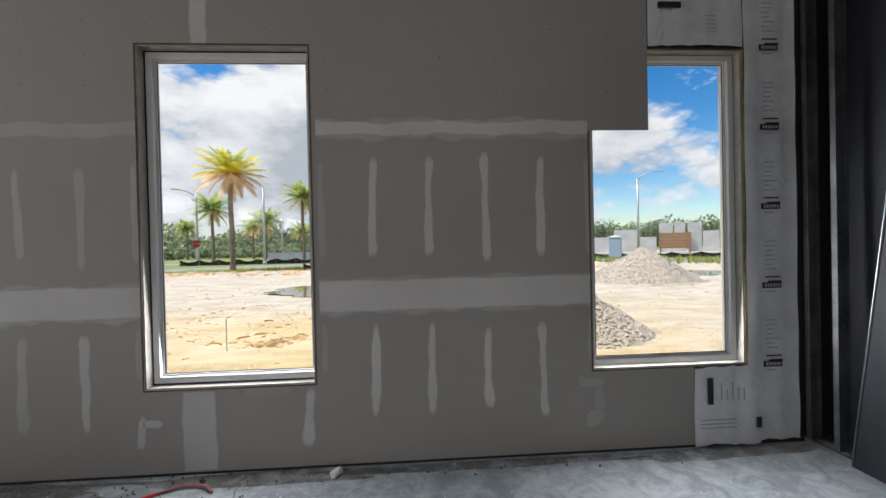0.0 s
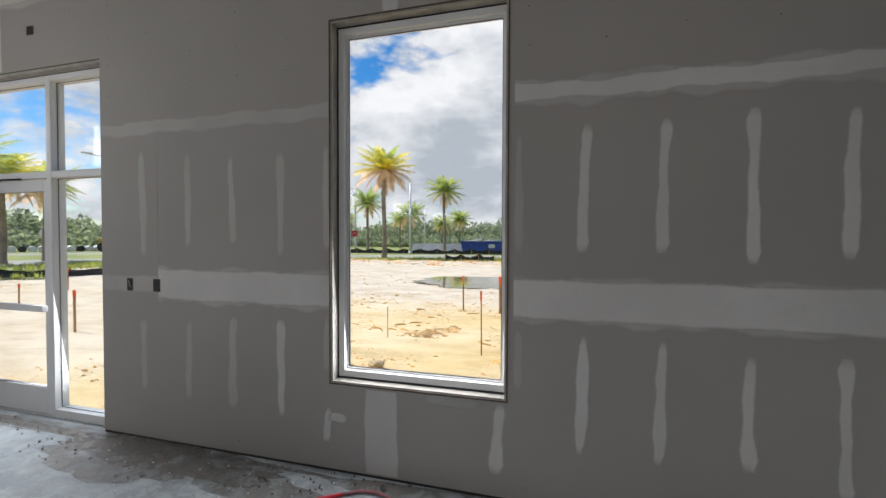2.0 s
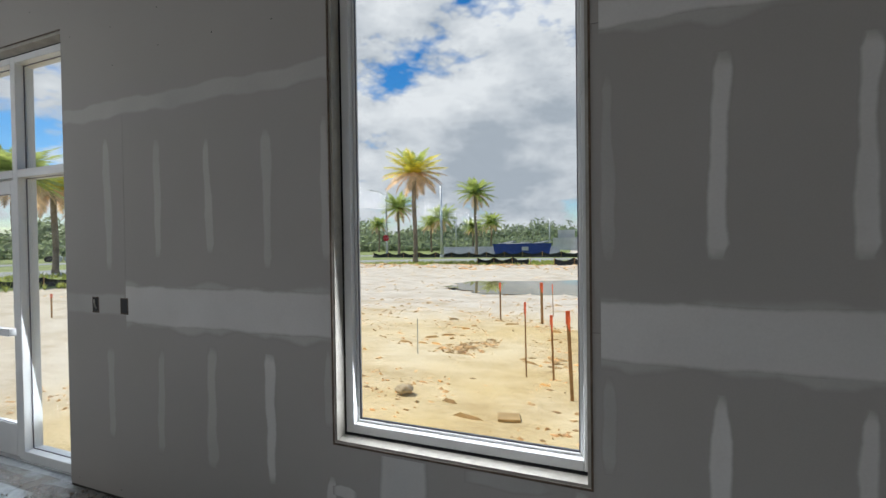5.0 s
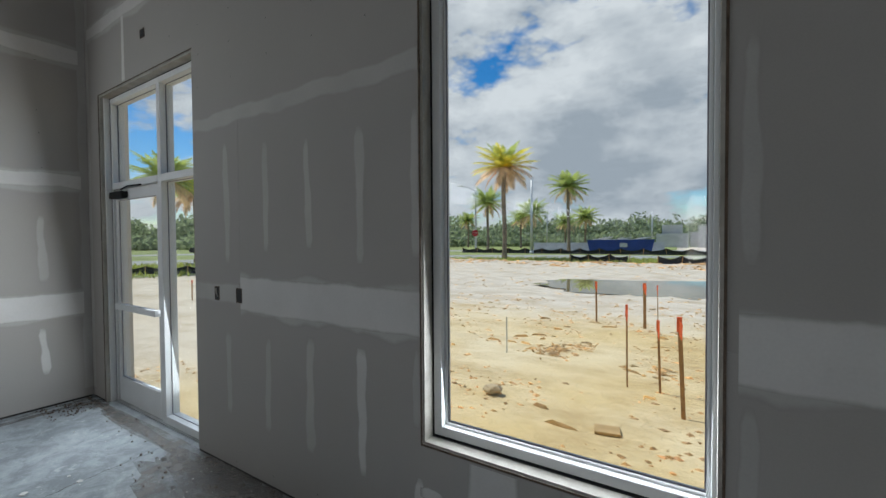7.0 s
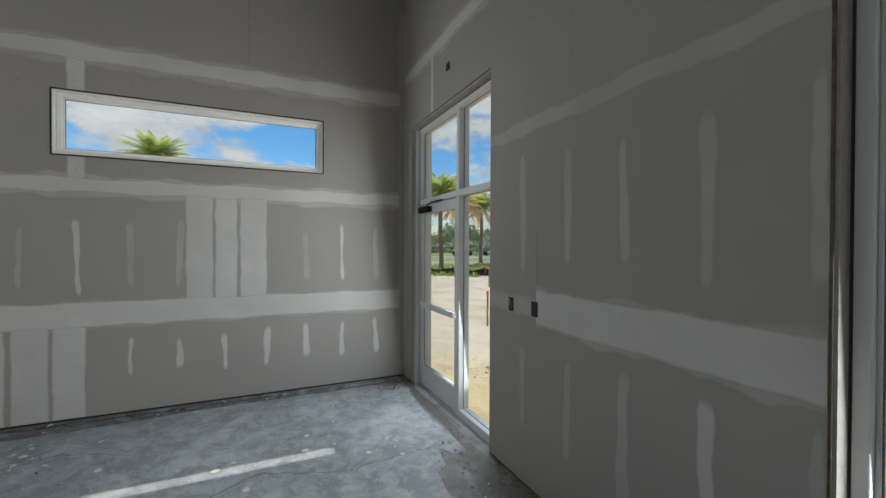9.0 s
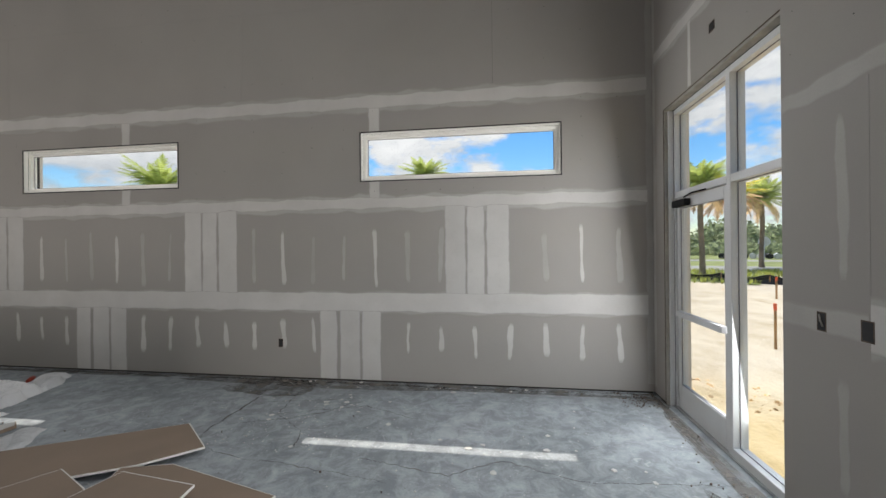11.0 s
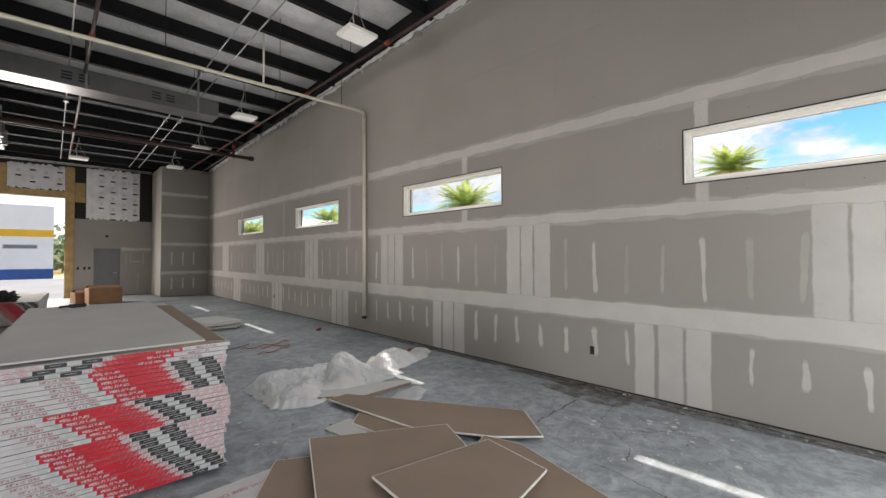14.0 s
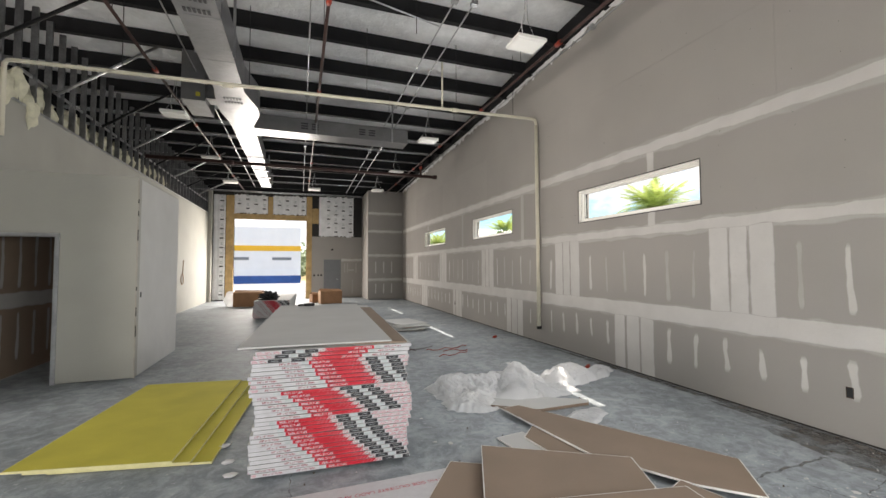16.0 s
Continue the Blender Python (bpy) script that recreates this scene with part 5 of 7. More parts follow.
bm = bmesh.new(); tube(bm, [(BD[0] + 0.12, BY + 0.0, 0.98), (BD[0] + 0.12, BY + 0.06, 0.98), (BD[0] + 0.24, BY + 0.065, 0.98)], 0.012, 6); part("handle", bm, GALV, bdoor)
smear(BACK, wall_back, -4.2, -3.13, 1.95, 2.05, MUD); smear(BACK, wall_back, -3.75, -3.68, 0.2, 0.95, MUDTHIN)
smear(BACK, wall_back, -3.8, -3.5, 1.42, 1.5, MUDTHIN)
for x in (-3.3, -3.45, -3.9):
    smear(BACK, wall_back, x - 0.03, x + 0.03, 1.3, 1.85, MUDTHIN, taper=0.2)


# ---- stacks of plasterboard ----
def words(name, text, size, material, parent, m):
    """Flat lettering in the built-in font, as a mesh."""
    cu = bpy.data.curves.new(name, "FONT")
    cu.body, cu.size, cu.align_x, cu.align_y = text, size, "CENTER", "CENTER"
    tmp = bpy.data.objects.new(name, cu)
    me = bpy.data.meshes.new_from_object(tmp)
    bpy.data.objects.remove(tmp)
    me.materials.clear(); me.materials.append(material)
    o = new(name, me)
    o.parent, o.matrix_local = parent, m
    return o


def letters(text, size):
    cu = bpy.data.curves.new("print", "FONT")
    cu.body, cu.size, cu.align_x, cu.align_y, cu.resolution_u = text, size, "CENTER", "CENTER", 2
    cu.offset = 0.0007   # bold
    tmp = bpy.data.objects.new("print", cu)
    me = bpy.data.meshes.new_from_object(tmp)
    bpy.data.objects.remove(tmp)
    return me


SIZE_PRINT = letters("5/8\" x 12' TE/BA", 0.021)


def bundle_tape(width, h, s, flip, seed):
    """The printed end tape of one bundle: s is where its red block begins, flip turns the sheet end for end."""
    bm = bmesh.new()
    hw = width / 2
    box(bm, -hw, hw, 0.0, 0.0012, 0.0024, h - 0.0016, 0)
    r = random.Random(seed)
    def mark(a, b, lo, hi, mi, d=0.0022):
        a, b = s + flip * a, s + flip * b
        a, b = max(-hw + 0.004, min(a, b)), min(hw - 0.004, max(a, b))
        if b > a:
            box(bm, -b, -a, 0.0005, d, h * lo, h * hi, mi)
    def text(c, mi, turned):
        c = s + flip * c
        if abs(c) < hw - 0.1:
            n0, f0_ = len(bm.verts), len(bm.faces)
            bm.from_mesh(SIZE_PRINT)
            bm.verts.ensure_lookup_table(); bm.faces.ensure_lookup_table()
            m = pose(-c, 0.0032, h * 0.5, 90, 0, 180) @ pose(0, 0, 0, 0, 0, 180 if turned else 0)
            for v in bm.verts[n0:]:
                v.co = m @ v.co
            for f in bm.faces[f0_:]:
                f.material_index = mi
    mark(-0.055, -0.01, 0.18, 0.82, 3)
    text(-0.155, 4, flip < 0)
    text(-0.40, 4, flip < 0)
    for k in range(9):      # rows of fine print on the white
        for q, lo in enumerate((0.2, 0.44, 0.68)):
            mark(-0.56 - k * 0.06 - 0.008 * q, -0.512 - k * 0.06 - r.uniform(0, 0.012), lo, lo + 0.09, 5)
            mark(0.735 + k * 0.06 + 0.008 * q, 0.785 + k * 0.06 + r.uniform(0, 0.01), lo, lo + 0.09, 5)
    mark(0.0, 0.31, 0.05, 0.95, 1)
    text(0.09, 0, flip > 0)
    mark(0.31, 0.40, 0.05, 0.95, 1)
    for q, lo in enumerate((0.16, 0.40, 0.64)):      # small white lines on the red, then red ones on the white
        for k in range(5):
            a = 0.285 + 0.03 * k + 0.006 * q
            mark(a, a + 0.010 + 0.003 * k, lo, lo + 0.10, 5 if k < 3 else 0, 0.0031)
        mark(0.405, 0.44, lo, lo + 0.12, 1)
    mark(0.45, 0.553, 0.08, 0.88, 2); mark(0.475, 0.53, 0.45, 0.53, 3, 0.003)
    mark(0.562, 0.612, 0.2, 0.8, 3)
    mark(0.623, 0.727, 0.08, 0.88, 2); mark(0.65, 0.703, 0.45, 0.53, 3, 0.003)
    return bm


def plasterboard_stack(at, turn, width, length, bundles, h, label, pattern):
    t = thing("plasterboard_stack", label, "plasterboard stack", at=at, turn=turn)
    for x in (-length * 0.4, 0, length * 0.4):
        bm = bmesh.new(); box(bm, -width / 2 + 0.02, width / 2 - 0.02, x - length / 2 - 0.04, x - length / 2 + 0.04, -0.03, 0.0); part("bearer", bm, GYPSUM, t)
    rnd = random.Random(int(length * 10))
    for i in range(bundles):
        jx, jy = rnd.uniform(-0.012, 0.012) + (0.02 * math.sin(i * 0.35)), rnd.uniform(-0.012, 0.006)
        z = i * h
        bm = bmesh.new()
        box(bm, -width / 2 + jx, width / 2 + jx, -length + jy, jy, z + 0.0022, z + h / 2 - 0.0008)
        box(bm, -width / 2 + jx, width / 2 + jx, -length + jy, jy, z + h / 2 + 0.0008, z + h - 0.0015)
        b = part("plasterboard", bm, WHITEFACE, t)
        tape = part("end_tape", bundle_tape(width, h, *pattern(i), i), [TAPEW, TAPER, TAPEK, TAPEG, TAPEP, TAPEF], b, "printed white and red end tape")
        tape.matrix_local = pose(jx, jy, z)
    return t


def zigzag(i):
    """Where the red begins on each bundle, counted from the top, and which way its tape is turned."""
    top = 29 - i
    if top < 3:
        return 0.30 - 0.035 * top, -1
    if top < 10:
        return -0.20 + 0.028 * (top - 3), 1
    if top < 17:
        return -0.39 + 0.031 * (top - 10), 1
    return -0.46 + 0.033 * (top - 17), 1


H = 0.032
stack = plasterboard_stack((-1.33, -2.57, 0.03), 177.4 - 180, 1.24, 3.6, 30, H, "waist-high stack of plasterboard with red and white end tapes", zigzag)
bm = bmesh.new()
prism(bm, [(-0.60, -2.66), (-1.81, -2.60), (-1.97, -6.15), (-0.76, -6.24)], 1.0045, 1.0175)
loose = tagged(obj("loose_board", bm, WHITEFACE), "grey loose plasterboard sheet lying askew on a stack", "plasterboard")
bm = bmesh.new()
prism(bm, [(-1.935, -2.56), (-0.9, -2.75), (-1.0, -5.9), (-2.12, -5.6)], 0.991, 1.004)
tagged(obj("loose_board", bm, BROWN), "brown-backed plasterboard sheet lying askew on a stack", "plasterboard")
tool = thing("hand_tool", "small dark hand tool lying on a plasterboard stack", "tool", at=(-1.17, -6.0, 1.018), turn=15)
bm = bmesh.new(); chamfer_box(bm, -0.11, 0.05, -0.04, 0.04, 0.0, 0.045, 0.012); part("body", bm, BLACK, tool)
bm = bmesh.new(); tube(bm, [(0.05, 0, 0.02), (0.10, 0.01, 0.022), (0.15, 0.0, 0.018)], 0.013, 8); part("handle", bm, DARKSTEEL, tool)
stack2 = plasterboard_stack((-0.20, -13.1, 0.03), -3.0, 1.05, 3.4, 17, H, "low stack of plasterboard with red and white end tapes", lambda i: (0.2 - 0.03 * i, 1))
rag = tagged(new("tarp_heap"), "dark crumpled cloth heaped on a plasterboard stack", "cloth")
bm = bmesh.new(); lump(bm, (-0.1, -13.5, 0.66), (0.24, 0.2, 0.15), 3, 4, 0.8, 3.5); part("heap", bm, SILT, rag)
left = thing("offcut_stack", "low untidy stack of plasterboard offcuts on the slab", "plasterboard offcuts", at=(-3.75, -9.9, 0))
rnd = random.Random(3)
for i in range(9):
    bm = bmesh.new()
    w, l, a = rnd.uniform(0.35, 0.55), rnd.uniform(0.5, 0.8), rnd.uniform(-0.35, 0.35)
    prism(bm, [(x * w * math.cos(a) - y * l * math.sin(a), x * w * math.sin(a) + y * l * math.cos(a)) for x, y in ((-1, -1), (1, -1), (1, 1), (-1, 1))], i * 0.017, i * 0.017 + 0.0155)
    part("offcut", bm, BROWN if i % 4 == 1 else WHITEFACE, left)


# ---- yellow sheets ----
def flat_board(name, outline, z, t, face, label, category, group="", tilt=None, edge=None):
    bm = bmesh.new()
    lo = [bm.verts.new((x, y, z + (tilt(x, y) if tilt else 0))) for x, y in outline]
    hi = [bm.verts.new((x, y, z + t + (tilt(x, y) if tilt else 0))) for x, y in outline]
    n = len(outline)
    bm.faces.new(lo[::-1])
    cx, cy = sum(p[0] for p in outline) / n, sum(p[1] for p in outline) / n
    inn = []
    for x, y in outline:      # the paper is torn back a few millimetres along the cut edges
        d = math.hypot(x - cx, y - cy)
        k = 1 - 0.009 / max(d, 0.05)
        xi, yi = cx + (x - cx) * k, cy + (y - cy) * k
        inn.append(bm.verts.new((xi, yi, z + t + 0.0004 + (tilt(xi, yi) if tilt else 0))))
    bm.faces.new(inn)
    for i in range(n):
        bm.faces.new((lo[i], lo[(i + 1) % n], hi[(i + 1) % n], hi[i])).material_index = 1
        bm.faces.new((hi[i], hi[(i + 1) % n], inn[(i + 1) % n], inn[i])).material_index = 1
    return tagged(obj(name, bm, [face, edge or GYPSUM]), label, category, group)


YEDGE = mat("yellow_board_edge", (0.62, 0.58, 0.30), 0.9, vary=0.1, scale=12)
for i, (dx, dy) in enumerate(((-0.30, 0.03), (-0.14, 0.02), (0.0, 0.0))):
    flat_board("yellow_sheathing", [(1.13 + dx, -3.30 + dy), (-0.075 + dx, -3.06 + dy), (-0.29 + dx, -5.54 + dy), (0.88 + dx, -5.70 + dy)], 0.004 + i * 0.018, 0.0165, YELLOWP, "yellow glass-mat sheathing board lying on the slab", "sheathing board", "yellow boards", edge=YEDGE)

# ---- cut plasterboard on the floor ----
G = "cut plasterboard heap"
L1 = "brown-backed plasterboard offcut lying in a heap on the slab"
flat_board("cut_board", [(-2.84, -2.65), (-3.14, -2.69), (-3.35, -2.1), (-2.95, -2.0)], 0.003, 0.013, WHITEFACE, "pale plasterboard offcut under the brown pieces", "plasterboard offcut", G)
flat_board("printed_board", [(-0.93, -2.25), (-2.25, -2.27), (-2.3, -1.75), (-0.95, -1.72)], 0.002, 0.013, TAPEW, "white board printed with red words, lying on the slab", "plasterboard offcut", G)
flat_board("cut_board", [(-3.32, -2.78), (-3.6, -1.75), (-3.2, -1.6), (-3.08, -2.55)], 0.018, 0.014, BROWN, L1, "plasterboard offcut", G)
flat_board("cut_board", [(-3.21, -3.26), (-3.44, -3.29), (-4.50, -1.52), (-4.12, -1.06), (-3.81, -1.35), (-3.40, -2.02)], 0.036, 0.015, BROWN, L1, "plasterboard offcut", G)
flat_board("cut_board", [(-2.25, -2.34), (-2.5, -2.2), (-2.6, -1.4), (-1.75, -1.65)], 0.018, 0.014, BROWN, L1, "plasterboard offcut", G)
flat_board("cut_board", [(-3.35, -0.85), (-3.42, -0.7), (-3.32, -0.35), (-2.9, -0.6)], 0.003, 0.013, WHITEFACE, "pale plasterboard offcut under the brown pieces", "plasterboard offcut", G)
flat_board("cut_board", [(-3.76, -1.45), (-3.86, -1.11), (-3.60, -0.14), (-3.25, -0.2), (-3.1, -1.2)], 0.034, 0.014, BROWN, L1, "plasterboard offcut", G)
flat_board("cut_board", [(-2.56, -2.40), (-3.66, -1.82), (-3.47, -1.40), (-2.9, -0.95), (-2.15, -1.45)], 0.053, 0.015, BROWN, L1, "plasterboard offcut", G, tilt=lambda x, y: 0.02 * (x + 3.66))
flat_board("cut_board", [(-2.56, -1.45), (-3.64, -1.30), (-3.56, -0.68), (-2.85, -0.55), (-2.5, -0.75)], 0.083, 0.016, BROWN, L1, "plasterboard offcut", G, tilt=lambda x, y: 0.03 * (x + 3.64))
sign = words("printed_words", "THIS SIDE OUT/ESTE LADO AFUERA", 0.055, TAPER, bpy.data.objects["printed_board"], pose(-1.66, -2.12, 0.0165, 0, 0, 1.0))
flat_board("cut_board", [(-3.05, -3.98), (-4.36, -3.22), (-4.30, -3.13), (-3.62, -3.12), (-2.95, -3.6)], 0.004, 0.03, WHITEFACE, "pale plasterboard sheet under crumpled plastic", "plasterboard offcut", edge=BROWN)

# ---- crumpled plastic ----
film = thing("plastic_sheet", "crumpled translucent plastic sheeting heaped on the slab", "plastic sheeting")
def crumple(outline_r, cx, cy, h, seed, n=(170, 70)):
    bm = bmesh.new()
    na, nr = n
    rows_ = []
    for j in range(nr + 1):
        s = j / nr
        ring = []
        for i in range(na):
            a = 2 * math.pi * i / na
            rx, ry, rot = outline_r
            edge = 1 + 0.16 * noise.noise(Vector((math.cos(a) * 2.2, math.sin(a) * 2.2, seed))) + 0.07 * noise.noise(Vector((math.cos(a) * 7, math.sin(a) * 7, seed)))
            x, y = math.cos(a) * rx * s * edge, math.sin(a) * ry * s * edge
            p = Vector((x, y, seed))
            body = (1 - s ** 2.2)
            q = p * 3.0 + Vector((0.5 * noise.noise(p * 2.1), 0.5 * noise.noise(p * 2.3 + Vector((5, 0, 0))), 0))
            swell = 0.6 + 0.75 * noise.noise(p * 1.9 + Vector((4, 0, 0)))
            z = h * body * max(0.1, swell) + 0.004
            for f_, amp, k in ((1.1, 0.085, 1.0), (2.3, 0.05, 2.0), (5.0, 0.036, 3.0), (11.0, 0.020, 4.0), (23.0, 0.008, 5.0)):
                bend = Vector((noise.noise(p * f_ * 0.55 + Vector((k, 7, 3))), noise.noise(p * f_ * 0.55 + Vector((2, k, 8))), 0)) * (1.1 / f_)
                ta = seed * 1.7 + k * 2.4 + 0.9 * noise.noise(p * 0.8 + Vector((k, 0, 3)))
                u = ((p.x + bend.x) * math.cos(ta) + (p.y + bend.y) * math.sin(ta)) * f_
                w = abs(noise.noise(Vector(((p.x + bend.x) * f_ * 1.3, (p.y + bend.y) * f_ * 1.3, seed + k * 5))))
                pillow = 0.55 * (1 - 4 * (u % 1.0 - 0.5) ** 2) + 0.8 * min(1.0, 2.2 * w) ** 0.6 - 0.6
                z += amp * pillow * min(1, (1 - s) * 6) * min(1.0, 0.2 + h * 3.5)
            x += 0.06 * noise.noise(q * 1.1 + Vector((9, 2, 0))); y += 0.06 * noise.noise(q * 1.1 + Vector((1, 8, 0)))
            c, sn = math.cos(rot), math.sin(rot)
            ring.append(bm.verts.new((cx + x * c - y * sn, cy + x * sn + y * c, max(0.006 + 0.012 * abs(noise.noise(q * 5.0)), z))))
        rows_.append(ring)
    for j in range(nr):
        for i in range(na):
            f = bm.faces.new((rows_[j][i], rows_[j][(i + 1) % na], rows_[j + 1][(i + 1) % na], rows_[j + 1][i])); f.smooth = True
    return bm


bmesh_a = crumple((1.05, 0.52, 2.9), -3.62, -4.02, 0.30, 2.0, (300, 110))
part("bunched_film", bmesh_a, FILM, film)
part("bunched_film", crumple((0.5, 0.34, 0.3), -4.75, -4.15, 0.20, 7.0, (150, 55)), FILM, film)
part("trailing_edge", crumple((0.55, 0.22, 0.5), -5.25, -4.2, 0.10, 11.0, (130, 45)), FILM, film)
part("trailing_edge", crumple((0.42, 0.16, 0.4), -3.95, -2.78, 0.04, 13.0, (120, 40)), FILM, film)
part("trailing_edge", crumple((0.4, 0.3, 0.2), -3.05, -3.62, 0.14, 17.0, (130, 50)), FILM, film)

# ---- cardboard boxes at the back ----
for (x, y, w, d, h, rot, lb) in ((0.93, -17.9, 1.15, 0.6, 0.58, -6, "long brown cardboard carton near the gate"), (-2.35, -18.2, 0.95, 0.6, 0.56, 8, "torn brown cardboard carton near the back door"), (-1.72, -18.9, 0.4, 0.4, 0.38, 20, "small brown cardboard carton near the back door")):
    t = thing("cardboard_box", lb, "cardboard box", "cartons", at=(x, y, 0), turn=rot)
    bm = bmesh.new(); chamfer_box(bm, -w / 2, w / 2, -d / 2, d / 2, 0.0, h, 0.01); part("carton", bm, CARD, t)
    for sx in (-1, 1):
        bm = bmesh.new()
        v = [bm.verts.new(p) for p in ((-w / 2, sx * d / 2, h), (w / 2, sx * d / 2, h), (w / 2 - 0.05, sx * (d / 2 - 0.2), h + 0.1), (-w / 2 + 0.08, sx * (d / 2 - 0.22), h + 0.07))]
        bm.faces.new(v); part("flap", bm, CARD, t)
wrap = tagged(new("plastic_bundle"), "white plastic wrap bundled beside a carton", "plastic wrap")
bm = bmesh.new(); lump(bm, (1.62, -18.1, 0.28), (0.3, 0.35, 0.36), 9, 3, 0.35); part("bundle", bm, FILM, wrap)

# ---- small things on the slab ----
hose = thing("red_tubing", "red plastic tube with a white end lying by the wall", "tubing")
bm = bmesh.new(); tube(bm, [(-2.06, 2.44, 0.012), (-1.94, 2.5, 0.012), (-1.76, 2.61, 0.012), (-1.6, 2.72, 0.013)], 0.011, 8); part("tube", bm, TAPER, hose)
bm = bmesh.new(); tube(bm, [(-1.6, 2.72, 0.013), (-1.5, 2.775, 0.016), (-1.40, 2.785, 0.02), (-1.31, 2.76, 0.02), (-1.25, 2.70, 0.013)], 0.010, 8); part("tube_end", bm, TAPEP, hose, "white and red mottled end")
bm = bmesh.new(); tube(bm, [(-1.95, 2.495, 0.012), (-1.86, 2.55, 0.0125)], 0.0118, 8); part("print", bm, TAPEK, hose)
cup = thing("pvc_offcut", "short white plastic pipe offcut by the wall", "pipe offcut")
bm = bmesh.new(); tube(bm, [(-0.50, 2.80, 0.026), (-0.455, 2.86, 0.026)], 0.026, 14); part("ring", bm, WHITEALU, cup)
for k, (x, y) in enumerate(((-3.3, -6.6), (-3.6, -6.9), (-3.1, -7.1), (-3.5, -6.35))):
    t = thing("red_tubing", "thin red tubing loosely coiled on the slab", "tubing")
    r = random.Random(k); a0 = r.uniform(0, 6)
    bm = bmesh.new(); tube(bm, [(x + (0.3 + 0.05 * q) * math.cos(a0 + q * 0.28), y + 0.2 * math.sin(a0 + q * 0.3), 0.01 + 0.03 * (q % 3 == 1)) for q in range(9 + k)], 0.007, 6); part("tube", bm, REDFIT if k % 2 else REDPIPE, t)
for x, y, m, lb in ((-5.5, -4.6, REDFIT, "red-capped bottle lying by the wall"), (-5.35, -7.6, REDFIT, "small red tool lying by the wall"), (-2.95, -4.6, BLUE, "small blue cap lying on the slab"), (-2.1, -14.0, BLACK, "dark scrap lying on the slab")):
    t = thing("floor_scrap", lb, "scrap")
    bm = bmesh.new(); tube(bm, [(x, y, 0.03), (x + 0.06, y + 0.05, 0.03), (x + 0.13, y + 0.09, 0.028)], [0.028, 0.03, 0.016], 10); part("body", bm, m, t)
for x, y in ((-0.42, -3.35), (-0.5, -3.0), (-0.55, -2.75)):
    t = thing("crumpled_paper", "crumpled scrap of pale paper on the slab", "scrap")
    bm = bmesh.new(); lump(bm, (x, y, 0.012), (0.05, 0.035, 0.012), x * 9, 2, 0.6); part("paper", bm, TAPEW, t)


def blotch(cx, cy, rx, ry, rot, seed, z=0.0025, n=48, amp=0.35):
    bm = bmesh.new()
    pts = []
    for i in range(n):
        a = 2 * math.pi * i / n
        k = 1 + amp * noise.noise(Vector((math.cos(a) * 1.6, math.sin(a) * 1.6, seed))) + amp * 0.5 * noise.noise(Vector((math.cos(a) * 5, math.sin(a) * 5, seed)))
        x, y = rx * k * math.cos(a), ry * k * math.sin(a)
        pts.append(bm.verts.new((cx + x * math.cos(rot) - y * math.sin(rot), cy + x * math.sin(rot) + y * math.cos(rot), z)))
    c = bm.verts.new((cx, cy, z))
    for i in range(n):
        bm.faces.new((pts[i], pts[(i + 1) % n], c))
    return bm


# damp and dirt along the walls, hairline cracks, chips
for i, (cx, cy, rx, ry, rot) in enumerate(((-2.9, 2.78, 1.0, 0.16, 0.0), (-2.15, 2.66, 0.5, 0.14, -0.1), (-1.0, 2.84, 0.9, 0.09, 0.02), (0.6, 2.87, 1.2, 0.06, 0.0), (2.3, 2.84, 0.7, 0.09, 0.02), (-4.8, 2.86, 0.8, 0.06, 0.0), (-5.66, -1.38, 0.55, 0.30, 1.57), (-5.8, -0.9, 1.7, 0.13, 1.57), (-5.8, 1.6, 1.2, 0.05, 1.57), (-5.85, -4.5, 1.6, 0.06, 1.57), (-3.35, 2.72, 0.75, 0.26, -0.05), (-4.1, 2.88, 1.9, 0.07, 0.0), (-5.72, 2.82, 0.22, 0.12, 0.4), (-5.9, -1.0, 3.8, 0.07, 1.57), (-3.6, 2.82, 0.5, 0.1, 0.0))):
    o = part("damp_stain", blotch(cx, cy, rx, ry, rot, i * 2.3, z=0.0012 + 0.0003 * i), DAMP, floor, "dark damp stain")
def crack(pts, w, seed):
    bm = bmesh.new()
    r = random.Random(seed)
    fine_ = []
    for a, b in zip(pts, pts[1:]):
        n = max(2, int(math.dist(a, b) / 0.05))
        for i in range(n):
            s = i / n
            fine_.append((a[0] + (b[0] - a[0]) * s + r.uniform(-.012, .012), a[1] + (b[1] - a[1]) * s + r.uniform(-.012, .012)))
    fine_.append(pts[-1])
    prev = None
    for i, p in enumerate(fine_):
        q = fine_[min(i + 1, len(fine_) - 1)]; o_ = fine_[max(i - 1, 0)]
        d = Vector((q[0] - o_[0], q[1] - o_[1])).normalized()
        ww = w * r.uniform(0.4, 1.2)
        cur = [bm.verts.new((p[0] - d.y * ww, p[1] + d.x * ww, 0.0045)), bm.verts.new((p[0] + d.y * ww, p[1] - d.x * ww, 0.0045))]
        if prev:
            bm.faces.new((prev[0], prev[1], cur[1], cur[0]))
        prev = cur
    return bm


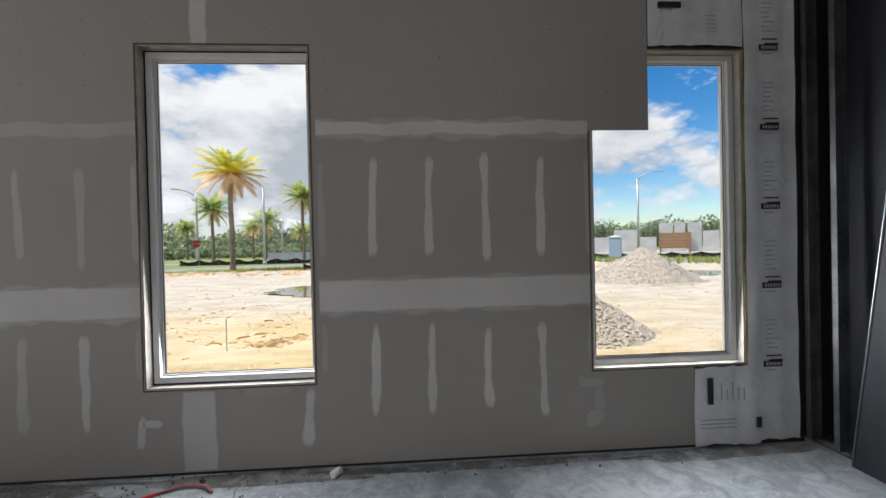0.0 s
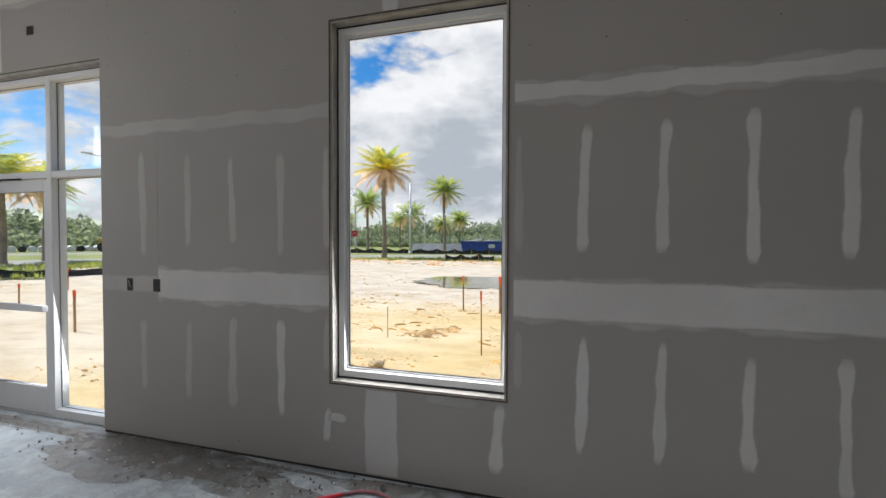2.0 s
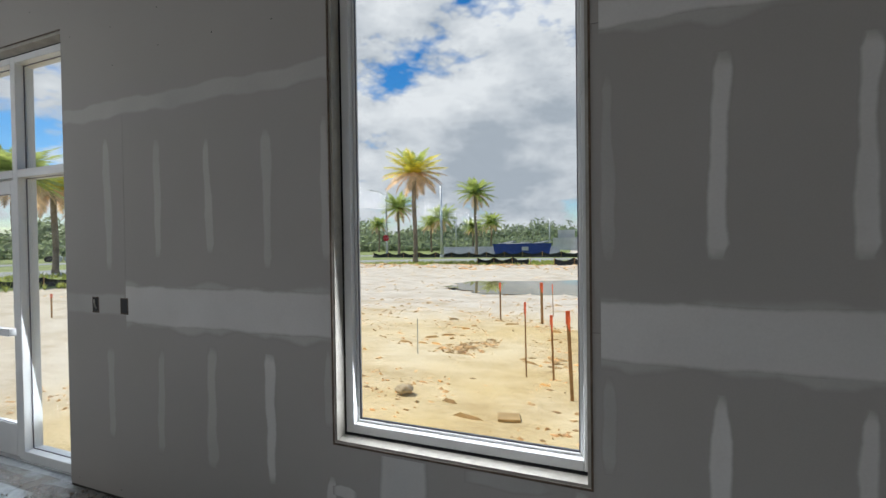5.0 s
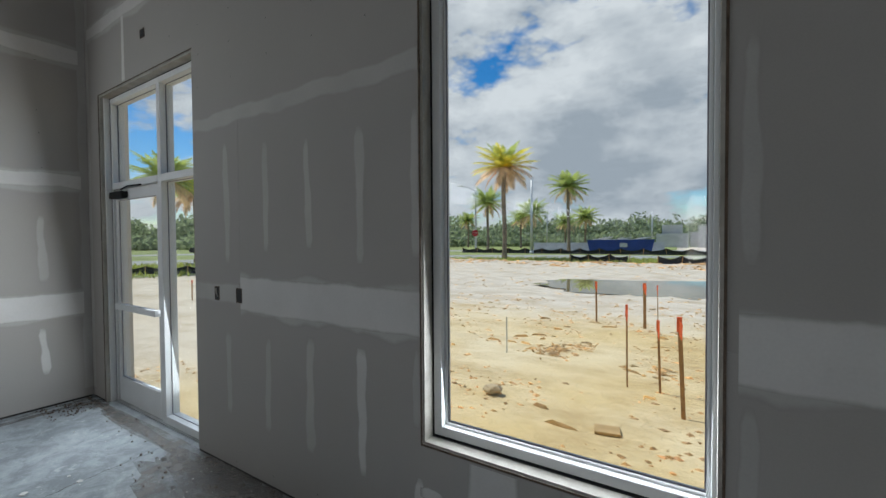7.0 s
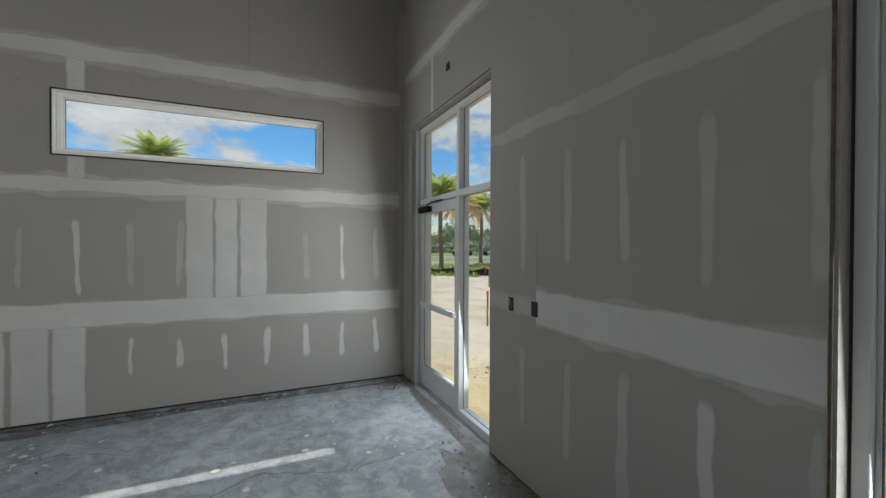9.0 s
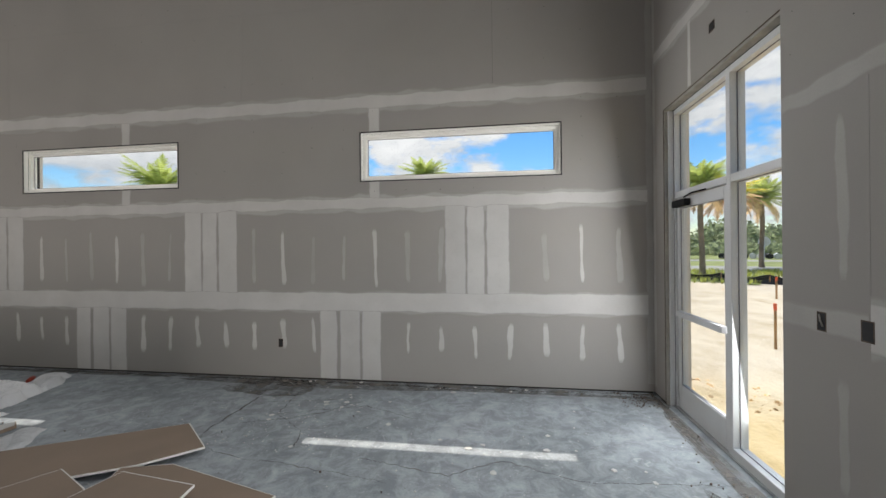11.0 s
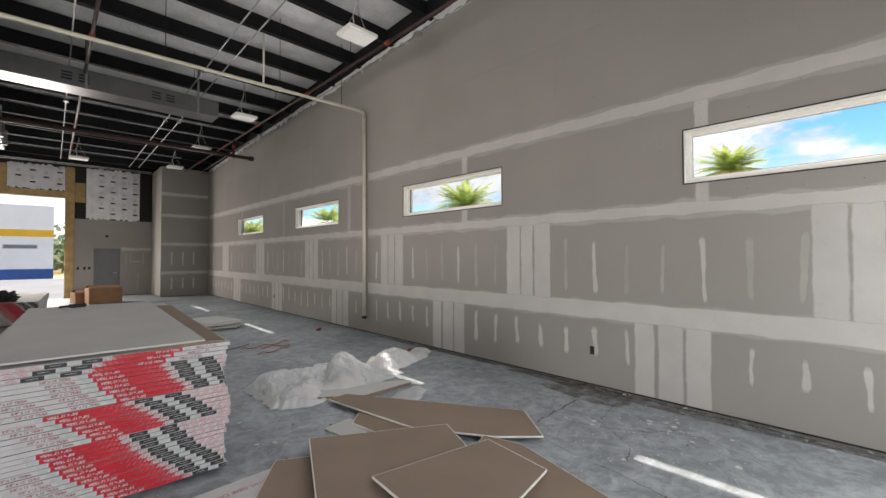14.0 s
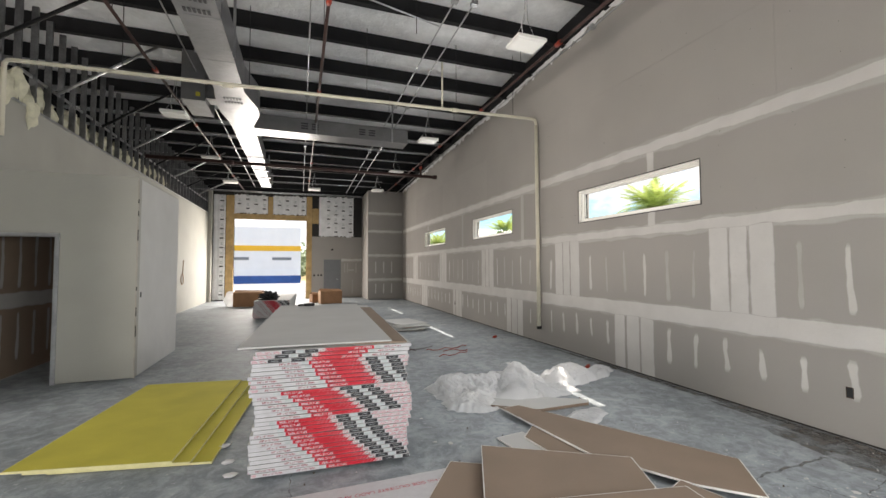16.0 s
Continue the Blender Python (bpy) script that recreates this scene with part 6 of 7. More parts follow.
part("crack", crack([(-4.09, 1.88), (-4.12, 1.75), (-4.3, 1.3), (-4.05, 0.9), (-4.2, 0.2)], 0.005, 1), DAMP, floor)
part("crack", crack([(-5.33, -1.36), (-4.9, -1.35), (-4.46, -1.34), (-4.1, -1.2)], 0.013, 2), DAMP, floor)
part("crack", crack([(-5.5, -1.0), (-4.9, -0.9), (-4.6, -0.5), (-4.3, -0.4)], 0.005, 3), DAMP, floor)
part("crack", crack([(-1.1, 2.8), (-1.0, -2.4), (-1.05, -8), (-1.05, -20)], 0.004, 4), DAMP, floor)
part("crack", crack([(-4.9, -0.95), (-5.2, -0.1), (-4.95, 0.5)], 0.004, 5), DAMP, floor)
part("crack", crack([(-4.62, -1.25), (-4.82, -0.75), (-5.02, -0.43), (-5.2, -0.34), (-5.33, -0.13)], 0.006, 6), DAMP, floor)
part("crack", crack([(-5.12, -1.31), (-5.25, -0.9), (-5.34, -0.48)], 0.004, 7), DAMP, floor)
part("crack", crack([(-4.2, -1.15), (-4.06, -0.7), (-4.06, -0.37), (-4.0, -0.1), (-3.97, 0.16), (-3.9, 0.5)], 0.005, 8), DAMP, floor)
part("crack", crack([(-4.17, 2.88), (-4.15, 2.47), (-4.12, 2.2), (-4.09, 1.9)], 0.006, 9), DAMP, floor)


def litter(name, n, spots, size, material, seed, label, thick=0.004):
    r = random.Random(seed)
    bm = bmesh.new()
    for _ in range(n):
        x0_, x1_, y0_, y1_ = spots[r.randrange(len(spots))]
        x, y, s, a = r.uniform(x0_, x1_), r.uniform(y0_, y1_), r.uniform(*size), r.uniform(0, 6.3)
        k = r.randrange(4, 7)
        t_ = r.uniform(0.4, 1.2) * thick
        pts = [(x + s * r.uniform(0.5, 1) * math.cos(a + 6.283 * i / k), y + s * r.uniform(0.4, 1) * math.sin(a + 6.283 * i / k)) for i in range(k)]
        prism(bm, pts, 0.002, 0.003 + t_)
    return tagged(obj(name, bm, material), label, "debris", kind="stuff")


litter("gypsum_crumbs", 420, [(-5.8, 2.6, -6, 2.8), (-5.8, -3, -2.5, 1.5), (-4, 0.5, 2.3, 2.9), (-5.5, -4.2, -1.2, -0.1)], (0.003, 0.010), DUST, 1, "small white crumbs of gypsum on the slab")
litter("dirt_crumbs", 500, [(-5.9, 2.6, 2.72, 2.93), (-4.2, -1.0, 2.5, 2.93), (-5.94, -5.8, -12, 2.8), (-5.9, 1, -12, 2), (-5.93, -5.5, 2.5, 2.93)], (0.003, 0.011), RUST, 2, "dark crumbs of dirt along the walls", 0.01)
litter("gypsum_chips", 60, [(-5.4, -4.1, -1.1, 0.4), (-5.5, -5.0, -0.6, -0.1), (-5.92, -5.7, -1.5, 2.2), (-5.4, -3.6, -2, 2), (-4.6, -3.4, 1.2, 2.6), (-4, -1, -8, -5), (-2.6, -1.8, -4.5, -2.5)], (0.012, 0.042), DUST, 3, "torn scraps of plasterboard paper on the slab", 0.003)
litter("wood_chips", 9, [(-4.0, -3.5, 2.6, 2.9), (-1.4, -0.8, 2.82, 2.93), (-5.0, -4.6, 2.82, 2.92)], (0.01, 0.026), DAMP, 4, "scraps of wood by the wall", 0.02)
can = thing("drink_can", "small blue drink can lying on the slab", "can", at=(-3.29, -4.75, 0.033), turn=35)
bm = bmesh.new(); tube(bm, [(-0.06, 0, 0), (-0.052, 0, 0), (0.052, 0, 0), (0.06, 0, 0)], [0.026, 0.033, 0.033, 0.026], 14); part("body", bm, BLUE, can)
bm = bmesh.new(); tube(bm, [(0.0601, 0, 0), (0.062, 0, 0)], [0.025, 0.025], 14); part("lid", bm, GALV, can, "silver lid")

# ---- ground outside ----
me = bpy.data.meshes.new("ground")
xs = sorted(set([-2000, -600, -250, -120, -70] + [-40 + 1.0 * i for i in range(20)] + [-20 + 0.3 * i for i in range(115)] + [15 + 2 * i for i in range(20)] + [70, 120, 250, 600, 2000]))
ys = sorted(set([-2000, -600, -200, -90, -45, -25, -10, 0, 3] + [3.2 + 0.22 * i for i in range(140)] + [34.5 + 2.5 * i for i in range(16)] + [90, 140, 250, 600, 2000]))


def gz(x, y):
    z = GZ
    if 3.1 < y < 34 and -22 < x < 15:
        near = min(1, (y - 3.1) / 1.5)
        z += near * (0.05 * noise.noise(Vector((x * 0.5, y * 0.9, 0))) + 0.035 * noise.noise(Vector((x * 1.7, y * 2.6, 4))) + 0.02 * abs(noise.noise(Vector((x * 5.1, y * 6.3, 2)))))
        z += 0.34 * math.exp(-((y - 27.5) / 2.2) ** 2) * (0.7 + 0.6 * noise.noise(Vector((x * 0.6, y * 0.6, 9))))
        z -= 0.20 * math.exp(-((y - 18.6 - 0.15 * x) / 3.0) ** 2 - ((x + 1.0) / 7.5) ** 4)
    return z


verts = [(x, y, gz(x, y)) for y in ys for x in xs]
nx = len(xs)
faces = [(j * nx + i, j * nx + i + 1, (j + 1) * nx + i + 1, (j + 1) * nx + i) for j in range(len(ys) - 1) for i in range(nx - 1)]
me.from_pydata(verts, [], faces); me.materials.append(GROUND)
for p in me.polygons:
    p.use_smooth = True
ground = setting(new("ground", me), "graded sandy building lot with ruts and lumps", "ground")
bm = blotch(0.6, 18.6, 7.2, 3.0, 0.15, 3.0, z=-0.228, n=80, amp=0.25)
setting(obj("water", bm, WATER), "shallow muddy puddle reflecting the sky", "puddle")
bm = blotch(13.5, 20.0, 3.0, 1.6, 0.3, 5.0, z=-0.132, n=50)
setting(obj("water", bm, WATER), "shallow muddy puddle reflecting the sky", "puddle")
bm = blotch(4.0, 19.5, 2.0, 0.8, 0.1, 8.0, z=-0.142, n=50)
setting(obj("water", bm, WATER), "shallow muddy puddle reflecting the sky", "puddle")


def ring(name, r0, r1, a0, a1, z, m, label, category, wob=1.0):
    """A strip of ground curving round the lot."""
    bm = bmesh.new()
    prev = None
    n = 90
    for i in range(n + 1):
        a = radians(a0 + (a1 - a0) * i / n)
        w0, w1 = wob * noise.noise(Vector((a * 9, r0, 0))), wob * noise.noise(Vector((a * 9, r1, 3)))
        cur = [bm.verts.new((-1 + r * math.cos(a), 1 + r * math.sin(a), z)) for r in (r0 + w0, r1 + w1)]
        if prev:
            bm.faces.new((prev[0], prev[1], cur[1], cur[0]))
        prev = cur
    return setting(obj(name, bm, m), label, category)


ring("grass_verge", 31.0, 36.5, 84, 150, GZ + 0.03, GRASS, "rough grass verge beside the road", "grass", 1.4)
ring("grass_verge", 24.0, 36.5, 150, 200, GZ + 0.03, GRASS, "rough grass verge beside the road", "grass", 1.4)
ring("road", 36.5, 44.0, 40, 210, GZ + 0.04, ROAD, "pale concrete road round the lot", "road", 0.2)
ring("grass_verge", 44.0, 58.0, 40, 210, GZ + 0.05, GRASS, "mown grass island across the road", "grass", 0.6)
ring("road", 58.0, 64.0, 40, 210, GZ + 0.06, ROAD, "pale concrete road round the lot", "road", 0.2)
ring("grass_verge", 64.0, 240.0, 92, 235, GZ + 0.07, GRASS, "open grass towards the woods", "grass", 1.5)
ring("grass_verge", 86.0, 240.0, 20, 92, GZ + 0.07, GRASS, "open grass towards the woods", "grass", 1.5)
ring("grass_verge", 14.0, 60.0, 205, 250, GZ + 0.03, GRASS, "grass behind the long wall", "grass", 1.5)


# ---- palms ----
def palm_meshes(kind, seed):
    rnd = random.Random(seed)
    tr = bmesh.new()
    n, h = 26, 1.0
    pts = [(0.012 * math.sin(i * 0.25), 0.01 * math.cos(i * 0.21), h * i / n) for i in range(n + 1)]
    rs = [0.045 + 0.02 * math.exp(-i * 0.7) + (0.004 if i % 2 else -0.002) for i in range(n + 1)]
    tube(tr, pts, rs, 9)
    cr = bmesh.new()
    nf = 54
    for i in range(nf):
        a = i * 2.39996 + rnd.uniform(-.2, .2)
        lift = 1.4 - 1.95 * (i / nf) + rnd.uniform(-.12, .12)
        droop = rnd.uniform(0.5, 1.0)
        L = rnd.uniform(0.85, 1.1) * (1.0 if i > 10 else 0.8)
        mi = 0
        if kind == "yellow":
            mi = 0 if i < nf * 0.22 else (1 if i < nf * 0.62 else 2)
        elif i > nf * 0.86:
            mi = 2
        p = Vector((0.03 * math.cos(a), 0.03 * math.sin(a), 0.0))
        ang = lift
        seg = 13
        ca, sa = math.cos(a), math.sin(a)
        side = Vector((-sa, ca, 0))
        prev = p.copy()
        for k in range(1, seg + 1):
            s = k / seg
            ang -= droop / seg * (0.5 + s)
            d = Vector((ca * math.cos(ang), sa * math.cos(ang), math.sin(ang)))
            nxt = prev + d * (L / seg)
            w = 0.008 * (1 - s) + 0.002
            f = cr.faces.new([cr.verts.new(q) for q in (prev - side * w, prev + side * w, nxt + side * w, nxt - side * w)]); f.material_index = mi
            ll = 0.23 * math.sin(math.pi * min(1, 0.14 + 0.86 * s)) ** 0.8 * L + 0.03
            for sgn in (-1, 1):
                for q in range(3):
                    base = prev + (nxt - prev) * (q / 3)
                    tipd = (d * 0.75 + side * sgn * 0.75 + Vector((0, 0, -0.30 + rnd.uniform(-.2, .2)))).normalized()
                    tip = base + tipd * ll * rnd.uniform(0.8, 1.1)
                    bw = d * 0.013
                    f = cr.faces.new([cr.verts.new(v) for v in (base - bw, base + bw, (base + tip) / 2 + bw, tip)]); f.material_index = mi
            prev = nxt
    out = []
    for nm, b in (("trunk", tr), ("crown", cr)):
        m_ = bpy.data.meshes.new("palm_" + nm)
        b.to_mesh(m_); b.free()
        for q in ([TRUNK] if nm == "trunk" else [LEAF, LEAFY, LEAFDRY]):
            m_.materials.append(q)
        out.append(m_)
    return out


PALMS = {"yellow": palm_meshes("yellow", 1), "green": palm_meshes("green", 2), "lush": palm_meshes("green", 7)}


def palm(x, y, top, r, kind, label, turn=0, z=GZ, group="palms"):
    t = thing("palm_tree", label, "palm tree", group, at=(x, y, z), turn=turn)
    trunk_h = top - z - r * 0.85
    me_t, me_c = PALMS[kind]
    o = new("trunk", me_t); o.parent = t; o.scale = (r * 1.35, r * 1.35, trunk_h)
    c = new("crown", me_c); c.parent = t; c.location = (0, 0, trunk_h - 0.02); c.scale = (r, r, r)
    return t


LBG = "date palm with a green feathery crown and bare trunk"
palm(-14.6, 33.0, 10.2, 3.0, "yellow", "tall date palm with yellowing fronds and a dry skirt", 20, z=0.0)
for i, (x, y, top, r) in enumerate(((-15.8, 57.4, 11.6, 3.4), (-27.0, 55.3, 9.6, 3.1), (-44.0, 80.3, 8.4, 3.0), (-26.3, 71.9, 9.4, 3.6), (-18.6, 79.4, 8.3, 3.2), (-24.2, 86.2, 7.6, 3.0),
                                    (-29.4, 74.5, 8.0, 3.0))):
    palm(x, y, top, r, "green" if i % 2 else "lush", LBG, 47 * i)
palm(-27.6, 13.1, 7.4, 2.5, "lush", LBG, 10)
palm(-35.0, 18.3, 8.0, 2.8, "yellow", "date palm with yellowing fronds and a dry skirt", 100)
palm(-37.6, 22.1, 7.8, 2.7, "green", LBG, 200)
palm(-31.0, -4.5, 8.9, 2.2, "lush", LBG, 70)
palm(-26.5, -22.6, 8.6, 3.0, "green", LBG, 130)
palm(-21.8, -37.6, 7.4, 2.8, "lush", LBG, 20)
palm(-17.0, -46.0, 6.2, 2.6, "green", LBG, 250)


# ---- far woods: many small leaf clumps, one ragged belt ----
def woods(name, r0, r1, a0, a1, n, hmin, hmax, seed, label):
    rnd = random.Random(seed)
    vs, fs = [], []
    for _ in range(n):
        a, r = radians(rnd.uniform(a0, a1)), rnd.uniform(r0, r1)
        cx, cy = -1 + r * math.cos(a), 1 + r * math.sin(a)
        h = rnd.uniform(hmin, hmax) * (0.8 + 0.45 * noise.noise(Vector((a * 14, 0, seed))))
        sp = rnd.uniform(1.6, 3.4)
        for _ in range(95):
            q = Vector((rnd.gauss(0, 1), rnd.gauss(0, 1), rnd.gauss(0, 1))).normalized() * rnd.uniform(0.45, 1) ** 0.5
            c = Vector((cx + q.x * sp, cy + q.y * sp, GZ + h * 0.56 + q.z * h * 0.44))
            s = rnd.uniform(0.18, 0.5)
            u = Vector((rnd.uniform(-1, 1), rnd.uniform(-1, 1), rnd.uniform(-1, 1))).normalized()
            w = u.orthogonal().normalized()
            b = len(vs)
            vs += [c - u * s, c + w * s * 0.7, c + u * s, c - w * s * 0.7]
            fs.append((b, b + 1, b + 2, b + 3))
        b = len(vs)   # trunk
        for dx, dy in ((0.12, 0), (-0.06, 0.1), (-0.06, -0.1)):
            vs += [Vector((cx + dx, cy + dy, GZ)), Vector((cx + dx * 0.5, cy + dy * 0.5, GZ + h * 0.7))]
        fs += [(b, b + 2, b + 3, b + 1), (b + 2, b + 4, b + 5, b + 3), (b + 4, b, b + 1, b + 5)]
    m_ = bpy.data.meshes.new(name)
    m_.from_pydata([tuple(v) for v in vs], [], fs); m_.materials.append(WOODS)
    return tagged(new(name, m_), label, "woodland", kind="stuff")


woods("treeline", 105, 130, 92, 215, 900, 5.5, 9.5, 1, "belt of dense green woods on the horizon")
woods("treeline", 120, 150, 20, 92, 620, 6.5, 11.0, 2, "belt of dense green woods on the horizon")
woods("scrub", 92, 104, 95, 200, 320, 1.5, 4.5, 3, "low green scrub before the woods")
woods("scrub", 60, 90, 235, 300, 200, 3.0, 7.0, 6, "green trees behind the far building")


# ---- street things ----
def lamp_post(x, y, top, arm, label, turn):
    t = thing("street_lamp", label, "street lamp", "street lamps", at=(x, y, GZ), turn=turn)
    bm = bmesh.new(); tube(bm, [(0, 0, 0), (0, 0, top * 0.5), (0, 0, top)], [0.17, 0.14, 0.10], 10); part("post", bm, POLE, t)
    bm = bmesh.new(); tube(bm, [(0, 0, 0), (0, 0, 0.35)], [0.26, 0.24], 10); part("base", bm, POLE, t)
    if arm:
        bm = bmesh.new(); tube(bm, [(0, 0, top - 0.2), (arm * 0.4, 0, top + 0.45), (arm, 0, top + 0.65)], 0.06, 7); part("arm", bm, POLE, t)
        bm = bmesh.new(); chamfer_box(bm, arm - 0.1, arm + 0.75, -0.16, 0.16, top + 0.58, top + 0.72, 0.04); part("lamp_head", bm, POLE, t)
    return t


lamp_post(-28.6, 54.5, 9.0, -2.6, "tall grey street lamp with a curved arm", 30)
lamp_post(-17.1, 46.5, 8.6, 0, "plain tall grey post on the grass", 0)
lamp_post(-25.3, 77.5, 7.6, 0, "plain tall grey post across the road", 0)
lamp_post(-8.5, 91.1, 7.0, 0, "plain tall grey post across the road", 0)
lamp_post(27.1, 48.0, 9.4, 2.2, "tall grey street lamp with a curved arm", -40)
lamp_post(-41.0, 29.5, 9.0, -2.2, "tall grey street lamp with a curved arm", 60)
st = thing("stop_sign", "red octagonal stop sign on a thin post", "road sign", at=(-26.8, 50.9, GZ), turn=28)
bm = bmesh.new(); tube(bm, [(0, 0, 0), (0, 0, 2.9)], 0.04, 7); part("post", bm, POLE, st)
bm = bmesh.new()
oct_ = [(0.46 * math.cos(radians(22.5 + 45 * k)), 0.46 * math.sin(radians(22.5 + 45 * k))) for k in range(8)]
f0 = [bm.verts.new((a, -0.06, 2.6 + b)) for a, b in oct_]; f1 = [bm.verts.new((a, -0.045, 2.6 + b)) for a, b in oct_]
bm.faces.new(f0); bm.faces.new(f1[::-1])
for k in range(8):
    bm.faces.new((f0[k], f0[(k + 1) % 8], f1[(k + 1) % 8], f1[k]))
plate = part("plate", bm, TAPER, st, "red octagonal plate")
words("lettering", "STOP", 0.30, TAPEW, plate, pose(0, -0.065, 2.6, 90, 0, 0))
rs_ = thing("road_sign", "back of a round pale road sign on a post", "road sign", at=(-53.1, 31.2, GZ), turn=60)
bm = bmesh.new(); tube(bm, [(0, 0, 0), (0, 0, 2.6)], 0.05, 7); part("post", bm, POLE, rs_)
bm = bmesh.new(); tube(bm, [(0, -0.03, 2.3), (0, 0.0, 2.3)], 0.6, 18); part("plate", bm, POLE, rs_)

# skip
skip = thing("dumpster", "long blue open-top skip heaped with rubbish", "dumpster", at=(-8.55, 52.7, GZ), turn=8)
bm = bmesh.new()
L_, W_, H_ = 3.55, 1.2, 1.5
v = [bm.verts.new(p) for p in ((-L_ + .3, -W_, .1), (L_ - .3, -W_, .1), (L_ - .3, W_, .1), (-L_ + .3, W_, .1), (-L_, -W_, H_), (L_, -W_, H_), (L_, W_, H_), (-L_, W_, H_))]
for f in ((3, 2, 1, 0), (0, 1, 5, 4), (1, 2, 6, 5), (2, 3, 7, 6), (3, 0, 4, 7)):
    bm.faces.new([v[i] for i in f])
body = part("body", bm, BLUE, skip)
for k in range(9):
    bm = bmesh.new(); x = -3.0 + 0.75 * k; box(bm, x - 0.05, x + 0.05, -W_ - 0.07, -W_ - 0.005, 0.15, H_); part("rib", bm, BLUE, body)
bm = bmesh.new(); box(bm, -L_ - .05, L_ + .05, -W_ - .09, -W_ + .02, H_, H_ + .1); part("rim", bm, BLUE, skip)
bm = bmesh.new(); box(bm, 0.0, 0.8, -W_ - .09, -W_ - .075, .75, 1.2); part("placard", bm, TAPEW, skip, "white placard with grey bars")
bm = bmesh.new()
for k in range(16):
    r = random.Random(k); x = r.uniform(-2.8, 2.9); a = r.uniform(-.5, .5); l = r.uniform(.4, 1.2)
    tube(bm, [(x - l * math.cos(a), r.uniform(-.8, .8), H_ + r.uniform(0, .15)), (x + l * math.cos(a), r.uniform(-.8, .8), H_ + r.uniform(.05, .45))], r.uniform(.05, .12), 4)
part("rubbish", bm, DUST, skip, "heaped pale scrap timber")


def silt_fence(pts, h, seed, label):
    t = thing("silt_fence", label, "silt fence", "silt fences")
    rnd = random.Random(seed)
    bm = bmesh.new()
    prev = None
    for i in range(len(pts) - 1):
        for k in range(8):
            s = k / 8
            x, y = pts[i][0] + (pts[i + 1][0] - pts[i][0]) * s, pts[i][1] + (pts[i + 1][1] - pts[i][1]) * s
            sag = h * (1 - 0.45 * math.sin(math.pi * s) * rnd.uniform(0.7, 1.0))
            g = gz(x, y)
            lean_ = 0.25 * noise.noise(Vector((x * 0.8, y, seed)))
            cur = [bm.verts.new((x, y - 0.25 * noise.noise(Vector((x, y, 2))), g - 0.02)), bm.verts.new((x, y + 0.1 + lean_ * 0.5, g + sag * 0.55)), bm.verts.new((x, y + lean_, g + sag))]
            if prev:
                for q in (0, 1):
                    bm.faces.new((prev[q], prev[q + 1], cur[q + 1], cur[q]))
            prev = cur
    part("fabric", bm, SILT, t)
    for x, y in pts:
        bm = bmesh.new(); tube(bm, [(x, y, gz(x, y) - 0.05), (x + rnd.uniform(-.1, .1), y, gz(x, y) + h * 1.05)], 0.025, 5); part("stake", bm, STAKE, t)
    return t


silt_fence([(-8.6, 31.2), (-7.4, 31.5), (-6.0, 31.8), (-4.7, 32.0)], 0.6, 1, "sagging black silt fence on short stakes")
silt_fence([(-2.9, 30.6), (-1.6, 30.5), (-0.2, 30.4), (1.5, 30.2), (3.5, 29.8)], 0.55, 2, "sagging black silt fence on short stakes")
silt_fence([(-26.5 + 2.1 * k, 46.8 + 0.05 * k) for k in range(18)], 0.7, 3, "long black silt fence along the grass")
silt_fence([(-30.0 + 1.6 * k, 7.0 + 1.3 * k) for k in range(9)], 0.45, 4, "long black silt fence along the grass")
silt_fence([(16 + 2.2 * k, 41.5 - 0.9 * k) for k in range(10)], 0.6, 5, "long black silt fence along the lot")

# unfinished blockwork buildings
def blockwork(x, y, turn, segs, label):
    t = thing("block_building", label, "unfinished building", at=(x, y, GZ), turn=turn)
    for a, b, d, h in segs:
        bm = bmesh.new(); box(bm, a, b, d, d + 0.25, 0, h); w = part("wall", bm, CONC, t)
        n = int(h / 0.42)
        for k in range(1, n):
            bm = bmesh.new(); box(bm, a, b, d - 0.012, d - 0.002, k * 0.42, k * 0.42 + 0.025); part("course_line", bm, POLE, w)
    return t


blockwork(-7.4, 86.1, 0, [(0, 5.2, 0, 2.6), (0.9, 4.2, 1.0, 4.2), (5.3, 8.8, 2.0, 2.8), (6.6, 8.2, 0.6, 4.0), (9.0, 18, 1, 2.4)], "unfinished grey concrete block building across the road")
blockwork(28.6, 64.0, -31, [(0, 3.0, 0, 2.4), (3.0, 6.6, 0.8, 3.5), (6.6, 9.0, 0, 2.3), (9.4, 11.2, 0.5, 4.4), (11.4, 12.8, 0.2, 4.4), (13.2, 15, 1.2, 4.3), (15, 17.0, 0, 3.0), (17.2, 19.0, 0.5, 4.4), (19.3, 24.0, 0.3, 4.2), (-6, 0, 0.5, 3.0)], "long unfinished concrete block building")
# low barrier walls across the road
for x, y, l in ((-22, 61.0, 9.0), (-12.5, 62, 8.0)):
    t = thing("concrete_barrier", "low pale concrete barrier across the road", "barrier", "barriers", at=(x, y, GZ), turn=3)
    bm = bmesh.new(); prism(bm, [(0, 0), (l, 0), (l, 0.4), (0, 0.4)], 0.0, 1.1); part("wall", bm, CONC, t)
    bm = bmesh.new(); box(bm, -0.05, l + 0.05, -0.04, 0.44, 1.102, 1.18); part("coping", bm, POLE, t)
toilet = thing("portable_toilet", "pale blue portable toilet on the lot", "portable toilet", at=(20.3, 40.3, GZ), turn=-28)
TOIL = mat("pale_blue_plastic", (0.36, 0.45, 0.52), 0.5, vary=0.05, scale=3)
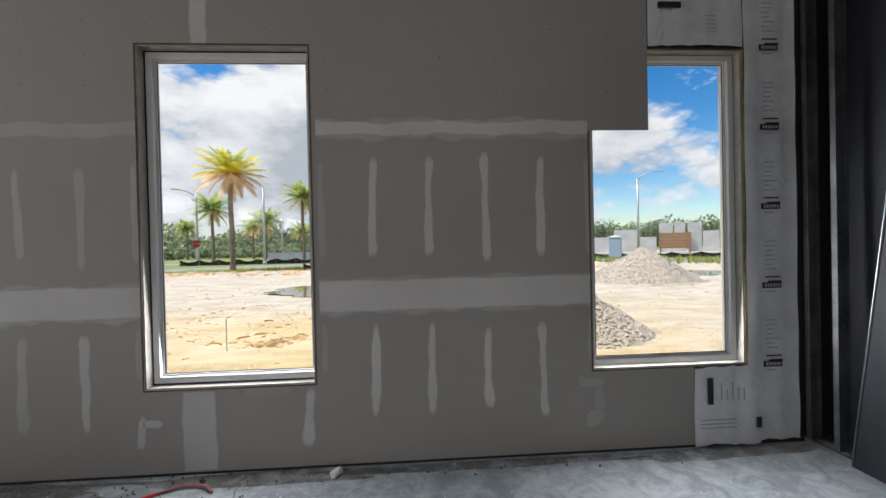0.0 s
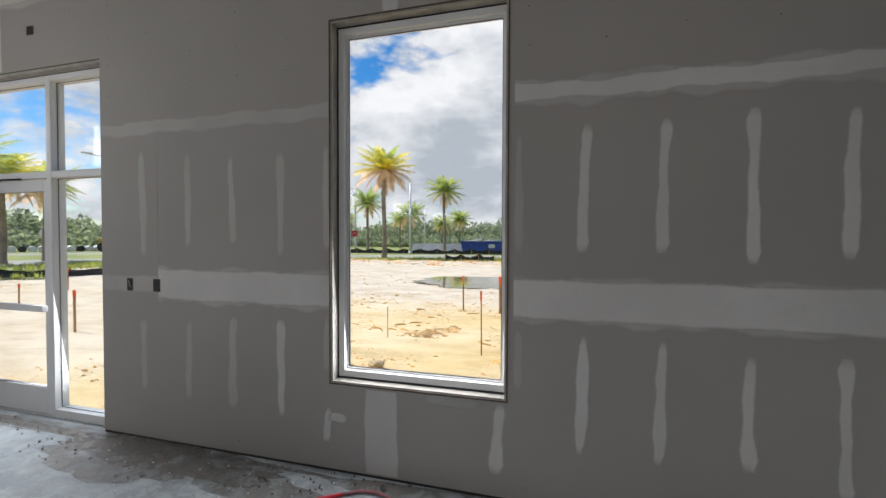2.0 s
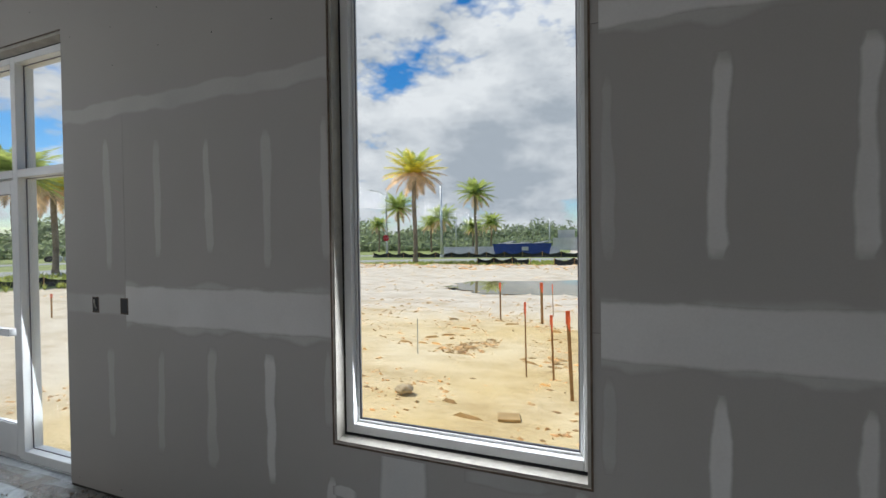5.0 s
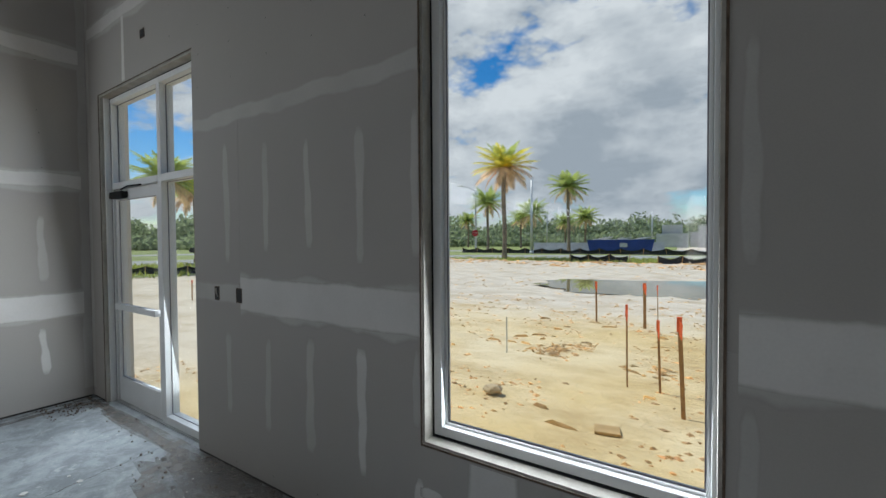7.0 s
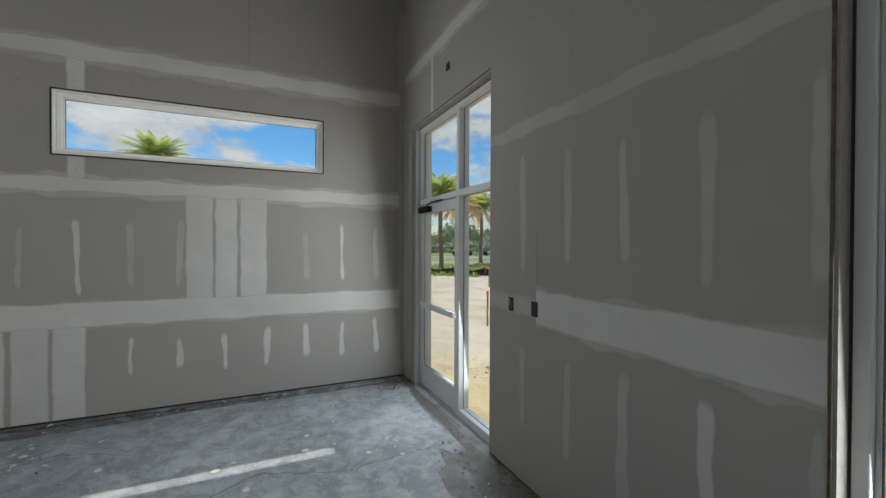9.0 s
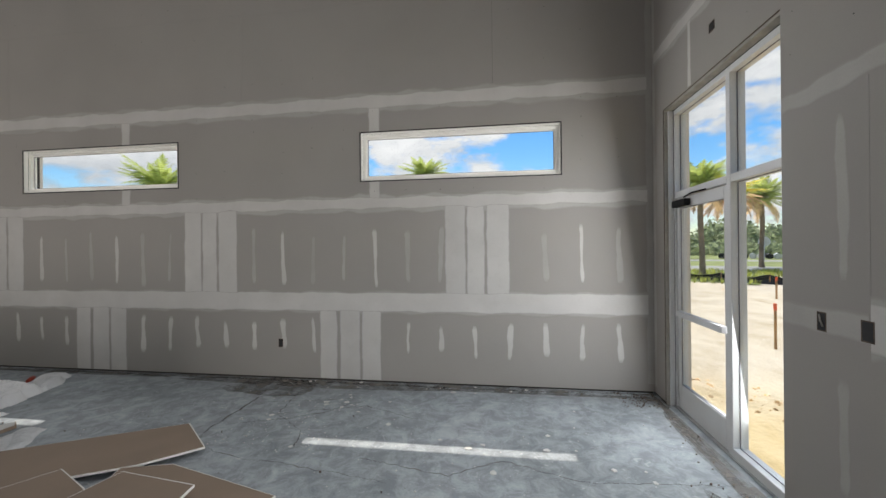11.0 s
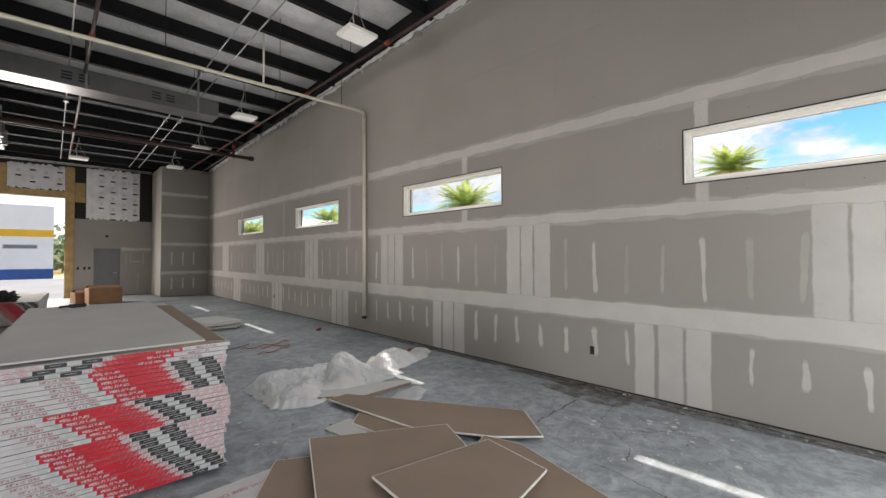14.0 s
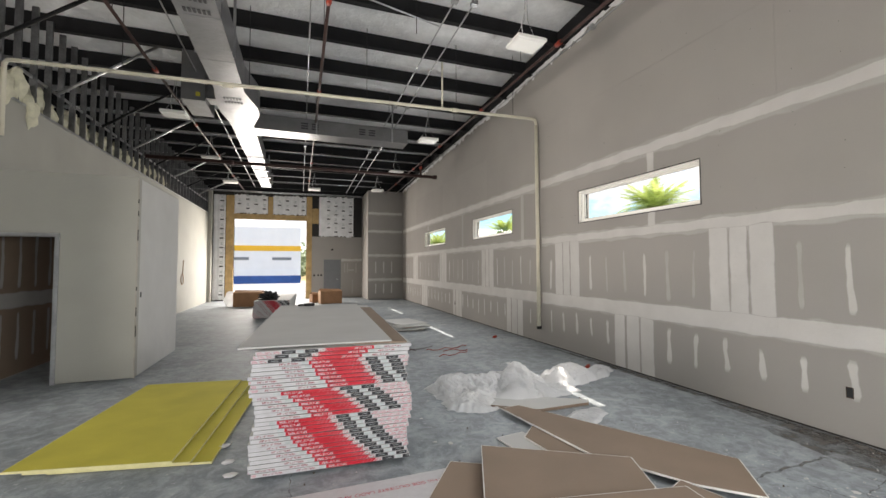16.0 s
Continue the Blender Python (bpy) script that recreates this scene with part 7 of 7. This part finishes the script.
bm = bmesh.new(); chamfer_box(bm, -0.6, 0.6, -0.6, 0.6, 0.08, 2.1, 0.03); part("cabin", bm, TOIL, toilet)
bm = bmesh.new(); prism(bm, [(-0.66, -0.66), (0.66, -0.66), (0.66, 0.66), (-0.66, 0.66)], 2.101, 2.2)
top_v = [bm.verts.new(p) for p in ((-0.6, -0.6, 2.2), (0.6, -0.6, 2.2), (0.6, 0.6, 2.2), (-0.6, 0.6, 2.2))]; pk = bm.verts.new((0, 0, 2.42))
for k in range(4):
    bm.faces.new((top_v[k], top_v[(k + 1) % 4], pk))
part("roof", bm, WHITEALU, toilet, "white roof")
bm = bmesh.new(); box(bm, -0.42, 0.42, -0.62, -0.605, 0.15, 1.95); part("door", bm, TOIL, toilet)
board = thing("site_board", "brown timber site board on posts", "site board", at=(24.9, 37.6, GZ), turn=-32)
bm = bmesh.new()
for k in range(5):
    box(bm, -1.35, 1.35, -0.03, 0.0, 0.95 + k * 0.30, 1.235 + k * 0.30)
part("planks", bm, CARD, board)
for x in (-1.25, 1.25):
    bm = bmesh.new(); box(bm, x - 0.06, x + 0.06, 0.001, 0.1, 0, 2.5); part("post", bm, STAKE, board)

# yellow loader far off
loader = thing("wheel_loader", "yellow wheel loader parked on distant grass", "loader", at=(-57.0, 41.3, GZ), turn=40)
LY = mat("machine_yellow", (0.55, 0.30, 0.02), 0.5, vary=0.1, scale=2)
bm = bmesh.new(); chamfer_box(bm, -1.8, 0.6, -0.8, 0.8, 0.9, 1.9, 0.1); part("body", bm, LY, loader)
bm = bmesh.new(); chamfer_box(bm, -0.4, 0.9, -0.7, 0.7, 1.9, 3.1, 0.1); part("cab", bm, BLACK, loader)
bm = bmesh.new(); chamfer_box(bm, -0.5, 1.0, -0.8, 0.8, 3.1, 3.25, 0.05); part("cab_roof", bm, LY, loader)
bm = bmesh.new(); tube(bm, [(0.6, 0, 1.6), (1.7, 0, 1.5), (2.4, 0, 0.7)], 0.2, 6); part("boom", bm, LY, loader)
bm = bmesh.new(); chamfer_box(bm, 2.2, 3.0, -1.1, 1.1, 0.1, 0.9, 0.1); part("bucket", bm, DARKSTEEL, loader)
for x in (-1.2, 1.1):
    for y in (-0.9, 0.9):
        bm = bmesh.new(); tube(bm, [(x, y - 0.25, 0.65), (x, y + 0.25, 0.65)], 0.65, 16); w = part("wheel", bm, BLACK, loader)
pipes = thing("pipe_row", "long row of stacked pale pipes on the grass", "pipes", at=(-66, 33, GZ), turn=62)
for k in range(14):
    bm = bmesh.new(); tube(bm, [(k * 0.9, -2, 0.4), (k * 0.9, 2, 0.4)], 0.4, 10); part("pipe", bm, POLE if k % 3 else BLACK, pipes)


# ---- stone piles ----
def pile(x, y, r, h, n, size, seed, label):
    rnd = random.Random(seed)
    t = thing("gravel_pile", label, "gravel pile", at=(x, y, GZ - 0.02))
    bm = bmesh.new()
    na, nr = 48, 14
    rings = []
    def hz(px, py):
        d = math.hypot(px, py) / r
        return h * max(0, 1 - d) ** 0.9 * (1 + 0.18 * noise.noise(Vector((px * 1.3, py * 1.3, seed)))) + 0.05 * noise.noise(Vector((px * 4, py * 4, seed)))
    for j in range(nr + 1):
        rr = r * 1.03 * j / nr
        rings.append([bm.verts.new((rr * math.cos(a), rr * math.sin(a), max(-0.03, hz(rr * math.cos(a), rr * math.sin(a))))) for a in (6.2832 * i / na for i in range(na))])
    for j in range(nr):
        for i in range(na):
            f = bm.faces.new((rings[j][i], rings[j][(i + 1) % na], rings[j + 1][(i + 1) % na], rings[j + 1][i])); f.smooth = True
    part("mound", bm, GRAVEL, t)
    vs, fs = [], []
    for _ in range(n):
        a, d = rnd.uniform(0, 6.2832), math.sqrt(rnd.random()) * r * 1.08
        px, py = d * math.cos(a), d * math.sin(a)
        c = Vector((px, py, max(0.0, hz(px, py)) + size * 0.15))
        s = size * rnd.uniform(0.4, 1.15)
        b = len(vs)
        for q in ((1, 0, 0), (-1, 0, 0), (0, 1, 0), (0, -1, 0), (0, 0, 1), (0, 0, -1)):
            v_ = Vector(q) + Vector((rnd.uniform(-.35, .35), rnd.uniform(-.35, .35), rnd.uniform(-.35, .35)))
            vs.append(tuple(c + Vector((v_.x * s, v_.y * s, v_.z * s * 0.75))))
        for f in ((0, 2, 4), (2, 1, 4), (1, 3, 4), (3, 0, 4), (2, 0, 5), (1, 2, 5), (3, 1, 5), (0, 3, 5)):
            fs.append(tuple(b + k for k in f))
    m_ = bpy.data.meshes.new("stones"); m_.from_pydata(vs, [], fs); m_.materials.append(STONES)
    o = new("stones", m_); o.parent = t
    tagged(o, "loose grey crushed stones", kind="stuff")
    return t


STONES = mat("loose_stones", (0.62, 0.56, 0.48), 0.95, vary=0.2, tint=(0.44, 0.39, 0.33), scale=16, fine=60, bump=0.1)
pile(9.9, 17.2, 2.35, 1.45, 5200, 0.045, 3, "large heap of grey crushed stone on the sand")
pile(2.85, 7.95, 1.75, 1.05, 5200, 0.042, 5, "heap of coarse grey crushed stone by the building")

# ---- survey stakes and clods ----
def stake(x, y, h, r, label, flag=True, lean_=0.0, m=STAKE):
    t = thing("survey_stake", label, "survey stake", "survey stakes", at=(x, y, gz(x, y) - 0.02))
    bm = bmesh.new(); box(bm, -r, r, -r * 0.5, r * 0.5, 0, h)
    for v in bm.verts:
        v.co.x += lean_ * v.co.z
    part("stick", bm, m, t)
    if flag:
        bm = bmesh.new()
        x0_ = lean_ * h
        box(bm, x0_ - r - 0.004, x0_ + r + 0.004, -r * 0.5 - 0.004, r * 0.5 + 0.004, h * 0.86, h + 0.004)
        a = [bm.verts.new(p) for p in ((x0_, -r * 0.7 - 0.006, h - 0.02), (x0_ + r * 1.5, -r - 0.02, h - 0.06), (x0_ + r * 1.2, -r - 0.015, h - 0.22), (x0_ - r * 0.2, -r * 0.7 - 0.008, h - 0.16))]
        bm.faces.new(a)
        part("ribbon", bm, ORANGE, t, "fluorescent orange ribbon")
    return t


SL = "wooden survey stake with an orange ribbon in the sand"
for x, y, h, r, ln in ((-0.81, 5.87, 1.0, 0.019, -0.04), (-1.05, 6.45, 0.83, 0.012, -0.03), (-1.39, 6.46, 0.98, 0.009, -0.01), (-1.56, 9.96, 0.88, 0.026, -0.01), (-1.40, 10.8, 0.76, 0.008, -0.02), (-2.51, 10.28, 0.86, 0.017, -0.01), (-8.9, 5.9, 0.8, 0.022, 0.0), (-16.2, 10.3, 0.75, 0.03, 0.0), (-13.2, 7.4, 0.6, 0.02, 0.02)):
    stake(x, y, h, r, SL, True, ln)
stake(-3.12, 6.98, 0.56, 0.008, "thin pale rod standing in the sand", False, 0.0, POLE)
stake(-6.0, 4.5, 0.55, 0.012, "thin pale rod standing in the sand", False, 0.0, POLE)
brd = thing("wood_scrap", "square brown scrap of board on the sand", "wood scrap", at=(-1.39, 5.25, gz(-1.39, 5.25)), turn=12)
bm = bmesh.new(); chamfer_box(bm, -0.11, 0.11, -0.08, 0.08, 0, 0.03, 0.004); part("board", bm, PINE, brd)
rock = thing("rock", "rounded ochre rock lying on the sand", "rock", at=(-2.62, 5.43, gz(-2.62, 5.43)))
bm = bmesh.new(); lump(bm, (0, 0, 0.05), (0.095, 0.075, 0.055), 4.0, 3, 0.35); part("stone", bm, SAND, rock)


def clods(name, n, area, size, seed, m, label):
    rnd = random.Random(seed)
    vs, fs = [], []
    for _ in range(n):
        x, y = rnd.uniform(*area[:2]), rnd.uniform(*area[2:])
        if noise.noise(Vector((x * 0.8, y * 0.8, seed))) < -0.05 and rnd.random() < 0.85:
            continue
        s = size * rnd.uniform(0.25, 1) ** 1.5
        z = gz(x, y)
        b = len(vs)
        el = rnd.uniform(0.6, 2.2)
        for q in ((1, 0, 0), (-1, 0, 0), (0, 1, 0), (0, -1, 0), (0, 0, 1), (0, 0, -1)):
            v_ = Vector(q) + Vector((rnd.uniform(-.3, .3), rnd.uniform(-.3, .3), rnd.uniform(-.3, .3)))
            vs.append((x + v_.x * s * el, y + v_.y * s, z + v_.z * s * 0.6))
        for f in ((0, 2, 4), (2, 1, 4), (1, 3, 4), (3, 0, 4), (2, 0, 5), (1, 2, 5), (3, 1, 5), (0, 3, 5)):
            fs.append(tuple(b + k for k in f))
    m_ = bpy.data.meshes.new(name); m_.from_pydata(vs, [], fs); m_.materials.append(m)
    return tagged(new(name, m_), label, "clods", kind="stuff")


CLOD = leaf_mat("sand_clods", (0.62, 0.50, 0.34), (0.50, 0.36, 0.20))
clods("sand_clods", 7000, (-7, 6, 3.6, 13), 0.032, 1, CLOD, "clods and crumbs of ochre sand")
clods("sand_clods", 2500, (-20, 12, 10, 27), 0.06, 2, CLOD, "clods and crumbs of ochre sand")
clods("berm_clods", 1800, (-20, 12, 25.5, 30), 0.16, 3, CLOD, "clods along the low sand bank")


def tufts(name, n, a0, a1, r0, r1, h, seed):
    rnd = random.Random(seed)
    vs, fs = [], []
    for _ in range(n):
        a, r = radians(rnd.uniform(a0, a1)), rnd.uniform(r0, r1)
        x, y = -1 + r * math.cos(a), 1 + r * math.sin(a)
        for _ in range(6):
            t_ = rnd.uniform(0, 6.28); l = h * rnd.uniform(0.5, 1.2)
            b = len(vs)
            dx, dy = math.cos(t_), math.sin(t_)
            vs += [(x - dy * .03, y + dx * .03, GZ), (x + dy * .03, y - dx * .03, GZ), (x + dx * l * 0.5, y + dy * l * 0.5, GZ + l)]
            fs.append((b, b + 1, b + 2))
    m_ = bpy.data.meshes.new(name); m_.from_pydata(vs, [], fs); m_.materials.append(WEED)
    return tagged(new(name, m_), "rough tufts of grass along the verge", "grass", kind="stuff")


tufts("grass_tufts", 2600, 84, 150, 30, 36.4, 0.28, 1)
tufts("grass_tufts", 1800, 150, 195, 23.5, 36.4, 0.28, 2)
tufts("grass_tufts", 900, 40, 84, 34, 40, 0.5, 3)

# ---- building across the yard behind the gate ----
yard = thing("far_building", "white industrial building with yellow and blue bands", "building", at=(0, -45, 0))
bm = bmesh.new(); box(bm, -1.1, 16, -8, 0, -0.3, 5.8); part("wall", bm, WHITEWALL, yard)
bm = bmesh.new(); box(bm, -1.12, 16, 0.002, 0.05, 3.3, 3.85); part("yellow_band", bm, YELLOWBAND, yard, "yellow painted band")
bm = bmesh.new(); box(bm, -1.12, 16, 0.002, 0.06, -0.1, 0.72); part("blue_band", bm, BLUEBAND, yard, "blue painted band")
for a, b in ((-0.2, 1.75), (3.9, 5.8), (7.8, 9.7)):
    bm = bmesh.new(); box(bm, a, b, 0.004, 0.06, 2.32, 2.68); w = part("window", bm, POLE, yard)
    bm = bmesh.new(); box(bm, a + 0.06, b - 0.06, 0.062, 0.07, 2.38, 2.62); part("pane", bm, GREYDOOR, w)
yardslab = setting(boxes("pavement", ROAD, [(-14, 20, -44.9, BY - 0.32, GZ - 0.1, GZ + 0.06)]), "pale concrete yard behind the gate", "pavement")


# ---- bark and dug-up spots in the sand ----
def slivers(name, n, area, seed, m, label):
    rnd = random.Random(seed)
    vs, fs = [], []
    for _ in range(n):
        x, y = rnd.uniform(*area[:2]), rnd.uniform(*area[2:])
        l, w, a = rnd.uniform(0.05, 0.2), rnd.uniform(0.008, 0.03), rnd.uniform(-0.6, 0.5)
        c, s = math.cos(a), math.sin(a)
        b = len(vs)
        for u, v_, h in ((-1, -0.6, 0), (0.2, -1, 0), (1, 0, 0), (0.1, 1, 0), (-0.9, 0.5, 0), (-0.5, -0.1, 1), (0.4, 0.1, 0.8)):
            px, py = x + u * l * c - v_ * w * s, y + u * l * s + v_ * w * c
            vs.append((px, py, gz(px, py) - 0.005 + h * w * 1.1 + (0.012 if h else 0)))
        fs += [tuple(b + k for k in f) for f in ((0, 1, 5), (1, 6, 5), (1, 2, 6), (2, 3, 6), (3, 5, 6), (3, 4, 5), (4, 0, 5))]
    m_ = bpy.data.meshes.new(name); m_.from_pydata(vs, [], fs); m_.materials.append(m)
    return tagged(new(name, m_), label, "twigs", kind="stuff")


BARK = leaf_mat("ochre_bark", (0.58, 0.45, 0.26), (0.48, 0.35, 0.19))
slivers("bark_slivers", 60, (-6.5, 3.5, 4.6, 10.5), 4, BARK, "slivers of bark and dry clay ridges lying in the sand")
DUG = leaf_mat("dug_sand", (0.56, 0.44, 0.26), (0.44, 0.33, 0.18))
for k, (x, y) in enumerate(((-2.38, 8.04), (-1.24, 7.2), (-2.65, 7.48))):
    clods("dug_sand", 160, (x - 0.32, x + 0.32, y - 0.3, y + 0.3), 0.045, 20 + k, DUG, "brown clods on a dug-up spot in the sand")
